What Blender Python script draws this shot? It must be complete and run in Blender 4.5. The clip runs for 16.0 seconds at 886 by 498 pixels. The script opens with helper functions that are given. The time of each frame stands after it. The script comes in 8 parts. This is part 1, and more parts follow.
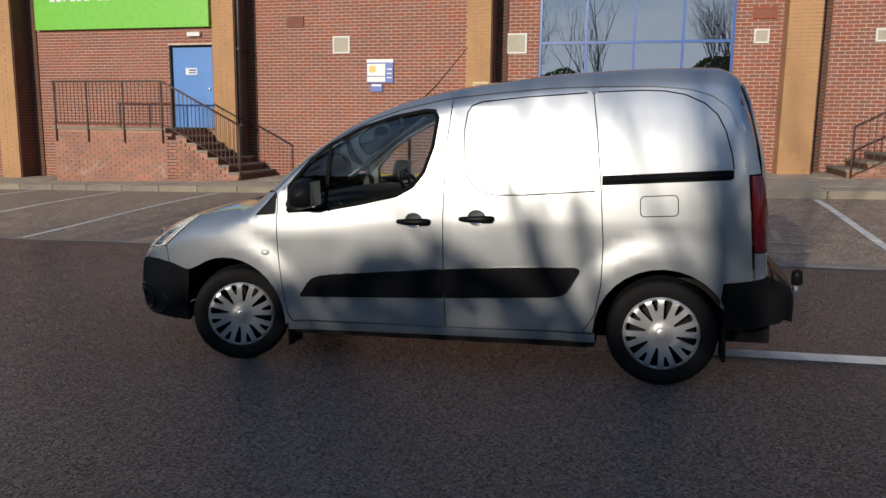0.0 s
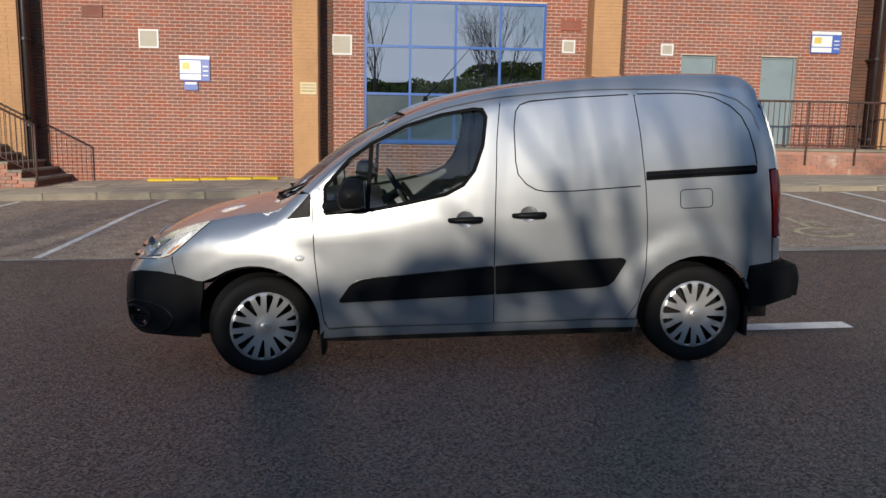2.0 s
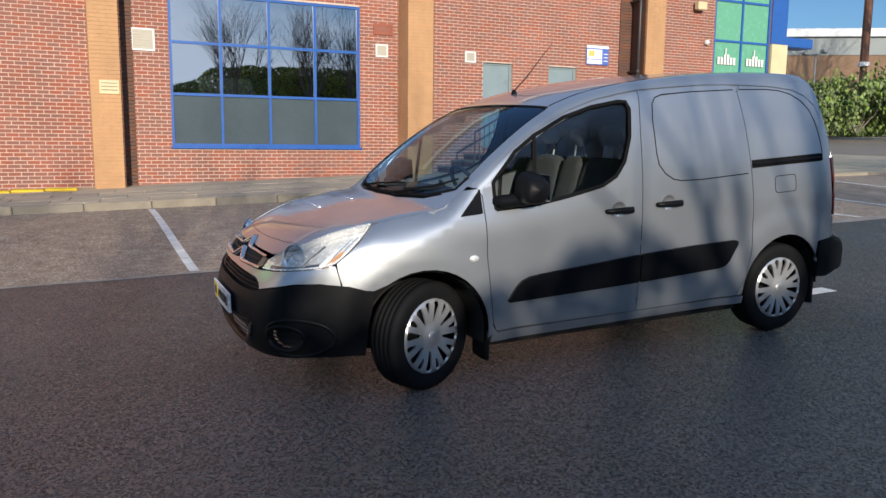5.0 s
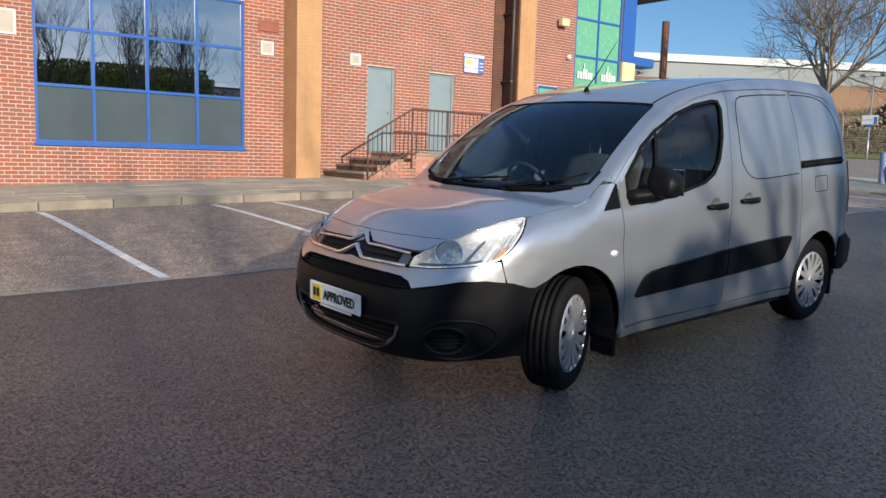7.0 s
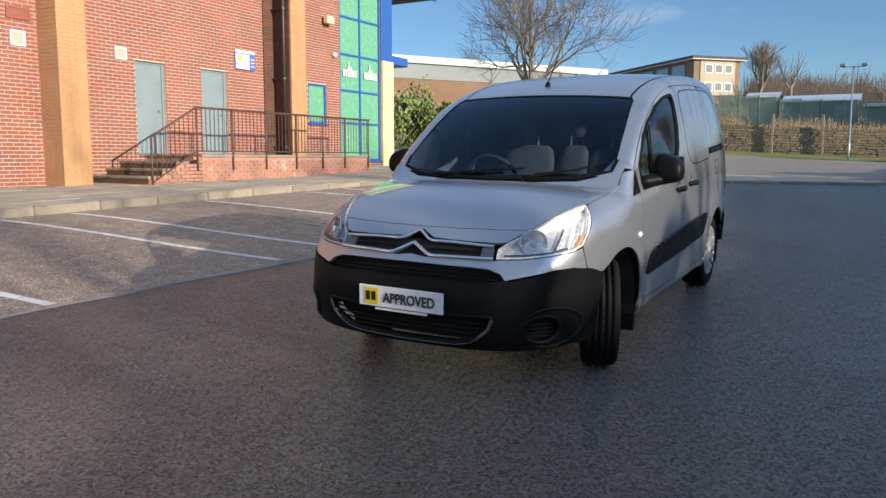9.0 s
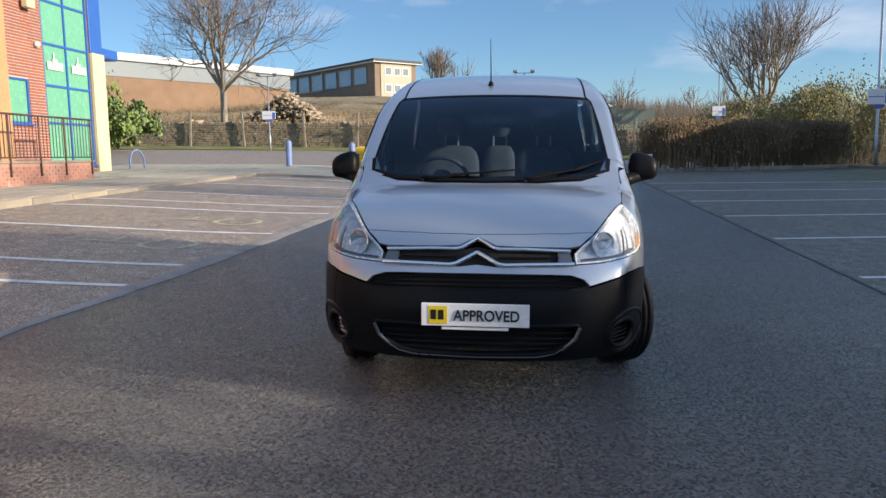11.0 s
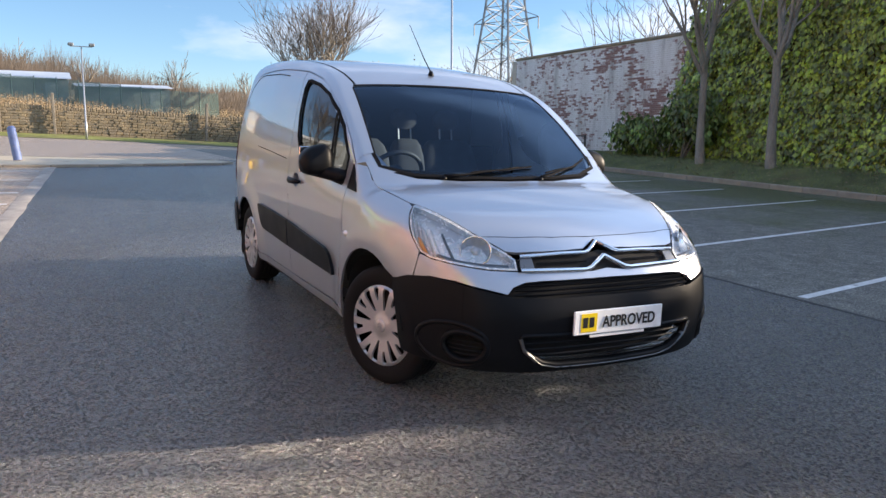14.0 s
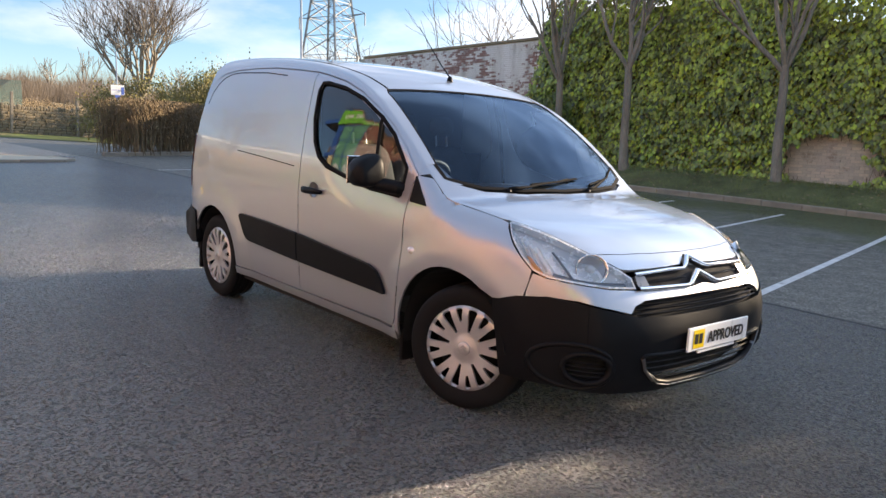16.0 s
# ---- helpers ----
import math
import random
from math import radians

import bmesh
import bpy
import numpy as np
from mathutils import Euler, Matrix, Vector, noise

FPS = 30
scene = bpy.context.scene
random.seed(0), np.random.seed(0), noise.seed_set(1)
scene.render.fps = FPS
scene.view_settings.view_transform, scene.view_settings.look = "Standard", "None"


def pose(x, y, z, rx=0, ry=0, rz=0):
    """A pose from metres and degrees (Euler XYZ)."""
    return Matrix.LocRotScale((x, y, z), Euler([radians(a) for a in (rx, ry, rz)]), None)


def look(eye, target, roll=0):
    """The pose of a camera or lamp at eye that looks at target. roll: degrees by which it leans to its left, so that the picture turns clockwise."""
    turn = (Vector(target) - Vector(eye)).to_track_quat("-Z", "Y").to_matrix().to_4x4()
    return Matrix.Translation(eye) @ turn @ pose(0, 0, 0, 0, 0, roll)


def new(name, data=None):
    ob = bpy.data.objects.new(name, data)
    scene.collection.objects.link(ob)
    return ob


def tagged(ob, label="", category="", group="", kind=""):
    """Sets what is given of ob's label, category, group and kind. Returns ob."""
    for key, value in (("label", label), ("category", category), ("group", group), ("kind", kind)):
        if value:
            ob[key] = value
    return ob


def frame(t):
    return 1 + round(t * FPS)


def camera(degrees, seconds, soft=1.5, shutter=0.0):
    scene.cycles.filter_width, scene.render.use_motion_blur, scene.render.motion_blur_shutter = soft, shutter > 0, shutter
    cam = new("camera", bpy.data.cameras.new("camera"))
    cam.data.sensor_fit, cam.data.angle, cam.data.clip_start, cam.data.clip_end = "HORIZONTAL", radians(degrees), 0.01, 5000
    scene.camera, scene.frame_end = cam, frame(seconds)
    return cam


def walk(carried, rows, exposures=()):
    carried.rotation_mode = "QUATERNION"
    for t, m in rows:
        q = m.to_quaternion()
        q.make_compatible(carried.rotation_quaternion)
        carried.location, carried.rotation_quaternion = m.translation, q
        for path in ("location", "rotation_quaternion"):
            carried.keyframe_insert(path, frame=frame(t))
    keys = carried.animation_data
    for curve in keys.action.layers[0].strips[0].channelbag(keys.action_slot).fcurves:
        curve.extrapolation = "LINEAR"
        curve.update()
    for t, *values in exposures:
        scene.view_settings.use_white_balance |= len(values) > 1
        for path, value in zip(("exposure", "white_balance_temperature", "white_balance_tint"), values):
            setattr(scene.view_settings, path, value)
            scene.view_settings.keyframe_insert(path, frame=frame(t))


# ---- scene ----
cam = camera(59.9, 16.0)
PATH = [
    (0, (1.24, -5.269, 1.496), (0.733, -3.361, 1.177), 0.7),
    (0.5, (0.809, -5.315, 1.486), (0.451, -3.373, 1.167), 0.9),
    (1, (0.37, -5.415, 1.476), (0.168, -3.45, 1.161), 1.0),
    (1.5, (-0.062, -5.429, 1.456), (-0.104, -3.454, 1.146), 1.0),
    (2, (-0.506, -5.459, 1.445), (-0.386, -3.485, 1.142), 1.0),
    (2.5, (-0.948, -5.434, 1.434), (-0.669, -3.476, 1.139), 0.8),
    (3, (-1.388, -5.367, 1.416), (-0.965, -3.434, 1.126), 0.7),
    (3.5, (-1.83, -5.267, 1.4), (-1.282, -3.365, 1.113), 0.6),
    (4, (-2.247, -5.089, 1.384), (-1.591, -3.221, 1.1), 0.5),
    (4.5, (-2.684, -4.907, 1.36), (-1.931, -3.076, 1.081), 0.5),
    (5, (-3.034, -4.654, 1.319), (-2.189, -2.862, 1.045), 0.6),
    (5.2, (-3.182, -4.576, 1.313), (-2.302, -2.801, 1.043), 0.6),
    (7.3, (-4.647, -3.376, 1.16), (-3.317, -1.901, 0.922), 1.9),
    (7.5, (-4.778, -3.255, 1.141), (-3.398, -1.827, 0.906), 1.9),
    (8, (-5.102, -2.918, 1.119), (-3.599, -1.62, 0.886), 1.5),
    (8.5, (-5.324, -2.534, 1.103), (-3.705, -1.382, 0.872), 0.9),
    (9, (-5.611, -2.162, 1.132), (-3.887, -1.175, 0.898), 0.1),
    (9.2, (-5.702, -1.999, 1.118), (-3.94, -1.081, 0.883), -0.2),
    (11.5, (-5.892, 0.214, 1.176), (-3.907, 0.231, 0.931), -0.6),
    (12, (-5.765, 0.668, 1.191), (-3.789, 0.485, 0.938), -0.1),
    (12.5, (-5.659, 1.134, 1.215), (-3.712, 0.759, 0.952), -0.0),
    (13, (-5.466, 1.541, 1.227), (-3.566, 0.979, 0.956), 0.0),
    (13.5, (-5.301, 1.989, 1.244), (-3.465, 1.247, 0.965), 0.2),
    (14, (-5.047, 2.315, 1.24), (-3.283, 1.415, 0.954), 0.2),
    (14.5, (-4.798, 2.655, 1.255), (-3.112, 1.619, 0.963), 0.4),
    (15, (-4.545, 2.925, 1.256), (-2.929, 1.784, 0.963), 0.8),
    (15.5, (-4.314, 3.088, 1.279), (-2.755, 1.87, 0.988), 1.0),
    (16, (-4.154, 3.281, 1.299), (-2.645, 2.001, 1.01), 1.2),
]
walk(cam, [(t, look(eye, target, roll)) for t, eye, target, roll in PATH], [(0.0, -0.12, 6450, 8.0), (2.5, 0.18, 6350, 8.0), (5.0, 0.48, 6250, 8.0), (9.0, 0.84, 6600, 9.0), (12.5, 1.3, 6750, 12.0), (14.0, 1.58, 7050, 14.0), (16.0, 1.76, 7800, 14.0)])

# ---- sky, sun ----
SUN_EL, SUN_FROM_X = 14.6, -14.0      # height, and degrees by which it stands off the -y axis towards +x
world = bpy.data.worlds.new("world")
scene.world = world
world.use_nodes = True
wn, wl = world.node_tree.nodes, world.node_tree.links
wn.clear()
w_out, w_bg, w_sky = wn.new("ShaderNodeOutputWorld"), wn.new("ShaderNodeBackground"), wn.new("ShaderNodeTexSky")
w_sky.sky_type, w_sky.sun_disc = "NISHITA", False
w_sky.sun_elevation, w_sky.sun_rotation = radians(SUN_EL), radians(180 - SUN_FROM_X)
w_sky.air_density, w_sky.dust_density, w_sky.ozone_density = 0.9, 0.1, 4.5
w_co, w_map, w_noise, w_ramp = wn.new("ShaderNodeTexCoord"), wn.new("ShaderNodeMapping"), wn.new("ShaderNodeTexNoise"), wn.new("ShaderNodeValToRGB")
w_map.inputs["Scale"].default_value = (1.6, 1.6, 5.0)
w_map.inputs["Location"].default_value = (3.1, 0.4, 0.2)
w_noise.inputs["Scale"].default_value, w_noise.inputs["Detail"].default_value, w_noise.inputs["Roughness"].default_value = 1.5, 8.0, 0.55
w_ramp.color_ramp.elements[0].position, w_ramp.color_ramp.elements[1].position = 0.53, 0.75
w_mix = wn.new("ShaderNodeMix")
w_mix.data_type = "RGBA"
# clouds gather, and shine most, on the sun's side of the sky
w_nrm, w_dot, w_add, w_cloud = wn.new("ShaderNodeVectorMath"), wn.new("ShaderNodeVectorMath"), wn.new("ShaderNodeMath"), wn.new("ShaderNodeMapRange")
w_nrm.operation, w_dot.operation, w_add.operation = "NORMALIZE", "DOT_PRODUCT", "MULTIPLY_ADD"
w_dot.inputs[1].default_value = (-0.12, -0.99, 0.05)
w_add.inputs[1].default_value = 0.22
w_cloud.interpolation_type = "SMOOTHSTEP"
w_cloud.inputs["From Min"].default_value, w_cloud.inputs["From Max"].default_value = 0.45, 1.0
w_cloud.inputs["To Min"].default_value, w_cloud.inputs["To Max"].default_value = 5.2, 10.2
w_tint = wn.new("ShaderNodeVectorMath")
w_tint.operation = "SCALE"
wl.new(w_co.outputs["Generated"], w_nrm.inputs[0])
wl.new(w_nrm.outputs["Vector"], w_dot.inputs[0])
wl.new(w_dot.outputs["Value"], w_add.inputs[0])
# a thin even veil, never in view, is added over the upper sky as fill light
w_sep, w_high, w_fill_veil = wn.new("ShaderNodeSeparateXYZ"), wn.new("ShaderNodeMapRange"), wn.new("ShaderNodeMath")
w_high.inputs["From Min"].default_value, w_high.inputs["From Max"].default_value = 0.14, 0.50
w_high.inputs["To Min"].default_value, w_high.inputs["To Max"].default_value = 0.0, 0.40
w_high.interpolation_type = "SMOOTHSTEP"
w_fill_veil.operation = "MAXIMUM"
wl.new(w_nrm.outputs["Vector"], w_sep.inputs["Vector"])
wl.new(w_sep.outputs["Z"], w_high.inputs["Value"])
wl.new(w_noise.outputs["Fac"], w_add.inputs[2])
wl.new(w_ramp.outputs["Color"], w_fill_veil.inputs[0])
wl.new(w_high.outputs["Result"], w_fill_veil.inputs[1])
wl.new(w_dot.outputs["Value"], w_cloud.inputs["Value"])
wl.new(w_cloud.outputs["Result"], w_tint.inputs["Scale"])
# the added veil is tinted bluer with height
w_hue = wn.new("ShaderNodeMix")
w_hue.data_type = "RGBA"
w_hue.inputs["A"].default_value, w_hue.inputs["B"].default_value = (0.84, 0.94, 1.12, 1), (0.60, 0.88, 1.38, 1)
w_blue = wn.new("ShaderNodeMapRange")
w_blue.inputs["From Min"].default_value, w_blue.inputs["From Max"].default_value = 0.22, 0.55
wl.new(w_sep.outputs["Z"], w_blue.inputs["Value"])
wl.new(w_blue.outputs["Result"], w_hue.inputs["Factor"])
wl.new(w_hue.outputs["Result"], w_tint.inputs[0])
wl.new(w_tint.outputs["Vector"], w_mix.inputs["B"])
wl.new(w_co.outputs["Generated"], w_map.inputs["Vector"])
wl.new(w_map.outputs["Vector"], w_noise.inputs["Vector"])
wl.new(w_add.outputs[0], w_ramp.inputs["Fac"])
wl.new(w_fill_veil.outputs[0], w_mix.inputs["Factor"])
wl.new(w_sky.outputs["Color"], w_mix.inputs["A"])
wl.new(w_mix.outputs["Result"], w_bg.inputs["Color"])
wl.new(w_bg.outputs["Background"], w_out.inputs["Surface"])
w_bg.inputs["Strength"].default_value = 0.08
sun_data = bpy.data.lights.new("sun", "SUN")
sun_data.energy, sun_data.angle, sun_data.color = 3.4, radians(0.55), (1.0, 0.87, 0.70)
sun = new("sun", sun_data)
se, sa = radians(SUN_EL), radians(SUN_FROM_X)
sun_to = Vector((math.sin(sa) * math.cos(se), -math.cos(sa) * math.cos(se), math.sin(se)))
sun.matrix_world = Matrix.Translation((20, -40, 30)) @ (-sun_to).to_track_quat("-Z", "Y").to_matrix().to_4x4()


# ---- materials ----
def nodes_of(name):
    m = bpy.data.materials.new(name)
    m.use_nodes = True
    t = m.node_tree
    return m, t.nodes, t.links, t.nodes["Principled BSDF"]


def set_in(node, **kw):
    for k, v in kw.items():
        node.inputs[k.replace("_", " ")].default_value = v


def ramp_of(n, stops):
    r = n.new("ShaderNodeValToRGB")
    e = r.color_ramp.elements
    while len(e) < len(stops):
        e.new(0.5)
    for el, (p, c) in zip(e, stops):
        el.position, el.color = p, (*c, 1) if len(c) == 3 else c
    return r


def surf(name, colour, rough=0.6, metal=0.0, vary=0.18, scale=3.0, fine=60.0, bump=0.15, depth=0.004, pick="", tone=(0.82, 1.13), coat=0.0, stain=None, stretch=(1, 1, 1), spec=0.5):
    """A surface with broad stains, fine grain and a small relief; pick 'island' or 'object' shifts the tone from piece to piece."""
    m, n, l, p = nodes_of(name)
    co, mp = n.new("ShaderNodeTexCoord"), n.new("ShaderNodeMapping")
    mp.inputs["Scale"].default_value = stretch
    l.new(co.outputs["Object"], mp.inputs["Vector"])
    a, b = n.new("ShaderNodeTexNoise"), n.new("ShaderNodeTexNoise")
    set_in(a, Scale=scale, Detail=5.0, Roughness=0.6)
    set_in(b, Scale=fine, Detail=3.0, Roughness=0.6)
    for x in (a, b):
        l.new(mp.outputs["Vector"], x.inputs["Vector"])
    dark = tuple(c * (1 - vary) for c in colour)
    light = tuple(min(1, c * (1 + vary)) for c in colour)
    r = ramp_of(n, [(0.3, dark), (0.5, colour), (0.7, light)])
    l.new(a.outputs["Fac"], r.inputs["Fac"])
    g = n.new("ShaderNodeMix")
    g.data_type, g.blend_type = "RGBA", "MULTIPLY"
    g.inputs["Factor"].default_value = min(1, vary * 2)
    gr = ramp_of(n, [(0.35, (0.72, 0.72, 0.72)), (0.65, (1.12, 1.12, 1.12))])
    l.new(b.outputs["Fac"], gr.inputs["Fac"])
    l.new(r.outputs["Color"], g.inputs["A"])
    l.new(gr.outputs["Color"], g.inputs["B"])
    last = g.outputs["Result"]
    if pick:
        src = n.new("ShaderNodeNewGeometry").outputs["Random Per Island"] if pick == "island" else n.new("ShaderNodeObjectInfo").outputs["Random"]
        h = n.new("ShaderNodeHueSaturation")
        for inp, lo, hi in (("Value", *tone), ("Saturation", 0.85, 1.1)):
            k = n.new("ShaderNodeMapRange")
            k.inputs["To Min"].default_value, k.inputs["To Max"].default_value = lo, hi
            l.new(src, k.inputs["Value"])
            l.new(k.outputs["Result"], h.inputs[inp])
        l.new(last, h.inputs["Color"])
        last = h.outputs["Color"]
    if stain:
        s = n.new("ShaderNodeTexNoise")
        set_in(s, Scale=stain[1], Detail=6.0, Roughness=0.65)
        l.new(co.outputs["Object"], s.inputs["Vector"])
        sr = ramp_of(n, [(stain[2], (0, 0, 0)), (stain[2] + 0.12, (1, 1, 1))])
        l.new(s.outputs["Fac"], sr.inputs["Fac"])
        k = n.new("ShaderNodeMix")
        k.data_type = "RGBA"
        k.inputs["B"].default_value = (*stain[0], 1)
        l.new(sr.outputs["Color"], k.inputs["Factor"])
        l.new(last, k.inputs["A"])
        last = k.outputs["Result"]
    l.new(last, p.inputs["Base Color"])
    rr = n.new("ShaderNodeMapRange")
    rr.inputs["To Min"].default_value, rr.inputs["To Max"].default_value = max(0.02, rough - 0.12), min(1, rough + 0.12)
    l.new(a.outputs["Fac"], rr.inputs["Value"])
    l.new(rr.outputs["Result"], p.inputs["Roughness"])
    set_in(p, Metallic=metal, Coat_Weight=coat, Coat_Roughness=0.04, Specular_IOR_Level=spec)
    if bump:
        bp = n.new("ShaderNodeBump")
        bp.inputs["Strength"].default_value, bp.inputs["Distance"].default_value = bump, depth
        l.new(b.outputs["Fac"], bp.inputs["Height"])
        l.new(bp.outputs["Normal"], p.inputs["Normal"])
    return m


def plain(name, colour, rough=0.5, metal=0.0, coat=0.0, spec=0.5):
    return surf(name, colour, rough, metal, vary=0.06, scale=7.0, fine=240.0, bump=0.05, depth=0.0006, coat=coat, spec=spec)


def glass_mat(name, tint, alpha_tint=1.0, sheen=(0.95, 0.97, 1.0)):
    """Thin tinted pane: part mirror, part see-through."""
    m, n, l, p = nodes_of(name)
    out = n["Material Output"]
    n.remove(p)
    tr, gl, mx, fr = n.new("ShaderNodeBsdfTransparent"), n.new("ShaderNodeBsdfGlossy"), n.new("ShaderNodeMixShader"), n.new("ShaderNodeFresnel")
    tr.inputs["Color"].default_value = (*tint, 1)
    gl.inputs["Roughness"].default_value = 0.01
    gl.inputs["Color"].default_value = (*sheen, 1)
    fr.inputs["IOR"].default_value = 1.65 * alpha_tint
    l.new(fr.outputs["Fac"], mx.inputs["Fac"])
    l.new(tr.outputs["BSDF"], mx.inputs[1])
    l.new(gl.outputs["BSDF"], mx.inputs[2])
    l.new(mx.outputs["Shader"], out.inputs["Surface"])
    return m


LANE_SLANT = 0.055               # the lane's edge by the bays runs a little askew to the building


def asphalt_mat():
    """A newer, darker lane, dry pale bays by the building, dull mossy bays by the verge; chippings, damp patches."""
    m, n, l, p = nodes_of("tarmac")
    co = n.new("ShaderNodeTexCoord")
    sep = n.new("ShaderNodeSeparateXYZ")
    l.new(co.outputs["Object"], sep.inputs["Vector"])
    big, mid, small, clump = (n.new("ShaderNodeTexNoise") for _ in range(4))
    vor = n.new("ShaderNodeTexVoronoi")
    set_in(clump, Scale=72.0, Detail=3.0, Roughness=0.6)
    set_in(big, Scale=0.35, Detail=5.0, Roughness=0.6)
    set_in(mid, Scale=5.0, Detail=6.0, Roughness=0.65)
    set_in(small, Scale=150.0, Detail=4.0, Roughness=0.7)
    vor.inputs["Scale"].default_value = 80.0
    for x in (big, mid, small, clump, vor):
        l.new(co.outputs["Object"], x.inputs["Vector"])
    slant, down, ab = n.new("ShaderNodeMath"), n.new("ShaderNodeMath"), n.new("ShaderNodeMath")
    slant.operation, slant.inputs[1].default_value = "MULTIPLY_ADD", LANE_SLANT
    l.new(sep.outputs["X"], slant.inputs[0])
    l.new(sep.outputs["Y"], slant.inputs[2])
    down.operation, down.inputs[1].default_value = "MULTIPLY", -1.0
    l.new(sep.outputs["Y"], down.inputs[0])
    ab.operation = "MAXIMUM"
    l.new(slant.outputs[0], ab.inputs[0])
    l.new(down.outputs[0], ab.inputs[1])
    lane = n.new("ShaderNodeMapRange")
    lane.inputs["From Min"].default_value, lane.inputs["From Max"].default_value = 3.18, 3.22
    l.new(ab.outputs[0], lane.inputs["Value"])
    lane_end = n.new("ShaderNodeMapRange")
    lane_end.inputs["From Min"].default_value, lane_end.inputs["From Max"].default_value = 19.3, 19.5
    l.new(sep.outputs["X"], lane_end.inputs["Value"])
    old = n.new("ShaderNodeMath")
    old.operation = "MAXIMUM"
    l.new(lane.outputs["Result"], old.inputs[0])
    l.new(lane_end.outputs["Result"], old.inputs[1])
    new_c = ramp_of(n, [(0.30, (0.024, 0.0225, 0.022)), (0.55, (0.043, 0.040, 0.038)), (0.75, (0.080, 0.074, 0.068))])
    old_c = ramp_of(n, [(0.30, (0.27, 0.21, 0.165)), (0.55, (0.39, 0.315, 0.25)), (0.75, (0.50, 0.415, 0.33))])
    l.new(mid.outputs["Fac"], new_c.inputs["Fac"])
    l.new(mid.outputs["Fac"], old_c.inputs["Fac"])
    moss_c = ramp_of(n, [(0.30, (0.095, 0.09, 0.075)), (0.55, (0.155, 0.148, 0.127)), (0.75, (0.22, 0.21, 0.185))])
    l.new(mid.outputs["Fac"], moss_c.inputs["Fac"])
    # moss creeps in from the verge
    creep, edge, green = n.new("ShaderNodeMapRange"), n.new("ShaderNodeMath"), n.new("ShaderNodeMix")
    set_in(creep, From_Min=-6.0, From_Max=-11.5, To_Min=0.0, To_Max=0.34)
    l.new(sep.outputs["Y"], creep.inputs["Value"])
    edge.operation = "ADD"
    l.new(creep.outputs["Result"], edge.inputs[0])
    l.new(big.outputs["Fac"], edge.inputs[1])
    patch = ramp_of(n, [(0.60, (0, 0, 0)), (0.82, (0.85, 0.85, 0.85))])
    l.new(edge.outputs[0], patch.inputs["Fac"])
    green.data_type = "RGBA"
    green.inputs["B"].default_value = (0.075, 0.085, 0.022, 1)
    l.new(patch.outputs["Color"], green.inputs["Factor"])
    l.new(moss_c.outputs["Color"], green.inputs["A"])
    north = n.new("ShaderNodeMapRange")
    north.inputs["From Min"].default_value, north.inputs["From Max"].default_value = -3.1, -2.9
    l.new(sep.outputs["Y"], north.inputs["Value"])
    bays = n.new("ShaderNodeMix")
    bays.data_type = "RGBA"
    l.new(north.outputs["Result"], bays.inputs["Factor"])
    l.new(green.outputs["Result"], bays.inputs["A"])
    l.new(old_c.outputs["Color"], bays.inputs["B"])
    mx = n.new("ShaderNodeMix")
    mx.data_type = "RGBA"
    l.new(old.outputs[0], mx.inputs["Factor"])
    l.new(new_c.outputs["Color"], mx.inputs["A"])
    l.new(bays.outputs["Result"], mx.inputs["B"])
    # chippings: single stones of their own tone in a darker binder, the palest painted as sparkle
    chip = ramp_of(n, [(0.0, (0.14, 0.14, 0.14)), (0.5, (0.7, 0.7, 0.7)), (0.93, (3.0, 2.95, 2.9))])
    l.new(vor.outputs["Color"], chip.inputs["Fac"])
    mu = n.new("ShaderNodeMix")
    mu.data_type, mu.blend_type = "RGBA", "MULTIPLY"
    worn = n.new("ShaderNodeMapRange")
    worn.inputs["To Min"].default_value, worn.inputs["To Max"].default_value = 1.0, 0.5
    l.new(old.outputs[0], worn.inputs["Value"])
    l.new(worn.outputs["Result"], mu.inputs["Factor"])
    l.new(mx.outputs["Result"], mu.inputs["A"])
    l.new(chip.outputs["Color"], mu.inputs["B"])
    # low spots of the relief are darkened in the colour, like shade in pits
    pit_shade = ramp_of(n, [(0.38, (0.15, 0.15, 0.15)), (0.50, (0.9, 0.9, 0.9)), (0.64, (1.6, 1.6, 1.6))])
    l.new(clump.outputs["Fac"], pit_shade.inputs["Fac"])
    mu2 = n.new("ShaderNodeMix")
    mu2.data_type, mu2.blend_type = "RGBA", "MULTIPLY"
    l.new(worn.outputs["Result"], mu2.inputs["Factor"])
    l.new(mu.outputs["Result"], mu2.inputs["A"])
    l.new(pit_shade.outputs["Color"], mu2.inputs["B"])
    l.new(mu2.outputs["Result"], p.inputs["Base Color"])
    p.inputs["Roughness"].default_value = 0.62
    p.inputs["Specular IOR Level"].default_value = 0.12
    # rain film: full on the lane, thin on the bays, thicker in broad patches
    damp = n.new("ShaderNodeMapRange")
    set_in(damp, From_Min=0.32, From_Max=0.68, To_Min=0.24, To_Max=0.15)
    l.new(big.outputs["Fac"], damp.inputs["Value"])
    l.new(damp.outputs["Result"], p.inputs["Coat Roughness"])
    film = n.new("ShaderNodeMapRange")
    film.inputs["To Min"].default_value, film.inputs["To Max"].default_value = 1.0, 0.36
    l.new(old.outputs[0], film.inputs["Value"])
    lie = ramp_of(n, [(0.30, (1, 1, 1)), (0.62, (0.5, 0.5, 0.5))])
    l.new(vor.outputs["Color"], lie.inputs["Fac"])
    wet = n.new("ShaderNodeMath")
    wet.operation = "MULTIPLY"
    l.new(film.outputs["Result"], wet.inputs[0])
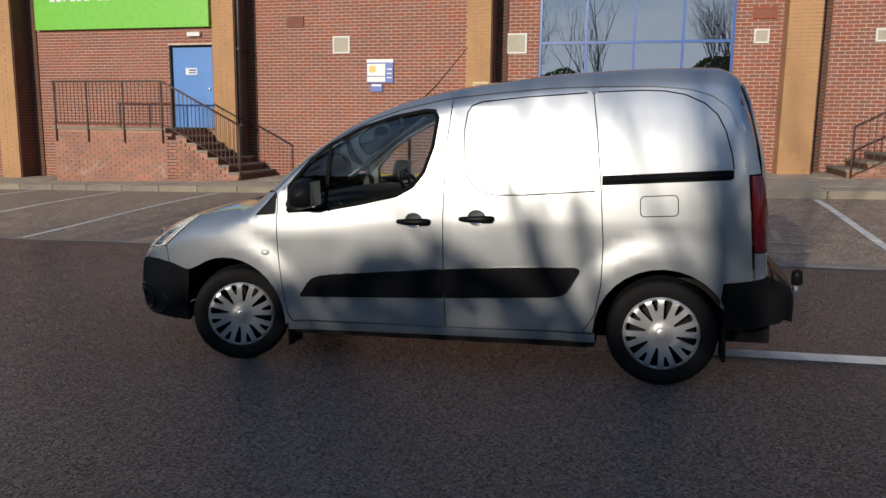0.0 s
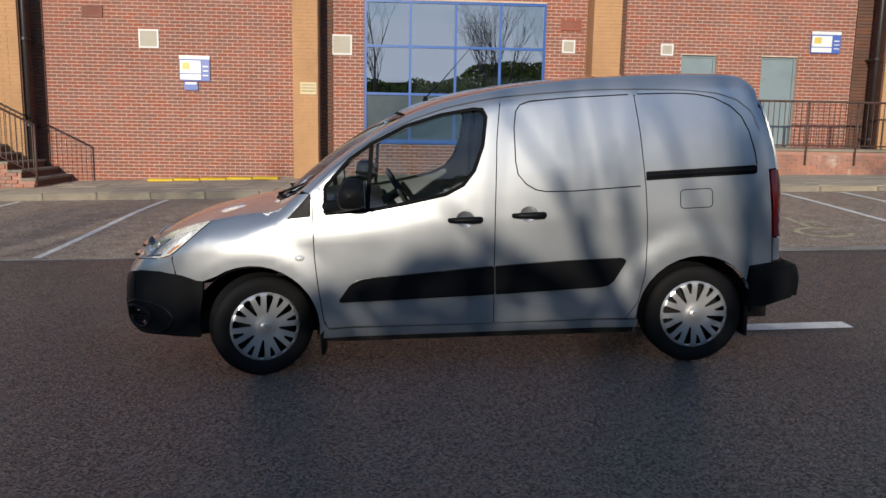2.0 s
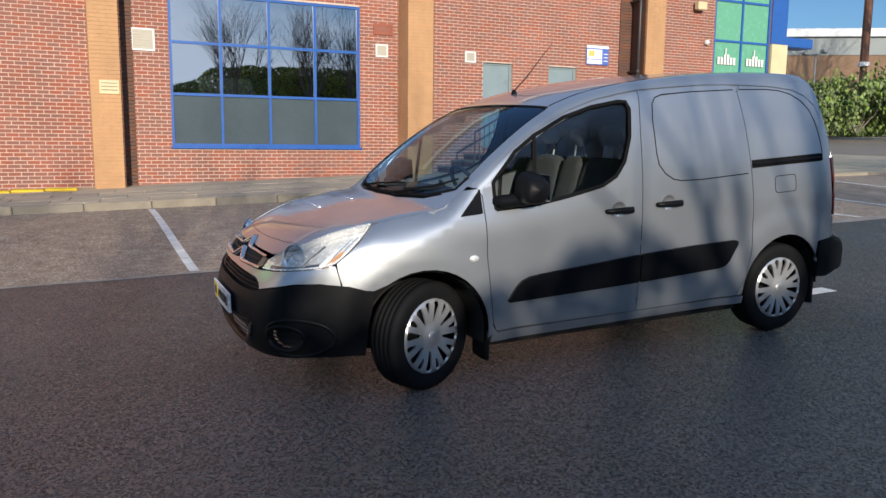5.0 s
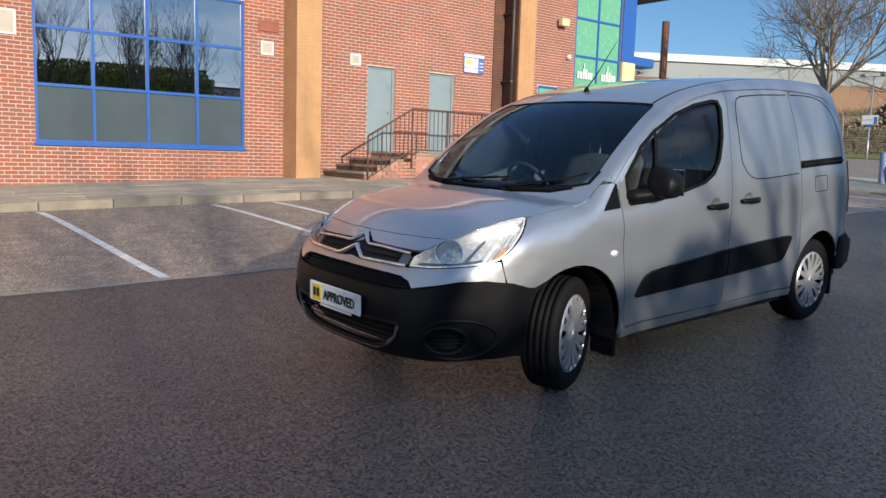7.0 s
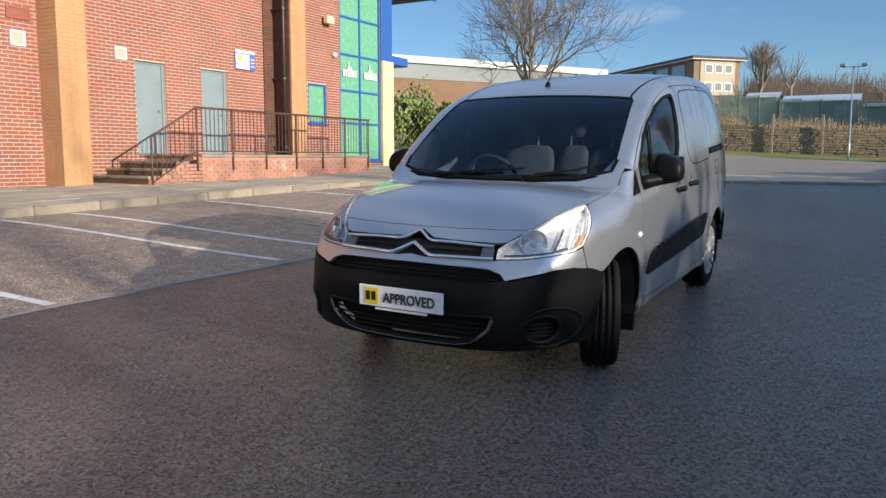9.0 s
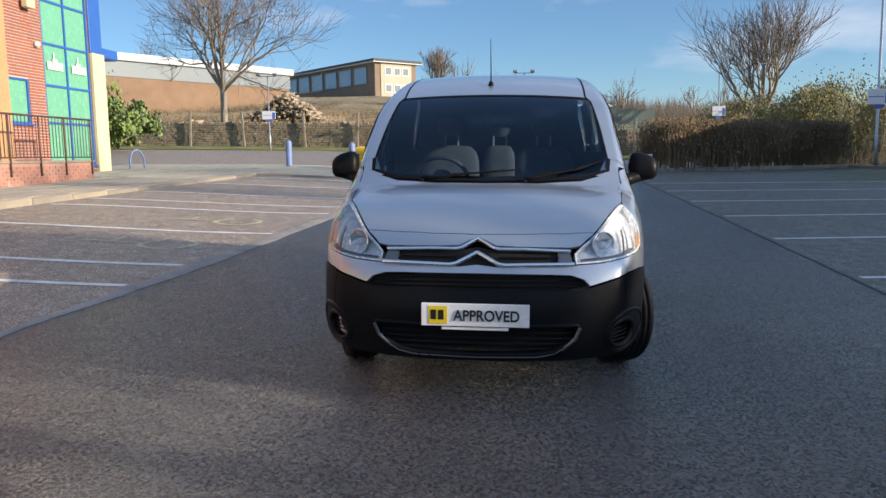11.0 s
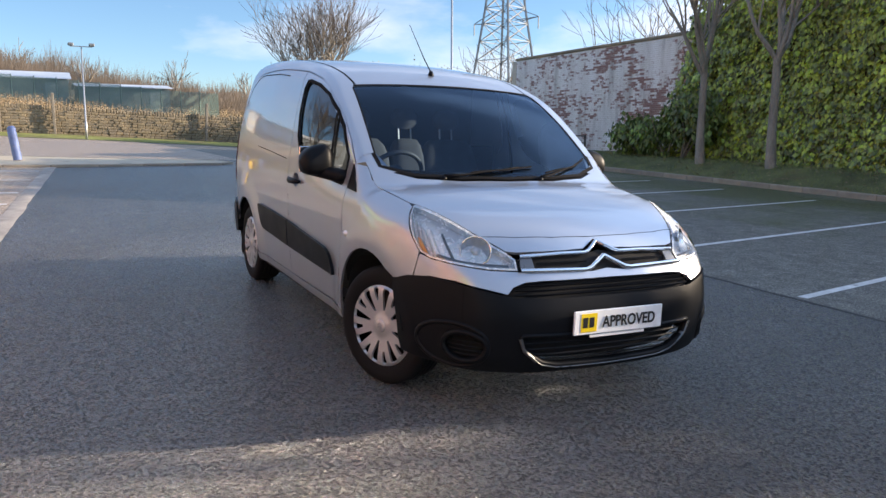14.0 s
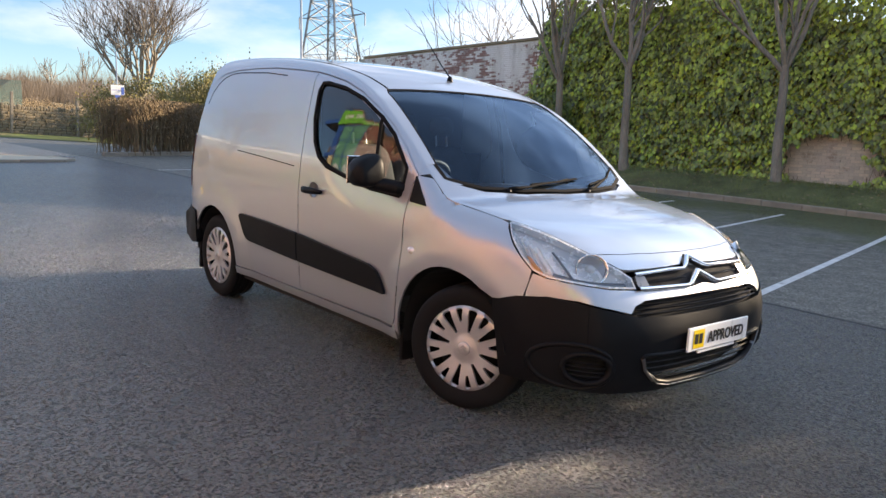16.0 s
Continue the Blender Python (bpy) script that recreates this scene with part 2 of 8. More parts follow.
    l.new(lie.outputs["Color"], wet.inputs[1])
    # painted shade: the film's gloss is dimmed in the hollows between the stones
    hollow_shade = ramp_of(n, [(0.34, (0.15, 0.15, 0.15)), (0.47, (1, 1, 1))])
    l.new(clump.outputs["Fac"], hollow_shade.inputs["Fac"])
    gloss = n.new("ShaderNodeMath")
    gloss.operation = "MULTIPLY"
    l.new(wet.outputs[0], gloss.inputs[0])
    l.new(hollow_shade.outputs["Color"], gloss.inputs[1])
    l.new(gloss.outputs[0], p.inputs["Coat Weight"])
    p.inputs["Coat IOR"].default_value = 3.4
    h = n.new("ShaderNodeMath")
    h.operation = "MULTIPLY_ADD"
    h.inputs[1].default_value = 1.6
    l.new(clump.outputs["Fac"], h.inputs[0])
    l.new(small.outputs["Fac"], h.inputs[2])
    for strength, deep, socket in ((1.0, 0.026, "Normal"), (1.0, 0.0155, "Coat Normal")):
        bp = n.new("ShaderNodeBump")
        bp.inputs["Strength"].default_value, bp.inputs["Distance"].default_value = strength, deep
        l.new(h.outputs[0], bp.inputs["Height"])
        if socket == "Normal":
            l.new(worn.outputs["Result"], bp.inputs["Strength"])
        l.new(bp.outputs["Normal"], p.inputs[socket])
    return m


def flaking_mat():
    """Brick under white paint that has come away brick by brick, with grey rain streaks."""
    m, n, l, p = nodes_of("flaking_white_brick")
    co, geo, mp = n.new("ShaderNodeTexCoord"), n.new("ShaderNodeNewGeometry"), n.new("ShaderNodeMapping")
    mp.inputs["Scale"].default_value = (1.6, 1.6, 0.22)
    l.new(co.outputs["Object"], mp.inputs["Vector"])
    a, b, c, f = (n.new("ShaderNodeTexNoise") for _ in range(4))
    set_in(a, Scale=0.55, Detail=7.0, Roughness=0.7)
    set_in(b, Scale=7.0, Detail=4.0, Roughness=0.7)
    set_in(c, Scale=1.0, Detail=6.0, Roughness=0.65)
    set_in(f, Scale=40.0, Detail=3.0, Roughness=0.6)
    for x, src in ((a, co.outputs["Object"]), (b, co.outputs["Object"]), (c, mp.outputs["Vector"]), (f, co.outputs["Object"])):
        l.new(src, x.inputs["Vector"])
    s1, s2 = n.new("ShaderNodeMath"), n.new("ShaderNodeMath")
    s1.operation = s2.operation = "MULTIPLY_ADD"
    s1.inputs[1].default_value, s2.inputs[1].default_value = 0.35, 0.22
    l.new(b.outputs["Fac"], s1.inputs[0])
    l.new(a.outputs["Fac"], s1.inputs[2])
    l.new(geo.outputs["Random Per Island"], s2.inputs[0])
    l.new(s1.outputs[0], s2.inputs[2])
    bare = ramp_of(n, [(0.82, (0, 0, 0)), (0.89, (1, 1, 1))])
    l.new(s2.outputs[0], bare.inputs["Fac"])
    coat = ramp_of(n, [(0.34, (0.40, 0.38, 0.35)), (0.46, (0.70, 0.67, 0.63)), (0.60, (0.80, 0.78, 0.75))])
    l.new(c.outputs["Fac"], coat.inputs["Fac"])
    red = ramp_of(n, [(0.3, (0.20, 0.11, 0.10)), (0.7, (0.36, 0.20, 0.17))])
    l.new(b.outputs["Fac"], red.inputs["Fac"])
    mx = n.new("ShaderNodeMix")
    mx.data_type = "RGBA"
    l.new(bare.outputs["Color"], mx.inputs["Factor"])
    l.new(coat.outputs["Color"], mx.inputs["A"])
    l.new(red.outputs["Color"], mx.inputs["B"])
    l.new(mx.outputs["Result"], p.inputs["Base Color"])
    p.inputs["Roughness"].default_value = 0.9
    bp = n.new("ShaderNodeBump")
    bp.inputs["Strength"].default_value, bp.inputs["Distance"].default_value = 0.7, 0.01
    l.new(f.outputs["Fac"], bp.inputs["Height"])
    l.new(bp.outputs["Normal"], p.inputs["Normal"])
    return m


BRICK = (0.31, 0.115, 0.080)
M = {
    "tarmac": asphalt_mat(),
    "brick": surf("red_brick", BRICK, 0.85, vary=0.15, scale=1.2, fine=55, bump=0.5, depth=0.004, pick="island", tone=(0.84, 1.1)),
    "brick_one": surf("red_brick_single", BRICK, 0.85, vary=0.2, scale=1.2, fine=55, bump=0.5, depth=0.004, pick="object"),
    "mortar": surf("mortar", (0.66, 0.52, 0.43), 0.95, vary=0.15, scale=6, fine=90, bump=0.4),
    "buff": surf("buff_brick", (0.52, 0.295, 0.145), 0.85, vary=0.12, scale=1.5, fine=50, bump=0.4),
    "buff_mortar": surf("buff_mortar", (0.46, 0.285, 0.16), 0.95, vary=0.15, scale=6, fine=90, bump=0.4),
    "brown": surf("brown_brick", (0.15, 0.07, 0.045), 0.8, vary=0.2, scale=2, fine=40, bump=0.4, pick="island"),
    "stone_brown": surf("mortar_and_ivy_shade", (0.12, 0.07, 0.05), 0.9),
    "blue": plain("blue_paint", (0.03, 0.115, 0.40), 0.35),
    "bluedoor": surf("blue_door_paint", (0.10, 0.27, 0.66), 0.42, vary=0.08, scale=2.0, fine=90, bump=0.05),
    "greydoor": surf("grey_door_paint", (0.23, 0.295, 0.32), 0.5, vary=0.09, scale=1.6, fine=60, bump=0.06, stain=((0.17, 0.21, 0.22), 2.4, 0.62)),
    "green": plain("green_film", (0.15, 0.41, 0.265), 0.25),
    "signgreen": plain("sign_green", (0.20, 0.60, 0.06), 0.4),
    "white": surf("white_paint", (0.78, 0.78, 0.76), 0.5, vary=0.06, scale=4, fine=60, bump=0.08),
    "line": surf("road_paint", (0.80, 0.79, 0.76), 0.6, vary=0.25, scale=6, fine=45, bump=0.5, depth=0.005, stain=((0.20, 0.19, 0.18), 9.0, 0.63)),
    "linedull": surf("dulled_road_paint", (0.60, 0.59, 0.57), 0.6, vary=0.25, scale=6, fine=45, bump=0.5, depth=0.005, stain=((0.20, 0.19, 0.17), 7.0, 0.60)),
    "linefaded": surf("faded_road_paint", (0.52, 0.48, 0.30), 0.7, vary=0.3, scale=9, fine=45, bump=0.5, depth=0.005, stain=((0.22, 0.19, 0.15), 12.0, 0.56)),
    "concrete": surf("paving_concrete", (0.46, 0.40, 0.305), 0.9, vary=0.16, scale=2.2, fine=70, bump=0.35, pick="object", stain=((0.16, 0.15, 0.12), 1.3, 0.60)),
    "kerb": surf("kerb_concrete", (0.29, 0.25, 0.195), 0.88, vary=0.2, scale=3, fine=80, bump=0.4, pick="object", stain=((0.14, 0.14, 0.11), 2.0, 0.58)),
    "render": surf("pink_render", (0.46, 0.25, 0.19), 0.85, vary=0.18, scale=2.0, fine=40, bump=0.4, stain=((0.36, 0.30, 0.26), 2.2, 0.58)),
    "ventfill": plain("vent_beige", (0.50, 0.46, 0.38), 0.6),
    "cream": surf("cream_render", (0.72, 0.60, 0.36), 0.8, vary=0.08, scale=2, fine=50),
    "rail": surf("black_rail_paint", (0.11, 0.062, 0.05), 0.55, vary=0.3, scale=8, fine=120, bump=0.3, stain=((0.16, 0.07, 0.035), 6.0, 0.64)),
    "pipe": plain("pipe_black", (0.035, 0.03, 0.03), 0.45),
    "yellow": plain("yellow_plastic", (0.72, 0.50, 0.02), 0.5),
    "gritbin": surf("yellow_grit_bin", (0.80, 0.50, 0.02), 0.5, vary=0.1, scale=3, fine=60),
    "bollard": surf("bollard_blue", (0.17, 0.24, 0.46), 0.55, vary=0.2, scale=5, fine=60, bump=0.1, stain=((0.34, 0.33, 0.36), 6.0, 0.58)),
    "galv": plain("galvanised", (0.45, 0.47, 0.48), 0.45, 0.7),
    "grass": surf("grass_soil", (0.12, 0.13, 0.05), 0.95, vary=0.4, scale=1.6, fine=30, bump=0.9, depth=0.03, stain=((0.13, 0.10, 0.045), 1.1, 0.55)),
    "blade": surf("grass_blade", (0.17, 0.20, 0.065), 0.8, vary=0.35, scale=0.8, fine=10, bump=0, pick="island"),
    "drygrass": surf("dry_grass", (0.34, 0.26, 0.145), 0.95, vary=0.35, scale=0.25, fine=3.0, bump=0.8, depth=0.3, stain=((0.11, 0.12, 0.045), 0.12, 0.55)),
    "scrub": surf("dry_scrub", (0.29, 0.215, 0.125), 0.9, vary=0.35, scale=0.3, fine=5, bump=0, pick="island"),
    "bark": surf("bark", (0.26, 0.225, 0.18), 0.9, vary=0.3, scale=4, fine=30, bump=0.8, depth=0.01, stretch=(1, 1, 0.25)),
    "twig": surf("twigs", (0.105, 0.078, 0.06), 0.9, vary=0.25, scale=3, fine=20, bump=0),
    "ivy": surf("ivy_leaf", (0.27, 0.33, 0.06), 0.36, vary=0.45, scale=1.3, fine=8, bump=0, pick="island", tone=(0.25, 1.75)),
    "bushleaf": surf("shrub_leaf", (0.13, 0.185, 0.04), 0.5, vary=0.35, scale=0.7, fine=5, bump=0, pick="island", tone=(0.45, 1.5)),
    "gorse": surf("olive_leaf", (0.25, 0.215, 0.075), 0.8, vary=0.3, scale=0.4, fine=5, bump=0, pick="island"),
    "hedge": surf("hedge_twig", (0.19, 0.135, 0.075), 0.9, vary=0.35, scale=0.8, fine=6, bump=0, pick="island"),
    "oldwall": flaking_mat(),
    "tanwall": surf("stained_tan_brick", (0.60, 0.51, 0.41), 0.9, vary=0.2, scale=1.0, fine=25, bump=0.7, depth=0.01, pick="island", stain=((0.28, 0.20, 0.15), 1.6, 0.55)),
    "weathered": surf("weathered_brick", (0.40, 0.205, 0.15), 0.88, vary=0.2, scale=1.6, fine=45, bump=0.5, pick="island", stain=((0.52, 0.42, 0.35), 1.5, 0.60)),
    "haze": surf("winter_twigs_far", (0.24, 0.19, 0.145), 0.95, vary=0.3, scale=0.15, fine=2.0, bump=0, pick="island"),
    "oldmortar": surf("old_mortar", (0.50, 0.45, 0.36), 0.95, vary=0.2, scale=1.4, fine=30, bump=0.6),
    "stone": surf("dry_stone", (0.26, 0.21, 0.14), 0.92, vary=0.3, scale=1.0, fine=9, bump=0.8, depth=0.03, pick="island"),
    "log": surf("cut_logs", (0.40, 0.32, 0.22), 0.9, vary=0.3, scale=2, fine=12, bump=0.4, pick="island"),
    "steel": plain("pylon_steel", (0.20, 0.22, 0.24), 0.6, 0.3),
    "shed": surf("metal_cladding", (0.165, 0.20, 0.215), 0.5, vary=0.08, scale=0.3, fine=4, bump=0.1),
    "shedroof": plain("white_roof_edge", (0.56, 0.60, 0.63), 0.4),
    "housebrick": surf("house_brown_brick", (0.24, 0.175, 0.125), 0.9, vary=0.15, scale=0.4, fine=6),
    "palewall": surf("pale_end_render", (0.46, 0.41, 0.315), 0.85, vary=0.1, scale=0.6, fine=8),
    # sunlight is put into this colour, paler than the verge grass
    "lawn": surf("lit_winter_grass", (0.21, 0.22, 0.055), 0.95, vary=0.35, scale=0.7, fine=12, bump=0.9, depth=0.04, stain=((0.22, 0.17, 0.08), 0.5, 0.55)),
    "farbrick": surf("far_brown_brick", (0.235, 0.15, 0.095), 0.9, vary=0.15, scale=0.4, fine=6),
    "fence": surf("green_mesh_fence", (0.15, 0.23, 0.20), 0.8, vary=0.15, scale=0.6, fine=8),
    "farpane": plain("far_window_pane", (0.20, 0.30, 0.40), 0.15),
    "slate": plain("dark_roofing", (0.06, 0.055, 0.055), 0.7),
    "bluesign": plain("sign_blue", (0.09, 0.16, 0.50), 0.4),
    "signyellow": plain("sign_yellow", (0.75, 0.55, 0.12), 0.4),
    "plate": plain("plate_white", (0.85, 0.85, 0.84), 0.3),
    "plateyellow": plain("plate_yellow", (0.85, 0.60, 0.02), 0.3),
    "ink": plain("ink_black", (0.012, 0.012, 0.014), 0.4),
    "paint": surf("silver_paint", (0.46, 0.48, 0.515), 0.36, 0.75, vary=0.015, scale=1.5, fine=200, bump=0, coat=1.0),
    "plastic": surf("black_bumper_plastic", (0.007, 0.0075, 0.009), 0.42, vary=0.12, scale=5, fine=500, bump=0.15, depth=0.0006, spec=0.12),
    "rubber": surf("tyre_rubber", (0.008, 0.008, 0.009), 0.75, vary=0.2, scale=8, fine=150, bump=0.2, depth=0.001, spec=0.18),
    "trimsilver": plain("wheel_trim_silver", (0.55, 0.55, 0.56), 0.33, 0.6),
    "trimdark": plain("satin_trim", (0.16, 0.165, 0.17), 0.3, 0.7),
    "chrome": plain("chrome", (0.82, 0.83, 0.85), 0.08, 1.0),
    "dark": plain("dark_void", (0.008, 0.008, 0.009), 0.9),
    "gap": plain("panel_gap", (0.008, 0.008, 0.009), 0.8, spec=0.1),
    "seat": surf("seat_cloth", (0.075, 0.075, 0.08), 0.9, vary=0.2, scale=12, fine=200, bump=0.4, depth=0.002),
    "dash": plain("dash_plastic", (0.035, 0.035, 0.037), 0.6),
    "red_lens": plain("red_lens", (0.085, 0.004, 0.007), 0.08, coat=1.0),
    "reflector": surf("lamp_reflector", (0.88, 0.88, 0.87), 0.26, 0.35, vary=0.1, scale=30, fine=90, bump=0.3, depth=0.004),
    "amber": plain("amber_lens", (0.62, 0.30, 0.10), 0.15),
    "clear": glass_mat("clear_lens", (0.96, 0.97, 0.98)),
    "carglass": glass_mat("tinted_car_glass", (0.66, 0.74, 0.75)),
    "screenglass": glass_mat("windscreen_glass", (0.44, 0.62, 0.78), 0.86, (0.58, 0.78, 1.0)),
    "window": glass_mat("building_glass", (0.36, 0.40, 0.42), 2.9),
    "seam": surf("seam_tarmac", (0.33, 0.30, 0.27), 0.85, vary=0.3, scale=3, fine=40, bump=0.5),
    "crack": surf("tar_joint", (0.022, 0.021, 0.021), 0.7, vary=0.3, scale=5, fine=40, bump=0.5),
    "frost": surf("frosted_film", (0.075, 0.10, 0.115), 0.18, vary=0.08, scale=1.2, fine=20, bump=0.0),
    "roomwall": plain("room_grey", (0.22, 0.25, 0.27), 0.9),
}


# ---- mesh building ----
class Mesh:
    """Collects vertices and faces; made() turns them into one object."""

    def __init__(self):
        self.v, self.f, self.n = [], [], []

    def face(self, *pts):
        i = len(self.v)
        self.v.extend(tuple(p) for p in pts)
        self.f.append(tuple(range(i, i + len(pts))))

    def box(self, x0, x1, y0, y1, z0, z1, bevel=0.0, m=None):
        b = bevel
        if b <= 0:
            c = [(x, y, z) for z in (z0, z1) for y in (y0, y1) for x in (x0, x1)]
            q = [(0, 2, 3, 1), (4, 5, 7, 6), (0, 1, 5, 4), (2, 6, 7, 3), (0, 4, 6, 2), (1, 3, 7, 5)]
        else:
            c, q = [], []
            for z, k in ((z0, b), (z0 + b, 0), (z1 - b, 0), (z1, b)):
                c += [(x0 + k, y0 + b, z), (x0 + b, y0 + k, z), (x1 - b, y0 + k, z), (x1 - k, y0 + b, z), (x1 - k, y1 - b, z), (x1 - b, y1 - k, z), (x0 + b, y1 - k, z), (x0 + k, y1 - b, z)]
            q = [tuple(range(7, -1, -1)), tuple(range(24, 32))]
            for r in range(3):
                q += [(8 * r + i, 8 * r + (i + 1) % 8, 8 * r + 8 + (i + 1) % 8, 8 * r + 8 + i) for i in range(8)]
        if m is not None:
            c = [m @ Vector(p) for p in c]
        i = len(self.v)
        self.v.extend(tuple(p) for p in c)
        self.f.extend(tuple(i + k for k in fc) for fc in q)
        return self

    def tube(self, pts, radii, sides=6, cap=True):
        pts = [Vector(p) for p in pts]
        if isinstance(radii, (int, float)):
            radii = [radii] * len(pts)
        base = len(self.v)
        up = None
        for k, p in enumerate(pts):
            d = (pts[min(k + 1, len(pts) - 1)] - pts[max(k - 1, 0)])
            d = d.normalized() if d.length > 1e-9 else Vector((0, 0, 1))
            if up is None:
                up = d.orthogonal().normalized()
            up = (up - d * up.dot(d))
            up = up.normalized() if up.length > 1e-6 else d.orthogonal().normalized()
            si = d.cross(up)
            for s in range(sides):
                a = 2 * math.pi * s / sides
                self.v.append(tuple(p + radii[k] * (math.cos(a) * up + math.sin(a) * si)))
        for k in range(len(pts) - 1):
            for s in range(sides):
                a, b = base + k * sides + s, base + k * sides + (s + 1) % sides
                self.f.append((a, b, b + sides, a + sides))
        if cap:
            self.f.append(tuple(base + s for s in range(sides - 1, -1, -1)))
            self.f.append(tuple(base + (len(pts) - 1) * sides + s for s in range(sides)))
        return self

    def lathe(self, prof, seg=48, axis="y", centre=(0, 0, 0), closed=False):
        """prof: (radius, offset along the axis)."""
        base = len(self.v)
        for r, o in prof:
            for s in range(seg):
                a = 2 * math.pi * s / seg
                c, d = r * math.cos(a), r * math.sin(a)
                p = {"y": (c, o, d), "z": (c, d, o), "x": (o, c, d)}[axis]
                self.v.append((p[0] + centre[0], p[1] + centre[1], p[2] + centre[2]))
        rows = len(prof)
        for k in range(rows if closed else rows - 1):
            for s in range(seg):
                a, b = base + k * seg + s, base + k * seg + (s + 1) % seg
                k2 = (k + 1) % rows
                self.f.append((a, b, base + k2 * seg + (s + 1) % seg, base + k2 * seg + s))
        return self

    def sheet(self, grid):
        """grid: rows of points."""
        base, w = len(self.v), len(grid[0])
        for row in grid:
            self.v.extend(tuple(p) for p in row)
        for r in range(len(grid) - 1):
            for c in range(w - 1):
                a = base + r * w + c
                self.f.append((a, a + 1, a + w + 1, a + w))
        return self

    def data(self, name, material, smooth=False):
        me = bpy.data.meshes.new(name)
        me.from_pydata(self.v, [], self.f)
        me.materials.append(M[material] if isinstance(material, str) else material)
        if smooth:
            me.polygons.foreach_set("use_smooth", [True] * len(me.polygons))
        me.update()
        if smooth and self.n:
            rest = [tuple(v.normal) for v in me.vertices][len(self.n):]
            free = me.attributes.new("custom_normal", "FLOAT_VECTOR", "POINT")
            free.data.foreach_set("vector", [c for v in [tuple(v) for v in self.n] + rest for c in v])
        return me

    def made(self, name, material, parent=None, label="", smooth=False, flip=False):
        me = self.data(name, material, smooth)
        if flip:
            bm = bmesh.new()
            bm.from_mesh(me)
            bmesh.ops.recalc_face_normals(bm, faces=bm.faces)
            bm.to_mesh(me)
            bm.free()
        ob = new(name, me)
        if parent:
            ob.parent = parent
        if label:
            ob["label"] = label
        return ob


def thing(name, label, category, group="", kind="", at=None):
    ob = new(name)
    ob.empty_display_size = 0.2
    if at is not None:
        ob.matrix_world = at
    return tagged(ob, label, category, group, kind)


def put(data, name, parent, m=None):
    ob = new(name, data)
    ob.parent = parent
    if m is not None:
        ob.matrix_basis = m
    return ob


def sm(a):
    a = max(0.0, min(1.0, a))
    return a * a * (3 - 2 * a)


def lerp_table(t, v):
    """Straight interpolation in a table of pairs."""
    if v <= t[0][0]:
        return t[0][1]
    for (a, p), (b, q) in zip(t, t[1:]):
        if v <= b:
            return p + (q - p) * (v - a) / (b - a)
    return t[-1][1]


def smooth_table(t, v):
    """Monotone-ish cubic interpolation in a table of pairs."""
    n = len(t)
    if v <= t[0][0]:
        return t[0][1]
    if v >= t[-1][0]:
        return t[-1][1]
    for i in range(n - 1):
        if v <= t[i + 1][0]:
            break
    x0, y0 = t[i]
    x1, y1 = t[i + 1]
    h = x1 - x0
    s = (y1 - y0) / h
    sa = (y0 - t[i - 1][1]) / (x0 - t[i - 1][0]) if i else s
    sb = (t[i + 2][1] - y1) / (t[i + 2][0] - x1) if i + 2 < n else s
    m0 = 0 if sa * s <= 0 else 2 * sa * s / (sa + s)
    m1 = 0 if sb * s <= 0 else 2 * sb * s / (sb + s)
    u = (v - x0) / h
    return (1 + 2 * u) * (1 - u) ** 2 * y0 + u * (1 - u) ** 2 * h * m0 + u * u * (3 - 2 * u) * y1 + u * u * (u - 1) * h * m1


# ---- ground ----
GX, GY = 0.034, 0.02


def ground_z(x, y):
    """The car park falls gently towards -x and -y."""
    z = GX * 34 * math.tanh(x / 34) + GY * 22 * math.tanh(y / 22) + 0.12 * sm((y - 3) / 5)
    far = sm((x - 16) / 30)
    return z + far * (0.017 if y > 0 else 0.03) * max(-25, min(30, y)) * sm((x - 10) / 40)


def kerb_y(x):
    """The pavement's edge, a few degrees askew to the building."""
    return 8.47 - 0.09 * min(x, 14.6)


def steps(a, b, d):
    n = max(1, int(round((b - a) / d)))
    return [a + (b - a) * i / n for i in range(n + 1)]


gxs = [-1500, -400, -120] + steps(-50, -16, 4) + steps(-15, 16, 0.5) + steps(17, 60, 2.0) + [70, 90, 130, 300, 800, 1800]
gys = [-1500, -400, -120, -60, -40, -28] + steps(-20, 13, 0.5) + steps(15, 50, 3.0) + [70, 120, 300, 800, 1500]
g = Mesh()
g.sheet([[(x, y, ground_z(x, y)) for y in gys] for x in gxs])
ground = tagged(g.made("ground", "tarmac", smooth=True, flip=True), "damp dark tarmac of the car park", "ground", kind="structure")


def strip(x0, y0, x1, y1, w, h=0.004, n=10, m=None):
    """A painted band on the ground from one point to another."""
    m = m or Mesh()
    d = Vector((x1 - x0, y1 - y0))
    s = Vector((-d.y, d.x)).normalized() * w / 2
    rows = []
    for k in range(n + 1):
        p = Vector((x0, y0)) + d * k / n
        rows.append([(p.x + s.x * e, p.y + s.y * e, ground_z(p.x + s.x * e, p.y + s.y * e) + h) for e in (-1, 1)])
    m.sheet(rows)
    return m


def marking(name, m, material, label, group=""):
    ob = m.made(name, material, flip=False)
    for p in ob.data.polygons:
        if p.normal.z < 0:
            p.flip()
    return tagged(ob, label, "road marking", group)


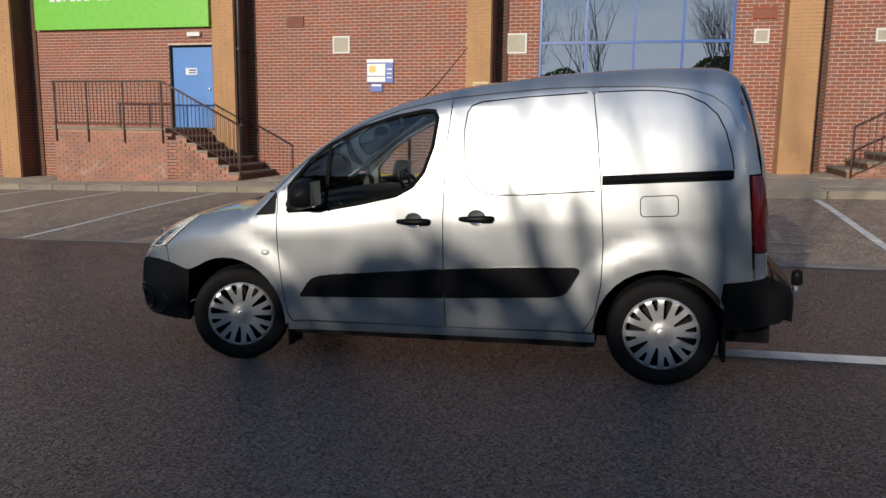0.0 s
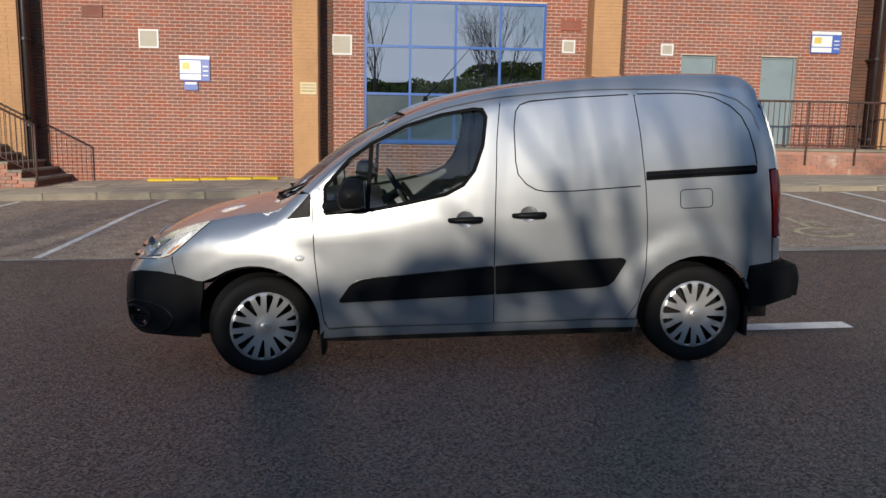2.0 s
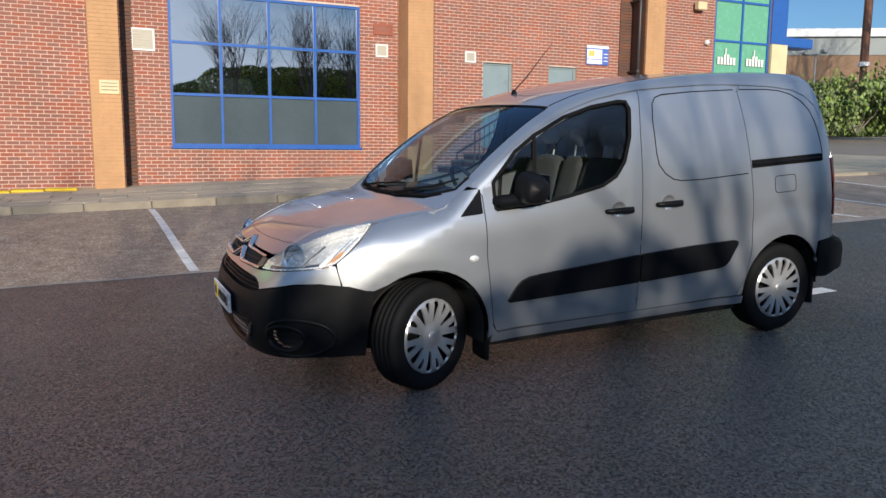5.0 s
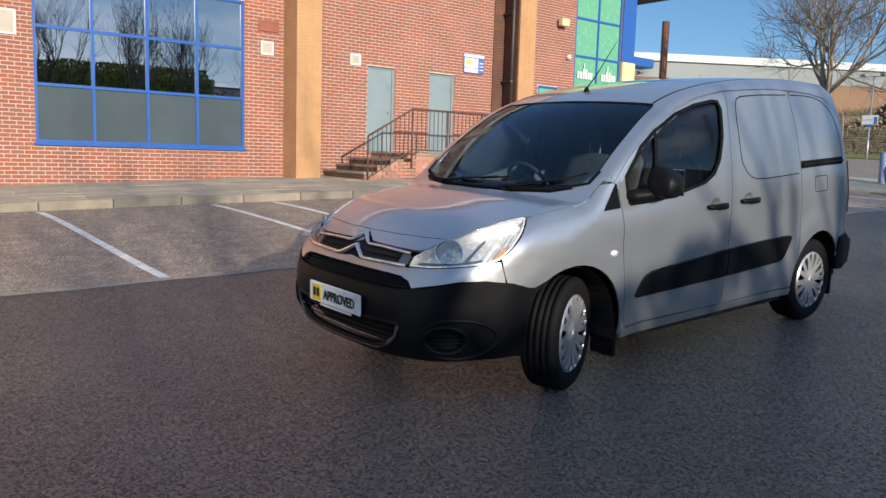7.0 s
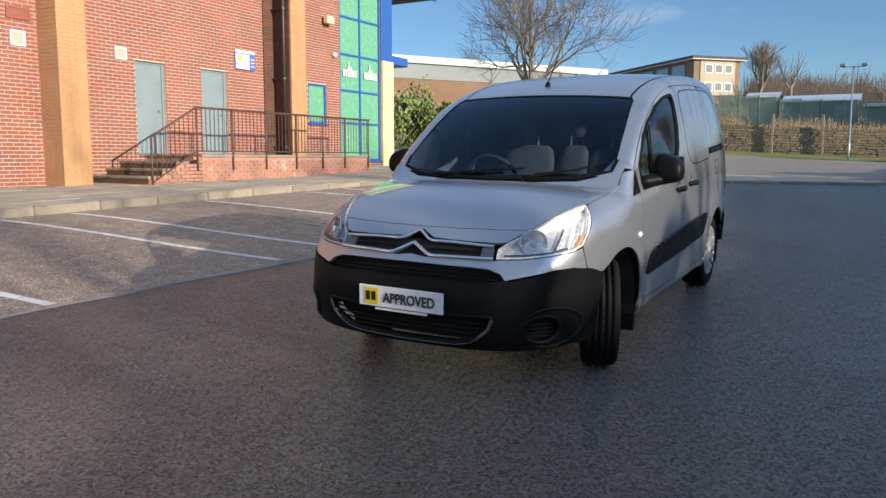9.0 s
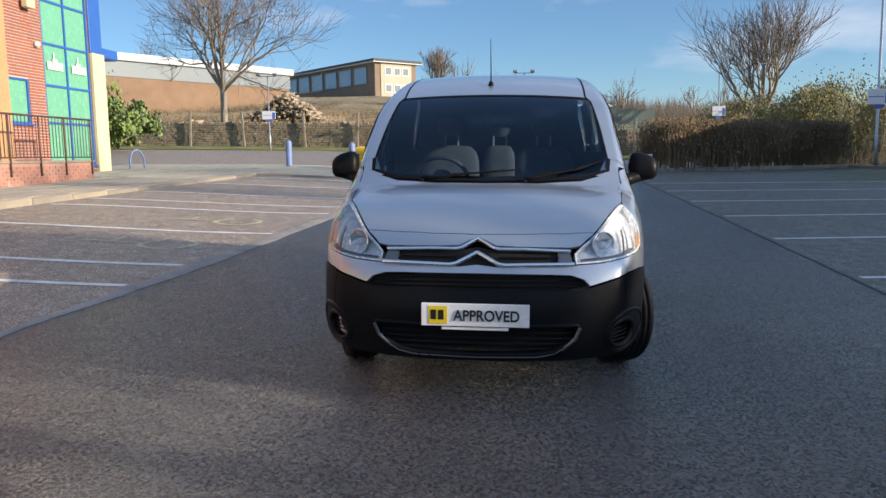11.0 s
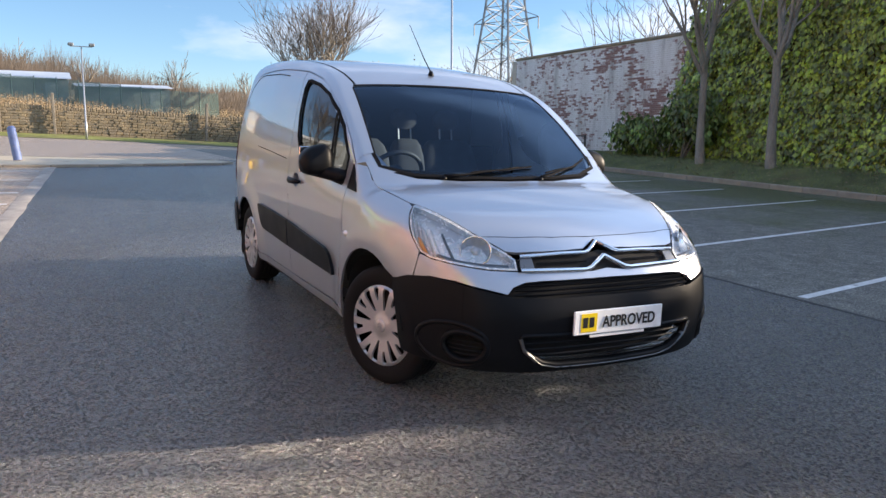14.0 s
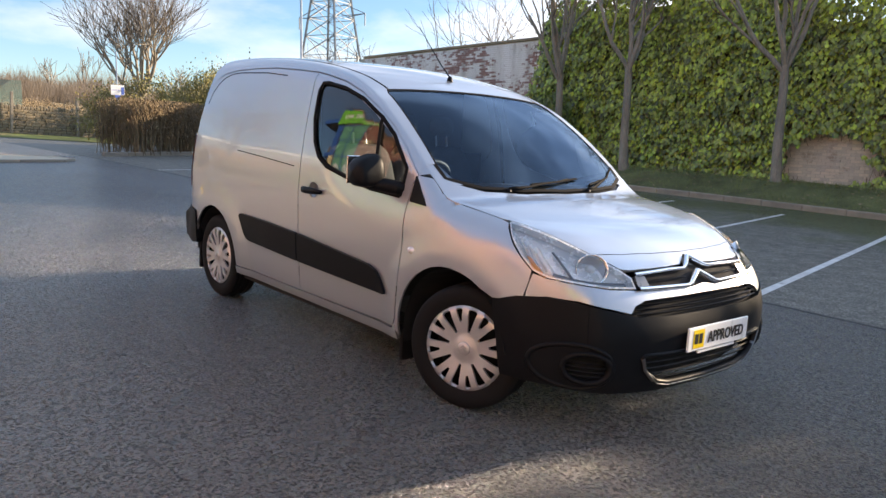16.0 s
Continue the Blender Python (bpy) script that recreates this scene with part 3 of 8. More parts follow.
for x in (-12.4, -9.9, -7.35, -4.65, -2.03, 0.42, 1.44, 3.8, 6.2, 7.27, 8.9, 11.4, 13.8):
    marking("bay_line", strip(x, 3.27 - LANE_SLANT * x, x, kerb_y(x) - 0.22, 0.10), "line", "worn white painted parking bay line on tarmac", "parking bay lines by the building")
for x in (-10.7, -8.2, -5.7, -3.2, -0.74, 1.47, 4.0, 6.5, 9.0, 11.5, 14.0):
    marking("bay_line", strip(x, -3.3, x + 1.72, -11.9, 0.088), "linedull", "dulled white painted parking bay line on tarmac", "parking bay lines by the verge")
marking("lane_line", strip(1.2, -0.13, 2.80, -0.15, 0.16), "line", "single broad white lane dash under the van", "lane dash")
for cx in (2.71, 4.92):
    d = Mesh()
    for k in range(22):
        a0, a1 = 0.6 + k * 0.24, 0.6 + (k + 1) * 0.24
        q = []
        for a, r in ((a0, 0.28), (a0, 0.36), (a1, 0.36), (a1, 0.28)):
            px, py = cx + r * math.cos(a), 3.95 + r * math.sin(a)
            q.append((px, py, ground_z(px, py) + 0.004))
        d.face(*q)
    strip(cx + 0.03, 4.22, cx + 0.07, 5.05, 0.08, m=d)
    strip(cx + 0.07, 4.7, cx + 0.38, 4.7, 0.07, m=d)
    strip(cx + 0.02, 4.25, cx + 0.34, 4.15, 0.07, m=d)
    marking("bay_symbol", d, "linefaded", "faded yellowish reserved bay symbol on tarmac", "bay symbols")
# joints between the lane and the bays: a slightly raised ragged seam
for sy in (3.2, -3.2):
    rows = []
    for k in range(161):
        x = -20 + 0.25 * k
        e = 0.03 * noise.noise((x * 1.7, sy, 0.0)) + 0.02 * noise.noise((x * 6.0, sy, 3.0))
        a, b = (-0.05 - 0.15 * sm((x + 2) / 4), 0.02) if sy > 0 else (-0.022, 0.022)
        c = sy - (LANE_SLANT * x if sy > 0 else 0.0)
        rows.append([(x, y, ground_z(x, y) + h) for y, h in ((c + e + a, 0.003), (c + e + a + 0.02, 0.006), (c + e + b - 0.02, 0.006), (c + e * 0.5 + b, 0.003))])
    seam = Mesh().sheet(rows)
    tagged(seam.made("lane_seam", "seam" if sy > 0 else "crack", smooth=True, flip=True), "pale ragged joint between new lane and old bays" if sy > 0 else "dark tar joint between lane and verge bays", "tarmac joint", "lane seams", "structure")


# ---- pavement beside the building ----
def pave_z(x, y):
    """The pavement's height; its kerb sinks towards the bollards."""
    return ground_z(x, y) + 0.13 - 0.07 * sm((x - 5) / 5)


PAVE_X0, PAVE_X1 = -20.0, 16.6
pv = Mesh()
pv.sheet([[(x, y, pave_z(x, y) - 0.012) for y in [kerb_y(x) + 0.10 + (13.1 - kerb_y(x) - 0.10) * k / 9 for k in range(10)]] for x in steps(PAVE_X0, PAVE_X1, 0.5)])
pavement = tagged(pv.made("pavement", "concrete", smooth=True, flip=True), "concrete flag pavement along the brick building", "pavement", kind="structure")


# ---- building ----
FY = 12.27                     # face of the brickwork
WALL_TOP = 8.7
OPENINGS = {                   # x0, x1, z0, z1
    "door_blue": (-10.68, -9.44, 1.34, 3.40),
    "window_main": (-1.27, 2.82, 1.19, 4.31),
    "door_grey_1": (5.97, 6.80, 1.22, 3.27),
    "door_grey_2": (7.86, 8.71, 1.22, 3.27),
    "window_side": (11.84, 12.66, 2.14, 3.27),
    "glazing": (13.33, 15.48, 1.06, 6.45),
}
PILASTERS = [(-15.5, -14.92), (-9.06, -8.49), (-2.78, -2.24), (3.75, 4.37), (10.44, 11.04)]
PIL_Y = 11.67
bw = Mesh()
holes = list(OPENINGS.values())
xs = sorted({-26.0, 16.1, *[h[0] for h in holes], *[h[1] for h in holes]})
zs = sorted({-1.5, WALL_TOP, *[h[2] for h in holes], *[h[3] for h in holes]})
for xa, xb in zip(xs, xs[1:]):
    za = None
    for z0, z1 in zip(zs, zs[1:]):
        xm, zm = (xa + xb) / 2, (z0 + z1) / 2
        solid = not any(h[0] < xm < h[1] and h[2] < zm < h[3] for h in holes)
        if solid:
            za = z0 if za is None else za
        if za is not None and (not solid or z1 == zs[-1]):
            bw.box(xa, xb, FY + 0.007, FY + 0.36, za, z1 if solid else z0)
            za = None
wall_front = tagged(bw.made("wall_front", "mortar"), "red brick front wall of the leisure building", "wall", kind="structure")
bs = Mesh()
bs.box(15.74, 16.1, FY + 0.362, 30, -1.5, WALL_TOP)
tagged(bs.made("wall_side", "mortar"), "side wall of the leisure building", "wall", kind="structure")
bs = Mesh().box(-26, -25.64, FY + 0.362, 30, -1.5, WALL_TOP)
tagged(bs.made("wall_end", "mortar"), "far end wall of the leisure building", "wall", kind="structure")
bs = Mesh().box(-26, 16.1, 30.002, 30.3, -1.5, WALL_TOP)
tagged(bs.made("wall_back", "mortar"), "back wall of the leisure building", "wall", kind="structure")
tagged(Mesh().box(-26.2, 16.3, FY - 0.25, 30.5, WALL_TOP + 0.004, WALL_TOP + 0.35).made("roof", "slate"), "flat dark roof of the leisure building", "roof", kind="structure")

COURSE, PITCH = 0.075, 0.225


def free_spans(z0, z1, xa, xb, blocked):
    spans = [(xa, xb)]
    for b in blocked:
        if b[2] < z1 and b[3] > z0:
            out = []
            for s in spans:
                if b[1] <= s[0] or b[0] >= s[1]:
                    out.append(s)
                else:
                    if b[0] - s[0] > 0.03:
                        out.append((s[0], b[0]))
                    if s[1] - b[1] > 0.03:
                        out.append((b[1], s[1]))
            spans = out
    return spans


rnd = random.Random(3)
wall_bricks, single = Mesh(), []
blocked = holes + [(a, b, -2, 9) for a, b in PILASTERS]
for k in range(int((WALL_TOP - 0.0) / COURSE)):
    z0 = -0.45 + k * COURSE
    z1 = z0 + COURSE - 0.013
    if z1 > WALL_TOP:
        break
    for xa, xb in free_spans(z0, z1, -17.5, 16.1, blocked):
        x = math.floor(xa / PITCH) * PITCH - (PITCH / 2 if k % 2 else 0)
        while x < xb:
            a, b = max(x, xa), min(x + PITCH - 0.013, xb)
            if b - a > 0.03 and z1 > pave_z(x, FY) - 0.05:
                o = rnd.uniform(-0.002, 0.002)
                if b - a > PITCH - 0.013 and -1.2 < a < 2.7 and z0 < 1.19 and len(single) < 290:
                    single.append((a, o, z0))
                else:
                    y0 = FY + o
                    c = [(a, y0, z0), (b, y0, z0), (b, y0, z1), (a, y0, z1), (a, FY + 0.012, z0), (b, FY + 0.012, z0), (b, FY + 0.012, z1), (a, FY + 0.012, z1)]
                    i = len(wall_bricks.v)
                    wall_bricks.v.extend(c)
                    wall_bricks.f.extend([(i, i + 1, i + 2, i + 3), (i + 4, i + 5, i + 1, i), (i + 3, i + 2, i + 6, i + 7), (i + 1, i + 5, i + 6, i + 2), (i + 4, i, i + 3, i + 7)])
            x += PITCH
tagged(wall_bricks.made("brickwork", "brick", wall_front), "weathered red facing bricks", kind="stuff")

# buff brick pilasters, one thing each, with a dark brown brick slip on one flank; on the first four it doubles as
# painted shade
for i, (a, b) in enumerate(PILASTERS):
    p = thing("pilaster", "buff brick pilaster against the red brick wall", "pilaster", "pilasters")
    Mesh().box(a + 0.006, b - 0.006, PIL_Y + 0.007, FY + 0.003, -1.2, WALL_TOP - 0.002).made("core", "buff_mortar", p)
    q = Mesh()
    for k in range(int(9.0 / COURSE)):
        z0 = -0.45 + k * COURSE
        z1 = z0 + COURSE - 0.010
        if z1 > WALL_TOP:
            break
        w = (b - a)
        cut = a + (w * 0.38 if k % 2 else w * 0.62)
        for x0, x1 in ((a, cut - 0.005), (cut + 0.005, b)):
            q.box(x0, x1, PIL_Y + rnd.uniform(-0.002, 0.002), PIL_Y + 0.10, z0, z1)
        for y0, y1 in ((PIL_Y + 0.11, PIL_Y + 0.32), (PIL_Y + 0.33, FY - 0.005)):
            q.box(a, b, y0, y1, z0, z1)
    tagged(q.made("brickwork", "buff", p), "smooth buff bricks", kind="stuff")
    d = Mesh()
    s0, s1 = (a - 0.42, a - 0.004) if i == 4 else (b + 0.004, b + 0.27)
    f0, f1 = (a - 0.028, a - 0.003) if i == 4 else (b + 0.003, b + 0.028)
    for k in range(int(9.0 / COURSE)):
        z0 = -0.45 + k * COURSE
        if z0 + COURSE > WALL_TOP:
            break
        d.box(s0, s1, FY - 0.035, FY - 0.004, z0, z0 + COURSE - 0.008)
        d.box(f0, f1, PIL_Y + 0.035, FY - 0.04, z0, z0 + COURSE - 0.008)
    tagged(d.made("brown_slip", "brown", p), "dark brown brick and shade strip", kind="stuff")


def pane(name, x0, x1, z0, z1, y, material, parent):
    ob = Mesh().box(x0, x1, y, y + 0.008, z0, z1).made(name, material, parent)
    ob.visible_shadow = False
    return ob


def framed_window(name, rect, cols, rows, frame_mat, glass, label, fw=0.055, y=FY + 0.05):
    """Frame with mullions and transoms, one pane for every light, a sill."""
    x0, x1, z0, z1 = rect
    w = tagged(new(name), label, "window", kind="structure")
    f = Mesh()
    f.box(x0 + 0.002, x0 + fw, y - 0.03, y + 0.05, z0 + 0.002, z1 - 0.002)
    f.box(x1 - fw, x1 - 0.002, y - 0.03, y + 0.05, z0 + 0.002, z1 - 0.002)
    f.box(x0 + fw, x1 - fw, y - 0.029, y + 0.049, z0 + 0.002, z0 + fw)
    f.box(x0 + fw, x1 - fw, y - 0.029, y + 0.049, z1 - fw, z1 - 0.002)
    f.made("window_frame", frame_mat, w)
    for c in cols[1:-1]:
        Mesh().box(c - fw / 2, c + fw / 2, y - 0.026, y + 0.045, z0 + fw, z1 - fw).made("mullion", frame_mat, w)
    for r in rows[1:-1]:
        Mesh().box(x0 + fw, x1 - fw, y - 0.022, y + 0.04, r - fw / 2, r + fw / 2).made("transom", frame_mat, w)
    for ca, cb in zip(cols, cols[1:]):
        for ra, rb in zip(rows, rows[1:]):
            pane("pane", ca, cb, ra, rb, y + 0.01, glass if isinstance(glass, str) else glass(ra), w)
    Mesh().box(x0 - 0.03, x1 + 0.03, FY - 0.06, y - 0.031, z0 - 0.05, z0 + 0.004, 0.006).made("window_sill", frame_mat, w)
    return w


o = OPENINGS["window_main"]
framed_window("window_1", o, [-1.27, -0.24, 0.78, 1.79, 2.82], [1.19, 2.26, 3.31, 4.31], "blue", lambda z: "frost" if z < 2 else "window", "large blue-framed window with twelve reflecting panes")
o = OPENINGS["window_side"]
framed_window("window_2", o, [o[0], o[1]], [o[2], o[3]], "blue", "green", "small blue-framed window with green film")
o = OPENINGS["glazing"]
framed_window("window_3", o, [13.33, 14.4, 15.48], [1.06, 2.21, 3.19, 4.27, 5.38, 6.45], "blue", "green", "tall blue-framed glazing filmed light green", 0.06)
# a dim room behind the main window
rm = Mesh()
rm.box(-2.0, 3.5, 17.0, 17.2, 0.6, 4.8)
rm.box(-2.0, -1.9, FY + 0.37, 17.0, 0.6, 4.8)
rm.box(3.4, 3.5, FY + 0.37, 17.0, 0.6, 4.8)
rm.box(-1.9, 3.4, FY + 0.37, 17.0, 0.6, 0.7)
rm.box(-1.9, 3.4, FY + 0.37, 17.0, 4.7, 4.8)
tagged(rm.made("room_lining", "roomwall"), "dim grey room behind the window", "wall", kind="structure")

# letters on the glazing, drawn as plain pale bars, and the corner beyond it
for cx in (13.85, 14.95):
    lg = Mesh()
    for k in range(6):
        x = cx - 0.34 + k * 0.118
        lg.box(x, x + 0.085, FY + 0.012, FY + 0.018, 3.61, 3.90 if k in (2, 3) else 3.82)
    lg.box(cx - 0.06, cx - 0.02, FY + 0.012, FY + 0.018, 3.90, 4.07)
    tagged(lg.made("window_logo", "white"), "pale plain bars of a logo on green glazing", "sign", "glazing logos")
tagged(Mesh().box(15.49, 16.11, FY - 0.05, FY + 0.003, 4.29, 8.6, 0.01).made("blue_corner_panel", "blue"), "bright blue cladding panel at the building corner", "cladding")
tagged(Mesh().box(15.49, 16.12, FY - 0.10, FY + 0.003, -0.5, 4.28, 0.012).made("cream_pier", "cream"), "cream rendered pier at the building corner", "pier")
can = thing("entrance_canopy", "blue and dark canopy jutting from the building corner", "canopy")
Mesh().box(16.13, 18.8, 12.2, 15.6, 6.74, 7.05, 0.03).made("roof_slab", "slate", can)
Mesh().box(16.13, 18.82, 12.1, 12.197, 6.69, 7.11, 0.02).made("fascia", "blue", can)
cl = thing("corner_sign_arm", "blue sign box on the building corner", "sign")
Mesh().box(16.13, 17.7, 12.6, 13.2, 4.3, 4.6, 0.03).made("box", "blue", cl)
Mesh().tube([(16.3, 12.9, 4.3), (16.13, 12.9, 3.5)], 0.06, 8).made("bracket", "bluesign", cl)


def flush_door(name, rect, material, label, leafs):
    x0, x1, z0, z1 = rect
    d = tagged(new(name), label, "door", kind="structure")
    f = Mesh()
    for a, b in ((x0 + 0.002, x0 + 0.05), (x1 - 0.05, x1 - 0.002)):
        f.box(a, b, FY + 0.08, FY + 0.18, z0 + 0.002, z1 - 0.002)
    f.box(x0 + 0.05, x1 - 0.05, FY + 0.081, FY + 0.179, z1 - 0.05, z1 - 0.002)
    f.made("door_frame", "gap" if material == "bluedoor" else material, d)
    w = (x1 - x0 - 0.10) / leafs
    for k in range(leafs):
        a = x0 + 0.05 + k * w
        lf = Mesh().box(a + 0.003, a + w - 0.003, FY + 0.10, FY + 0.15, z0 + 0.01, z1 - 0.053, 0.004).made("leaf", material, d)
        Mesh().lathe([(0.001, FY + 0.055), (0.028, FY + 0.057), (0.03, FY + 0.07), (0.012, FY + 0.075), (0.012, FY + 0.101)], 12, "y", (a + (w - 0.1 if k == 0 else 0.1), 0, z0 + 0.98)).made("knob", "galv", lf)
    Mesh().box(x0, x1, FY - 0.03, FY + 0.1, z0 - 0.035, z0 + 0.001, 0.004).made("threshold", "kerb", d)
    return d


flush_door("door_1", OPENINGS["door_blue"], "bluedoor", "closed blue painted wide fire door", 1)
flush_door("door_2", OPENINGS["door_grey_1"], "greydoor", "closed pale grey painted steel door", 1)
flush_door("door_3", OPENINGS["door_grey_2"], "greydoor", "closed pale grey painted steel door", 1)


def flat_sign(name, x0, x1, z0, z1, y, material, label, bars, depth=0.03):
    s = thing(name, label, "sign")
    Mesh().box(x0, x1, y - depth, y, z0, z1, 0.004).made("board", material, s)
    for k, (a, b, c, d, mt) in enumerate(bars):
        Mesh().box(x0 + (x1 - x0) * a, x0 + (x1 - x0) * b, y - depth - 0.002 - 0.002 * k, y - depth + 0.001, z0 + (z1 - z0) * c, z0 + (z1 - z0) * d).made("printed_panel", mt, s)
    return s


PARK = [(0.0, 1.0, 0.86, 1.0, "plate"), (0.74, 0.98, 0.06, 0.80, "bluesign"), (0.02, 0.70, 0.30, 0.80, "plate"), (0.02, 0.70, 0.05, 0.26, "plate"), (0.1, 0.34, 0.45, 0.72, "signyellow"), (0.77, 0.95, 0.55, 0.60, "plate"), (0.77, 0.95, 0.38, 0.42, "plate"), (0.77, 0.95, 0.2, 0.24, "plate")]
for x0, x1, z0, z1 in ((-5.33, -4.67, 2.45, 3.00), (8.98, 9.68, 3.37, 3.86)):
    flat_sign("parking_sign", x0, x1, z0, z1, FY - 0.004, "bluesign", "white, blue and yellow parking notice on brick", PARK)
flat_sign("small_notice", -5.24, -4.94, 2.25, 2.43, FY - 0.004, "bluesign", "small blue notice below the parking sign", [(0.1, 0.9, 0.7, 0.95, "plate")])
flat_sign("door_notice", -10.27, -9.94, 2.67, 2.84, FY + 0.098, "plate", "small pale notice on the blue door", [(0.3, 0.9, 0.55, 0.8, "bluesign"), (0.3, 0.9, 0.2, 0.4, "bluesign")], 0.006)
flat_sign("wall_plaque", -2.62, -2.27, 2.18, 2.44, PIL_Y - 0.004, "cream", "cream notice plate on the buff pilaster", [(0.08, 0.92, 0.75, 0.82, "kerb"), (0.08, 0.92, 0.5, 0.57, "kerb"), (0.08, 0.92, 0.25, 0.32, "kerb")], 0.012)
sg = flat_sign("fascia_sign", -14.56, -9.43, 3.82, 5.7, FY - 0.01, "signgreen", "bright green fascia sign with white lettering", [], 0.12)
for k, w in enumerate((0.26, 0.24, 0.1, 0.26, 0.2, 0.25, 0.0, 0.27, 0.25, 0.3, 0.07, 0.0, 0.26, 0.25, 0.2, 0.2, 0.2, 0.27, 0.24, 0.24, 0.26)):
    if w:
        x = -14.05 + k * 0.21
        Mesh().box(x, x + w * 0.62, FY - 0.136, FY - 0.131, 4.52, 4.88).made("lettering", "plate", sg)
eg = flat_sign("entrance_sign", 11.25, 16.2, 6.52, 7.85, FY - 0.11, "signgreen", "long green sign with white lettering over the glazing", [], 0.10)
for k, w in enumerate((0.2, 0.16, 0.2, 0.2, 0.07, 0.2, 0.2, 0.0, 0.2, 0.2, 0.2, 0.0, 0.2, 0.2, 0.2, 0.18)):
    if w:
        Mesh().box(11.9 + k * 0.24, 11.9 + k * 0.24 + w * 0.85, FY - 0.216, FY - 0.211, 6.98, 7.38).made("lettering", "plate", eg)
flat_sign("door_lamp", -10.08, -9.72, 3.60, 3.70, FY - 0.004, "plate", "small white bulkhead lamp over the door", [], 0.09)


def vent(name, x0, x1, z0, z1, frame_mat, fill, label, slats):
    v = thing(name, label, "vent", "wall vents")
    w = 0.035
    f = Mesh()
    f.box(x0, x0 + w, FY - 0.03, FY - 0.003, z0, z1)
    f.box(x1 - w, x1, FY - 0.03, FY - 0.003, z0, z1)
    f.box(x0 + w, x1 - w, FY - 0.029, FY - 0.003, z0, z0 + w)
    f.box(x0 + w, x1 - w, FY - 0.029, FY - 0.003, z1 - w, z1)
    f.made("frame", frame_mat, v)
    Mesh().box(x0 + w, x1 - w, FY - 0.012, FY - 0.004, z0 + w, z1 - w).made("backing", fill, v)
    n = slats
    for k in range(n):
        z = z0 + w + (z1 - z0 - 2 * w) * (k + 0.5) / n
        Mesh().box(x0 + w, x1 - w, FY - 0.022, FY - 0.012, z - 0.018, z + 0.012).made("slat", fill, v)


for a, b, c, d in ((-6.19, -5.76, 3.14, 3.54), (-1.99, -1.54, 3.09, 3.53), (3.19, 3.49, 3.24, 3.53), (5.47, 5.76, 3.24, 3.50)):
    vent("wall_vent", a, b, c, d, "white", "ventfill", "white framed square vent on brick", 7)
for a, b, c, d in ((-7.38, -6.94, 3.77, 4.02), (3.14, 3.61, 3.74, 3.97)):
    vent("air_brick", a, b, c, d, "brick_one", "brick_one", "terracotta louvred air brick", 5)
for x, py_ in ((-8.40, PIL_Y + 0.10), (10.33, PIL_Y + 0.16)):
    dp = thing("drainpipe", "black rainwater pipe beside a pilaster", "pipe", "drainpipes")
    Mesh().tube([(x, py_, pave_z(x, FY) + 0.02), (x, py_, 8.0)], 0.05, 10).made("pipe", "pipe", dp, smooth=True)
    for z in (1.4, 3.2, 5.0):
        Mesh().lathe([(0.058, z), (0.072, z), (0.072, z + 0.06), (0.058, z + 0.06)], 10, "z", (x, py_, 0)).made("collar", "pipe", dp)
        Mesh().box(x - 0.03, x + 0.03, py_ + 0.05, FY - 0.003, z + 0.01, z + 0.05).made("bracket", "pipe", dp)
cm = thing("wall_camera", "small white dome camera on brick", "camera")
Mesh().lathe([(0.001, -0.09), (0.05, -0.075), (0.07, -0.03), (0.075, 0.0)], 14, "y", (13.0, FY - 0.06, 4.17)).made("dome", "white", cm, smooth=True)
Mesh().box(12.95, 13.05, FY - 0.06, FY - 0.003, 4.12, 4.22, 0.01).made("base", "white", cm)
fl = thing("flood_light", "small floodlight on the brick wall", "lamp")
Mesh().box(12.47, 12.79, FY - 0.25, FY - 0.08, 5.0, 5.22, 0.02).made("body", "cream", fl)
Mesh().box(12.58, 12.68, FY - 0.08, FY - 0.003, 5.06, 5.16).made("arm", "cream", fl)


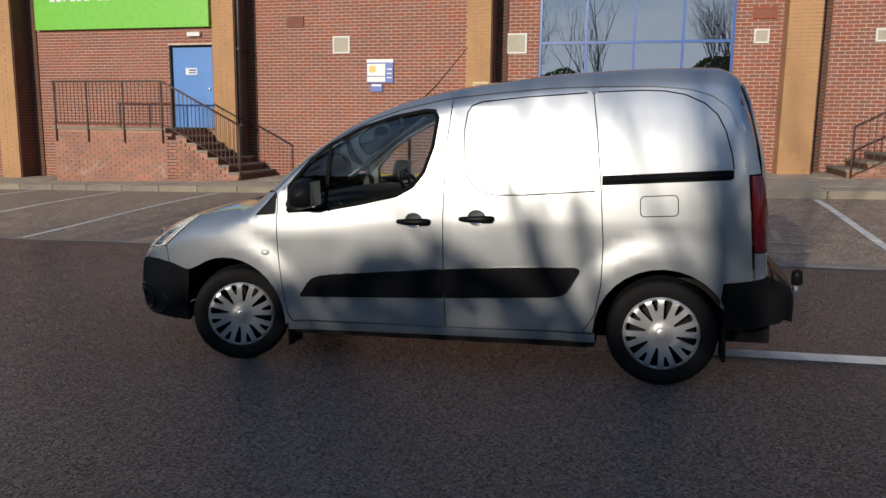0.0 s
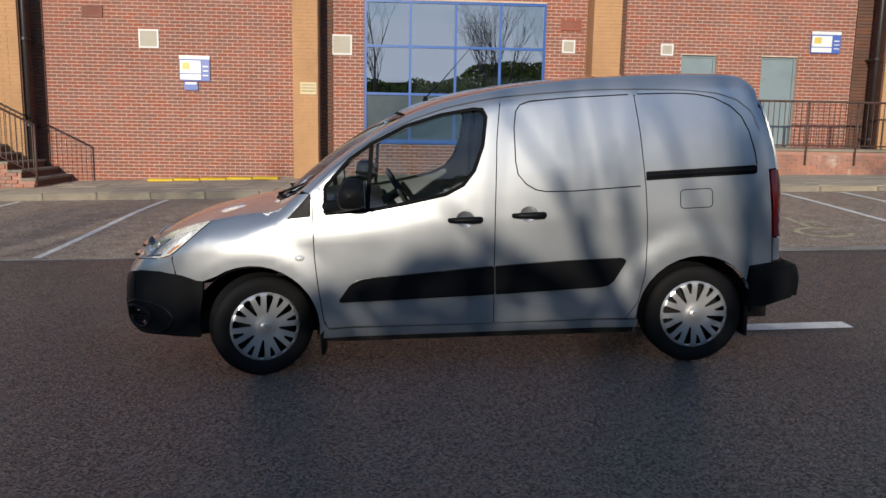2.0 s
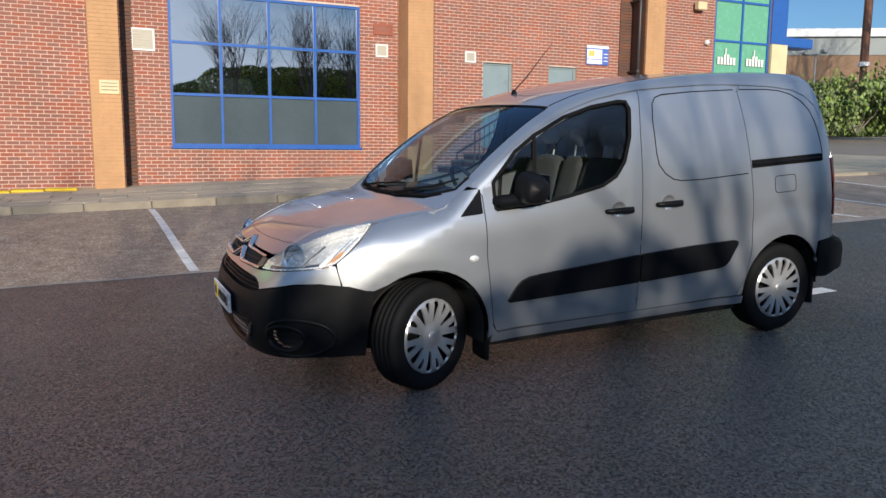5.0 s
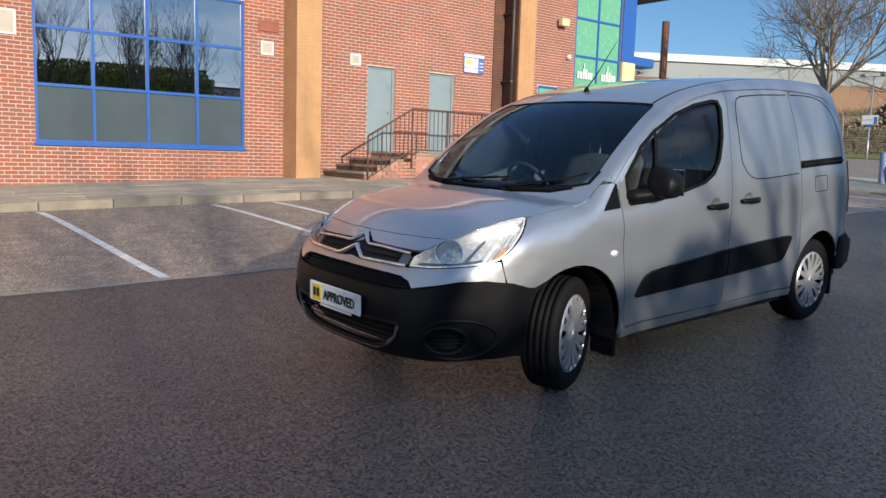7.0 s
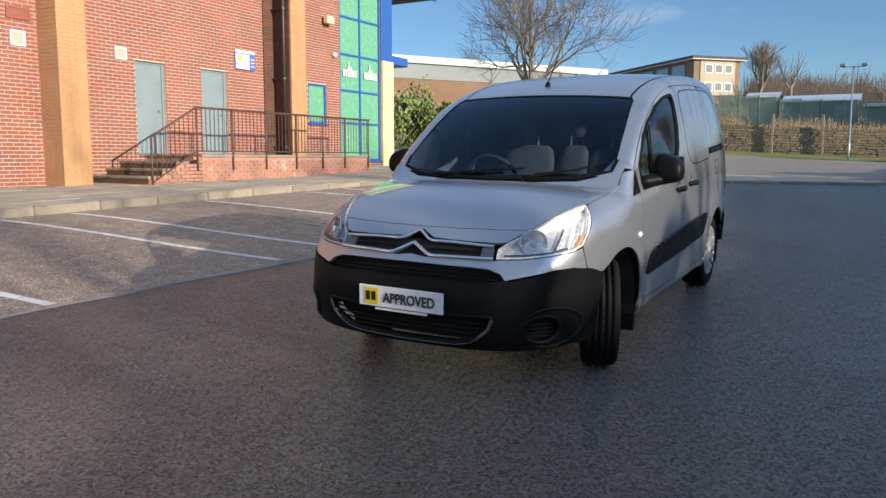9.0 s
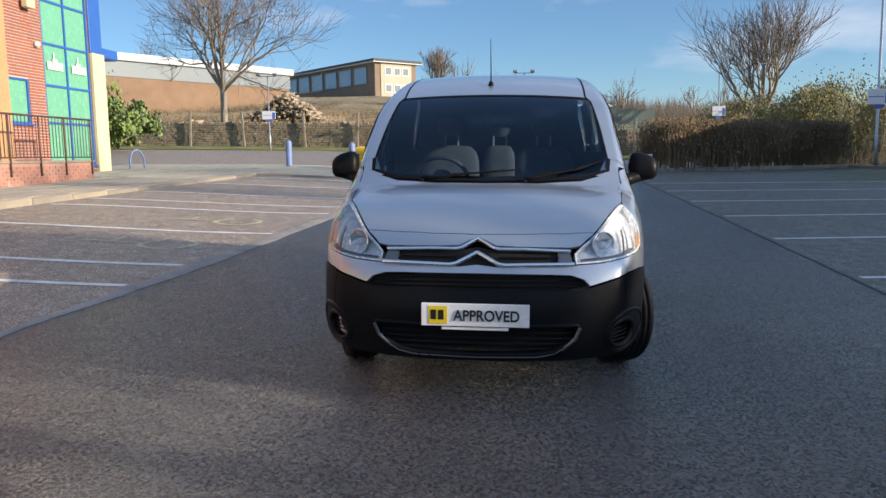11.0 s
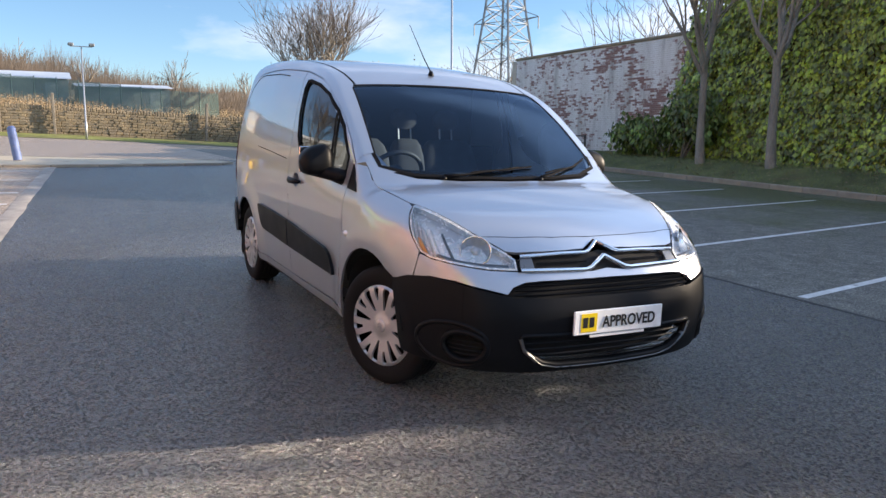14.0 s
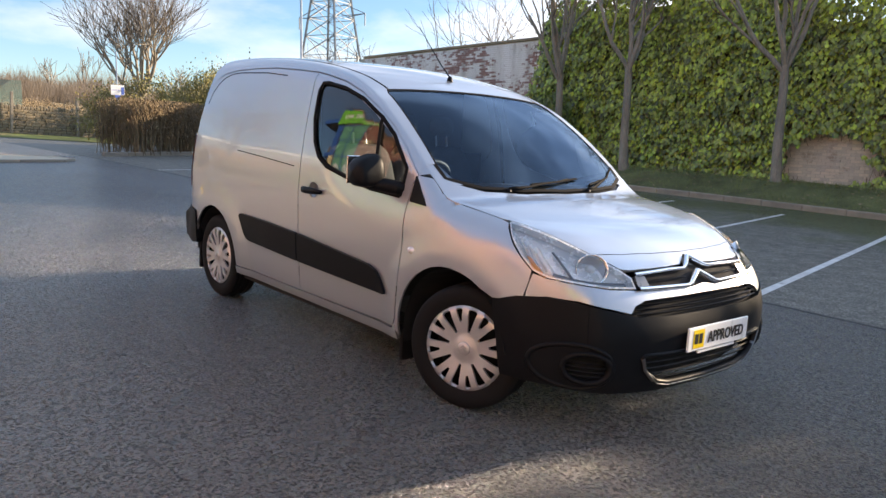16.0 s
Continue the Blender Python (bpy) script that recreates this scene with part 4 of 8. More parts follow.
# ---- stairs and railings ----
def stairs(x_foot, x_top, y0, y1, z_top, x_end, n, label):
    """A landing with a flight at one end; the flight climbs from x_foot to x_top."""
    s = thing("entrance_stairs", label, "stairs", "entrance stairs")
    z_foot = pave_z(x_foot, (y0 + y1) / 2)
    lo, hi = min(x_top, x_end), max(x_top, x_end)
    zb = min(pave_z(lo, y0), pave_z(hi, y0)) - 0.3
    Mesh().box(lo, hi, y0, y1, zb, z_top - 0.06).made("landing_wall", "render", s)
    Mesh().box(lo - 0.03, hi + 0.03, y0 - 0.03, y1, z_top - 0.058, z_top, 0.008).made("landing_slab", "kerb", s)
    rise, run = (z_top - z_foot) / n, (x_top - x_foot) / n

    def top_at(x):
        """Underside of the treads above a point of the flank."""
        if lo <= x <= hi:
            return z_top - 0.06
        k = int((x - x_foot) / run)
        return z_foot + rise * (k + 1) - 0.057

    fb = Mesh()
    xa, xb = min(x_foot, lo), max(x_foot, hi)
    for c in range(40):
        z0 = zb + c * 0.075
        x = xa - (0.1125 if c % 2 else 0.0)
        while x < xb:
            a, b = max(x, xa) + 0.006, min(x + 0.225, xb) - 0.006
            if b - a > 0.03 and z0 + 0.063 < min(top_at(a), top_at(b)) + 0.004:
                fb.box(a, b, y0 - 0.012 + rnd.uniform(-0.003, 0.003), y0 + 0.03, z0, z0 + 0.063)
            x += 0.225
    tagged(fb.made("brickwork", "weathered", s), "weathered red bricks with pale bloom", kind="stuff")
    for k in range(n - 1):
        a, b = x_foot + run * k, x_foot + run * (k + 1)
        z = z_foot + rise * (k + 1)
        sgn = 1 if run > 0 else -1
        Mesh().box(min(a, b), max(a, b), y0 + 0.02, y1 - 0.01, zb, z - 0.055).made("step_core", "render", s)
        Mesh().box(min(a, a - 0.012 * sgn), max(a, a - 0.012 * sgn), y0 + 0.022, y1 - 0.012, z - rise, z - 0.056).made("riser", "brown", s)
        a2 = a - 0.03 * sgn
        Mesh().box(min(a2, b), max(a2, b), y0, y1 - 0.005, z - 0.053, z, 0.006).made("tread", "kerb", s)
    return z_foot


def railing(label, pts, post_at, y, below, bar_gap=0.115, height=1.0):
    """Top and bottom rail through pts (x, z of the walking line), square bars and stouter posts."""
    r = thing("railing", label, "railing", "stair railings")

    def line(x):
        return lerp_table(sorted(pts), x)
    for nm, h, rad in (("top_rail", height, 0.024), ("bottom_rail", 0.09, 0.015)):
        Mesh().tube([(x, y, z + h) for x, z in pts], rad, 8).made(nm, "rail", r, smooth=True)
    xs = sorted(p[0] for p in pts)
    x = xs[0] + bar_gap
    while x < xs[-1] - 0.04:
        z = line(x)
        Mesh().tube([(x, y, z + 0.09), (x, y, z + height)], 0.009, 4).made("bar", "rail", r)
        x += bar_gap
    for px in post_at:
        z = line(px)
        Mesh().tube([(px, y, z - below(px)), (px, y, z + height + 0.012)], 0.022, 8).made("post", "rail", r, smooth=True)
    return r


stairs(-7.81, -9.67, 10.52, FY - 0.004, 1.34, -12.75, 7, "landing of weathered brick with seven worn dark steps")
railing("rust-flecked black railing along landing and steps", [(-12.72, 1.34), (-9.70, 1.34), (-7.74, 0.36)], [-12.66, -11.75, -10.75, -9.72, -7.74], 10.49, lambda x: 0.35 if x < -8 else 0.15, 0.105, 1.07)
stairs(4.80, 6.18, 10.52, FY - 0.004, 1.21, 12.35, 4, "low landing of rendered brick with four worn steps")
railing("black railing along the grey doors' landing", [(4.85, 0.55), (6.03, 1.19), (12.3, 1.19)], [4.85, 6.03, 7.06, 8.13, 9.21, 10.23, 11.17, 12.25], 10.49, lambda x: 0.32 if x > 5 else 0.0, 0.12)
# yellow plastic edging lying at the wall foot
ye = thing("yellow_edging", "bright yellow plastic strip lying along the wall foot", "cable protector")
for k in range(5):
    x = -5.88 + k * 0.56
    Mesh().box(x, x + 0.55, 11.44, 11.72, pave_z(x + 0.28, 11.6) - 0.012, pave_z(x + 0.28, 11.6) + 0.05, 0.02).made("segment", "yellow", ye)

# a few things at the pavement's far end
hoop = thing("bike_hoop", "pale blue cycle hoop on the pavement", "cycle stand")
Mesh().tube([(17.25 + 0.45 * math.cos(a), 11.95, pave_z(17.2, 11.95) + 0.16 + 0.42 * math.sin(a)) if 0 < a < math.pi else (17.25 + 0.45 * math.cos(a), 11.95, pave_z(17.2, 11.95)) for a in [-0.01] + [math.pi * k / 12 for k in range(1, 12)] + [math.pi + 0.01]], 0.03, 8).made("tube", "bollard", hoop, smooth=True)


# ---- the van: one closed form from which every panel takes its shape ----
SIDE = [(0.15, 0.80), (0.22, 0.845), (0.32, 0.872), (0.50, 0.886), (0.72, 0.897), (0.92, 0.900), (1.05, 0.891), (1.20, 0.872), (1.40, 0.836), (1.60, 0.786), (1.80, 0.725), (2.0, 0.67)]
TOP = [(-2.3, 0.6), (-2.14, 0.785), (-2.08, 0.85), (-2.0, 0.90), (-1.85, 0.957), (-1.65, 1.006), (-1.5, 1.036), (-1.36, 1.056), (-1.27, 1.112), (-1.15, 1.21), (-1.0, 1.324), (-0.8, 1.458), (-0.62, 1.56), (-0.45, 1.635), (-0.25, 1.702), (0.05, 1.762), (0.4, 1.802), (0.8, 1.83), (1.25, 1.842), (1.6, 1.834), (1.8, 1.809), (1.95, 1.754)]
NOSE = [(0.10, -2.02), (0.18, -2.12), (0.26, -2.19), (0.36, -2.225), (0.50, -2.235), (0.60, -2.222), (0.68, -2.205), (0.76, -2.170), (0.84, -2.115), (0.95, -2.01), (1.1, -1.83), (1.5, -1.5), (2.0, -1.3)]
TAIL = [(0.15, 1.98), (0.30, 2.10), (0.50, 2.125), (0.60, 2.10), (0.64, 2.00), (0.70, 1.985), (1.0, 1.975), (1.25, 1.955), (1.5, 1.90), (1.7, 1.83), (1.8, 1.78), (2.0, 1.70)]
WHEELS = ((-1.41, 0.315), (1.364, 0.315))


def van_inside(x, y, z):
    """Depth inside the body at a point of the right half; negative outside."""
    w = smooth_table(SIDE, z)
    if x > 0.9:
        w *= 1 - 0.045 * ((x - 0.9) / 1.2) ** 2
    if x < -1.0:
        w *= 1 - 0.13 * min(1.0, ((-1.0 - x) / 1.2)) ** 2
    w *= 1 - 0.052 * sm((-0.05 - x) / 1.1) * sm((z - 0.85) / 0.3)      # the cab draws in towards the screen
    for wx, wz in WHEELS:
        r = math.hypot(x - wx, z - wz)
        if r < 0.75:
            w += 0.018 * (1 - sm((r - 0.44) / 0.17))
    a = w - y
    u = y / 0.8
    sweep = 0.09 * (1 - sm((x + 0.2) / 1.2)) * (0.33 + 0.67 * sm((x + 1.7) / 0.5))
    tz = smooth_table(TOP, x - sweep * u * u)
    crown = 0.032 * u * u + 0.02 * u ** 4 * sm((x + 0.6) / 0.6)
    b = (tz - crown - z) * (0.80 + 0.12 * sm((x + 0.5) / 0.8))
    c = (x - (smooth_table(NOSE, z) + 0.19 * abs(u) ** 3.0)) * 0.97
    d = smooth_table(TAIL, z) - 0.05 * u * u - x
    r = 0.13 - 0.08 * sm((x + 1.55) / 0.4) + 0.035 * sm((x + 0.7) / 0.6)
    rc = 0.17
    qc = max(0.0, rc - c) / rc
    qd = max(0.0, 0.10 - d) / 0.10
    qa, qb = max(0.0, r - a) / r, max(0.0, r - b) / r
    s = math.sqrt(qa * qa + qb * qb + qc * qc + qd * qd)
    return 1 - s


def bisect(fn, lo, hi):
    """Where fn turns negative between lo (inside) and hi (outside)."""
    for _ in range(26):
        m = (lo + hi) / 2
        if fn(m) > 0:
            lo = m
        else:
            hi = m
    return (lo + hi) / 2


def side_y(x, z):
    return bisect(lambda y: van_inside(x, y, z), 0.0, 1.1)


def top_z(x, y):
    return bisect(lambda z: van_inside(x, abs(y), z), 0.5, 2.1)


AX = -1.15                      # vertical axis that the nose panels are cast from


def nose_xy(phi, z):
    c, s = -math.cos(radians(phi)), math.sin(radians(abs(phi)))
    r = bisect(lambda q: van_inside(AX + q * c, q * s, z), 0.0, 1.7)
    return AX + r * c, math.copysign(r * s, phi)


def tail_x(y, z):
    return bisect(lambda x: van_inside(x, abs(y), z), 1.0, 2.4)


def van_normal(p):
    """Outward normal of the body form at a point on or near it."""
    e, sy, y = 0.004, (1 if p.y >= 0 else -1), abs(p.y)
    g = Vector((van_inside(p.x + e, y, p.z) - van_inside(p.x - e, y, p.z), sy * (van_inside(p.x, y + e, p.z) - van_inside(p.x, max(0, y - e), p.z)), van_inside(p.x, y, p.z + e) - van_inside(p.x, y, p.z - e)))
    return -g.normalized() if g.length > 1e-9 else Vector((0, 0, 1))


def on_side(s):
    return lambda u, v: Vector((u, s * side_y(u, v), v))


def on_top(u, v):
    return Vector((u, v, top_z(u, v)))


def on_nose(u, v):
    return Vector((*nose_xy(u, v), v))


def on_tail(u, v):
    return Vector((tail_x(u, v), u, v))


from mathutils.geometry import delaunay_2d_cdt


def contains(poly, x, y):
    c, j = False, len(poly) - 1
    for i in range(len(poly)):
        (xi, yi), (xj, yj) = poly[i], poly[j]
        if (yi > y) != (yj > y) and x < (xj - xi) * (y - yi) / (yj - yi) + xi:
            c = not c
        j = i
    return c


def edge_gap(poly, x, y, sx=1.0):
    best = 9.0
    for (ax, ay), (bx, by) in zip(poly, poly[1:] + poly[:1]):
        ax, bx = ax * sx, bx * sx
        dx, dy = bx - ax, by - ay
        t = max(0, min(1, ((x * sx - ax) * dx + (y - ay) * dy) / (dx * dx + dy * dy + 1e-12)))
        best = min(best, math.hypot(x * sx - ax - t * dx, y - ay - t * dy))
    return best


def rounded(poly, rad, n=4):
    """Cut the corners of a polygon with small arcs."""
    out, m = [], len(poly)
    for i in range(m):
        p, a, b = Vector(poly[i]), Vector(poly[i - 1]), Vector(poly[(i + 1) % m])
        da, db = (a - p), (b - p)
        k = min(rad, 0.45 * da.length, 0.45 * db.length)
        a, b = p + da.normalized() * k, p + db.normalized() * k
        for j in range(n + 1):
            t = j / n
            q = a * (1 - t) ** 2 + p * 2 * t * (1 - t) + b * t * t
            out.append((q.x, q.y))
    return out


def dense(poly, d, sx=1.0, closed=True):
    out = []
    ring = list(zip(poly, poly[1:] + poly[:1])) if closed else list(zip(poly, poly[1:]))
    for (ax, ay), (bx, by) in ring:
        n = max(1, int(math.hypot((bx - ax) * sx, by - ay) / d))
        out += [(ax + (bx - ax) * k / n, ay + (by - ay) * k / n) for k in range(n)]
    if not closed:
        out.append(poly[-1])
    return out


def inset(poly, d, sx=1.0):
    """Move the outline inwards by d (outwards if negative)."""
    p = [(x * sx, y) for x, y in poly]
    area = sum(a[0] * b[1] - b[0] * a[1] for a, b in zip(p, p[1:] + p[:1]))
    s = 1 if area > 0 else -1
    out = []
    for i in range(len(p)):
        a, b, c = Vector(p[i - 1]), Vector(p[i]), Vector(p[(i + 1) % len(p)])
        e, f = (b - a), (c - b)
        if e.length < 1e-9 or f.length < 1e-9:
            out.append((b.x / sx, b.y))
            continue
        n1, n2 = Vector((-e.y, e.x)).normalized(), Vector((-f.y, f.x)).normalized()
        n = (n1 + n2)
        n = n.normalized() if n.length > 1e-6 else n1
        k = d / max(0.5, n.dot(n1))
        q = b + n * k * s
        out.append((q.x / sx, q.y))
    return out


def skin(poly, holes, cast, cell=0.05, sx=1.0, thick=0.012, lift=0.0, centre=Vector((0.2, 0, 0.7)), edge=0.03, formed=True):
    """A curved plate: the outline, cast on the body, with its edge turned in. sx: metres for one unit of the first coordinate."""
    poly = dense(poly, edge, sx)
    holes = [dense(h, edge, sx) for h in holes]
    pts = list(poly)
    edges = [(i, (i + 1) % len(poly)) for i in range(len(poly))]
    for h in holes:
        b = len(pts)
        pts += h
        edges += [(b + i, b + (i + 1) % len(h)) for i in range(len(h))]
    x0, x1 = min(p[0] for p in poly), max(p[0] for p in poly)
    y0, y1 = min(p[1] for p in poly), max(p[1] for p in poly)
    cx = cell / sx
    k = 0
    y = y0 + cell / 2
    while y < y1:
        x = x0 + cx * (0.25 if k % 2 else 0.75)
        while x < x1:
            if contains(poly, x, y) and not any(contains(h, x, y) for h in holes) and min([edge_gap(poly, x, y, sx)] + [edge_gap(h, x, y, sx) for h in holes]) > cell * 0.4:
                pts.append((x, y))
            x += cx
        y += cell
        k += 1
    flat = [Vector((p[0] * sx, p[1])) for p in pts]
    v2, _, faces, orig, _, _ = delaunay_2d_cdt(flat, edges, [], 0, 1e-5)
    hp = [(p[0] * sx, p[1]) for p in poly]
    hh = [[(p[0] * sx, p[1]) for p in h] for h in holes]
    m = Mesh()
    keep = []
    for f in faces:
        gx, gy = sum(v2[i].x for i in f) / 3, sum(v2[i].y for i in f) / 3
        if contains(hp, gx, gy) and not any(contains(h, gx, gy) for h in hh):
            keep.append(tuple(f))
    p3 = [cast(v.x / sx, v.y) for v in v2]
    nrm = [Vector() for _ in p3]
    for f in keep:
        n = (p3[f[1]] - p3[f[0]]).cross(p3[f[2]] - p3[f[0]])
        g = (p3[f[0]] + p3[f[1]] + p3[f[2]]) / 3
        if n.dot(g - centre) < 0:
            n = -n
        for i in f:
            nrm[i] += n
    nrm = [n.normalized() if n.length > 0 else Vector((0, 0, 1)) for n in nrm]
    if formed:
        true = [van_normal(p) for p in p3]
        nrm = [t if t.dot(n) > 0.3 else n for t, n in zip(true, nrm)]
    m.n = list(nrm)
    m.v = [tuple(p + n * lift) for p, n in zip(p3, nrm)]
    fixed = []
    count = {}
    for f in keep:
        n = (p3[f[1]] - p3[f[0]]).cross(p3[f[2]] - p3[f[0]])
        f = f if n.dot(nrm[f[0]] + nrm[f[1]] + nrm[f[2]]) > 0 else f[::-1]
        fixed.append(f)
        for a, b in zip(f, f[1:] + f[:1]):
            count[(a, b)] = 1
    m.f = fixed
    rim = {}
    for a, b in list(count):
        if (b, a) not in count:
            for i in (a, b):
                if i not in rim:
                    rim[i] = len(m.v)
                    m.v.append(tuple(p3[i] + nrm[i] * lift))
                    m.v.append(tuple(p3[i] + nrm[i] * (lift - thick)))
            m.f.append((rim[b], rim[a], rim[a] + 1, rim[b] + 1))
    return m


def ribbon(line, cast, width, lift=0.0015, sx=1.0, closed=False, centre=Vector((0.2, 0, 0.7)), step=0.03, bulge=0.0):
    """A thin band that follows a line on the body."""
    pts = dense(line, step, sx, closed)
    if closed:
        pts = pts + pts[:1]
    p3 = [cast(*p) for p in pts]
    rows = []
    for i, p in enumerate(p3):
        d = p3[min(i + 1, len(p3) - 1)] - p3[max(i - 1, 0)]
        n = van_normal(p)
        s = d.cross(n).normalized() * width / 2
        if lift < 0:
            rows.append([p - s + n * lift, p + n * (lift + bulge), p + s + n * lift])
        else:
            rows.append([p - s - n * 0.004, p - s + n * lift, p + n * (lift + bulge), p + s + n * lift, p + s - n * 0.004])
    return Mesh().sheet(rows)


n_up = Vector((-GX, -GY, 1)).normalized()
e_x = Vector((1, 0, GX)).normalized()
e_y = n_up.cross(e_x)
VAN = Matrix(((e_x.x, e_y.x, n_up.x, 0), (e_x.y, e_y.y, n_up.y, 0), (e_x.z, e_y.z, n_up.z, 0), (0, 0, 0, 1)))
van = thing("delivery_van", "clean silver panel van with black bumpers, parked in the lane", "van", at=VAN)


def arc(cx, cz, r, a0, a1, n=14):
    return [(cx + r * math.cos(radians(a0 + (a1 - a0) * k / n)), cz + r * math.sin(radians(a0 + (a1 - a0) * k / n))) for k in range(n + 1)]


DOOR_TOP = [(-1.06, 1.135), (-0.92, 1.263), (-0.77, 1.376), (-0.60, 1.476), (-0.40, 1.565), (-0.20, 1.627), (0.0, 1.665), (0.13, 1.685)]
HATCH_TOP = [(0.14, 1.687), (0.40, 1.705), (0.70, 1.722), (0.88, 1.725), (0.945, 1.712), (0.965, 1.68)]
RAIL_TOP = DOOR_TOP + [(0.40, 1.705), (0.70, 1.722), (1.00, 1.722), (1.30, 1.712), (1.5, 1.69), (1.62, 1.65), (1.71, 1.58), (1.765, 1.45)]
DOOR_FRONT = [(-1.06, 1.135), (-1.035, 1.09), (-1.032, 0.9), (-1.03, 0.75), (-1.015, 0.57), (-0.99, 0.36), (-0.965, 0.305)]
B_LINE = [(0.13, 1.685), (0.10, 1.43), (0.08, 0.98), (0.073, 0.67), (0.07, 0.30)]
C_LINE = [(0.965, 1.68), (0.99, 1.48), (1.018, 1.145), (1.033, 0.835), (1.022, 0.60), (0.985, 0.42), (0.91, 0.31)]
WINDOW = [(-0.955, 1.015), (-0.955, 1.165), (-0.80, 1.33), (-0.66, 1.423), (-0.45, 1.523), (-0.24, 1.584), (-0.04, 1.616), (0.015, 1.613), (0.035, 1.57), (0.010, 1.40), (-0.045, 1.255), (-0.115, 1.17), (-0.22, 1.117), (-0.46, 1.067), (-0.68, 1.030)]
FRONT_ARCH = arc(-1.41, 0.315, 0.392, 133, -8)          # from the bumper over the wheel to the sill
REAR_ARCH = arc(1.364, 0.315, 0.385, 178, 20)
LAMP_TOP = [(-2.055, 0.505), (-1.985, 0.573), (-1.92, 0.617), (-1.85, 0.655), (-1.78, 0.690), (-1.72, 0.718), (-1.665, 0.742)]   # upper edge in plan
CORNER = (math.degrees(math.atan2(0.748, 0.51)), top_z(-1.66, 0.748) - 0.004)
LAMP = [(26.4, 0.722), (26.8, 0.765)] + [(math.degrees(math.atan2(y, AX - x)), top_z(x, y) - 0.001) for x, y in LAMP_TOP] + [CORNER, (54.6, 0.92), (51.4, 0.83), (48.9, 0.778), (46, 0.757), (40, 0.744), (33, 0.728)]
HOOD_SIDE = [(-1.61, 0.757), (-1.50, 0.768), (-1.35, 0.785), (-1.22, 0.792), (-1.13, 0.788)]


def cup_hole(hx):
    hz = 0.964 + (hx + 0.1) * 0.05
    return [(hx + 0.052 * math.cos(2 * math.pi * k / 20), hz + 0.047 * math.sin(2 * math.pi * k / 20)) for k in range(20)]


for s, nm in ((-1, "left"), (1, "right")):
    cast = on_side(s)
    mid = Vector((0, 0, 0.8))
    # wing: from the bumper round the wheel to the door
    wing = [(nose_xy(50.75, 0.640)[0], 0.642), (nose_xy(52.6, 0.62)[0], 0.622), (-1.74, 0.600)] + FRONT_ARCH[1:] + [(-0.975, 0.30)] + DOOR_FRONT[::-1][1:-1] + [(-1.06, 1.135)]
    wing += [(x, top_z(x, y) + 0.0025) for x, y in HOOD_SIDE[::-1]] + [(nose_xy(u, z)[0], z) for u, z in ((CORNER[0] + 0.15, CORNER[1] + 0.002), (54.8, 0.92), (51.6, 0.83), (49.15, 0.778), (49.55, 0.73), (50.05, 0.69))]
    tri = [(-1.19, 0.985), (-1.10, 1.075), (-1.045, 1.135), (-1.045, 0.995)]
    f = skin(inset(wing, 0.003), [], cast, 0.045, centre=mid).made("front_wing", "paint", van, smooth=True)
    skin(rounded(tri, 0.012), [], cast, 0.03, centre=mid, lift=0.003).made("mirror_patch", "plastic", f, "black plastic corner panel", smooth=True)
    ind = Mesh().lathe([(0.001, 0.012), (0.016, 0.010), (0.024, 0.0)], 14, "y", (0, 0, 0))
    ind.v = [(-1.12 + p[0] * 1.3, s * (side_y(-1.12, 0.75) + p[1]), 0.75 + p[2] * 0.8) for p in ind.v]
    ind.made("side_indicator", "reflector", f, "small clear oval indicator", smooth=True)
    # front door with its window
    door = DOOR_FRONT[::-1] + DOOR_TOP[1:] + B_LINE[1:]
    d = skin(inset(door, 0.003), [inset(WINDOW, -0.006), cup_hole(-0.105)], cast, 0.05, centre=mid).made("front_door", "paint", van, smooth=True)
    gl = skin(WINDOW, [], cast, 0.08, centre=mid, thick=0.004, lift=-0.010).made("side_window", "carglass", d, "tinted side window", smooth=True)
    gl.visible_shadow = False
    ribbon(inset(WINDOW, -0.002), cast, 0.022, 0.003, closed=True, centre=mid).made("window_seal", "gap", d, "black rubber seal", smooth=True)
    ribbon([(-0.665, 1.418), (-0.70, 1.03)], cast, 0.026, 0.0, centre=mid).made("window_divider", "gap", d)
    # strips
    st1 = [(-0.893, 0.480), (-0.885, 0.467), (-0.60, 0.474), (0.066, 0.492), (0.066, 0.672), (-0.60, 0.622), (-0.74, 0.610), (-0.80, 0.590), (-0.83, 0.565)]
    st2 = [(0.078, 0.492), (0.74, 0.520), (0.79, 0.530), (0.825, 0.555), (0.897, 0.672), (0.897, 0.690), (0.87, 0.702), (0.5, 0.693), (0.078, 0.672)]
    skin(rounded(st1, 0.012), [], cast, 0.05, centre=mid, lift=0.018, thick=0.022).made("rubbing_strip", "plastic", d, "black plastic side strip", smooth=True)
    if s < 0:
        slide = B_LINE[::-1] + HATCH_TOP[1:] + C_LINE[1:]
        b2 = skin(inset(slide, 0.003), [cup_hole(0.288)], cast, 0.05, centre=mid).made("sliding_door", "paint", van, smooth=True)
        quarter_front = C_LINE
    else:
        b2 = None
        quarter_front = B_LINE
    qt = [(x, z) for x, z in quarter_front]
    qa = [p for p in REAR_ARCH]
    top = [p for p in RAIL_TOP if p[0] > quarter_front[0][0] + 0.02]
    quarter = qt[::-1] + top + [(1.80, 1.25), (1.815, 1.225), (1.845, 0.80), (1.855, 0.64), (1.70, 0.625), (1.685, 0.50)] + [p for p in qa[::-1] if p[0] < 1.75] + ([(0.975, 0.31)] if s < 0 else [(0.975, 0.305)])
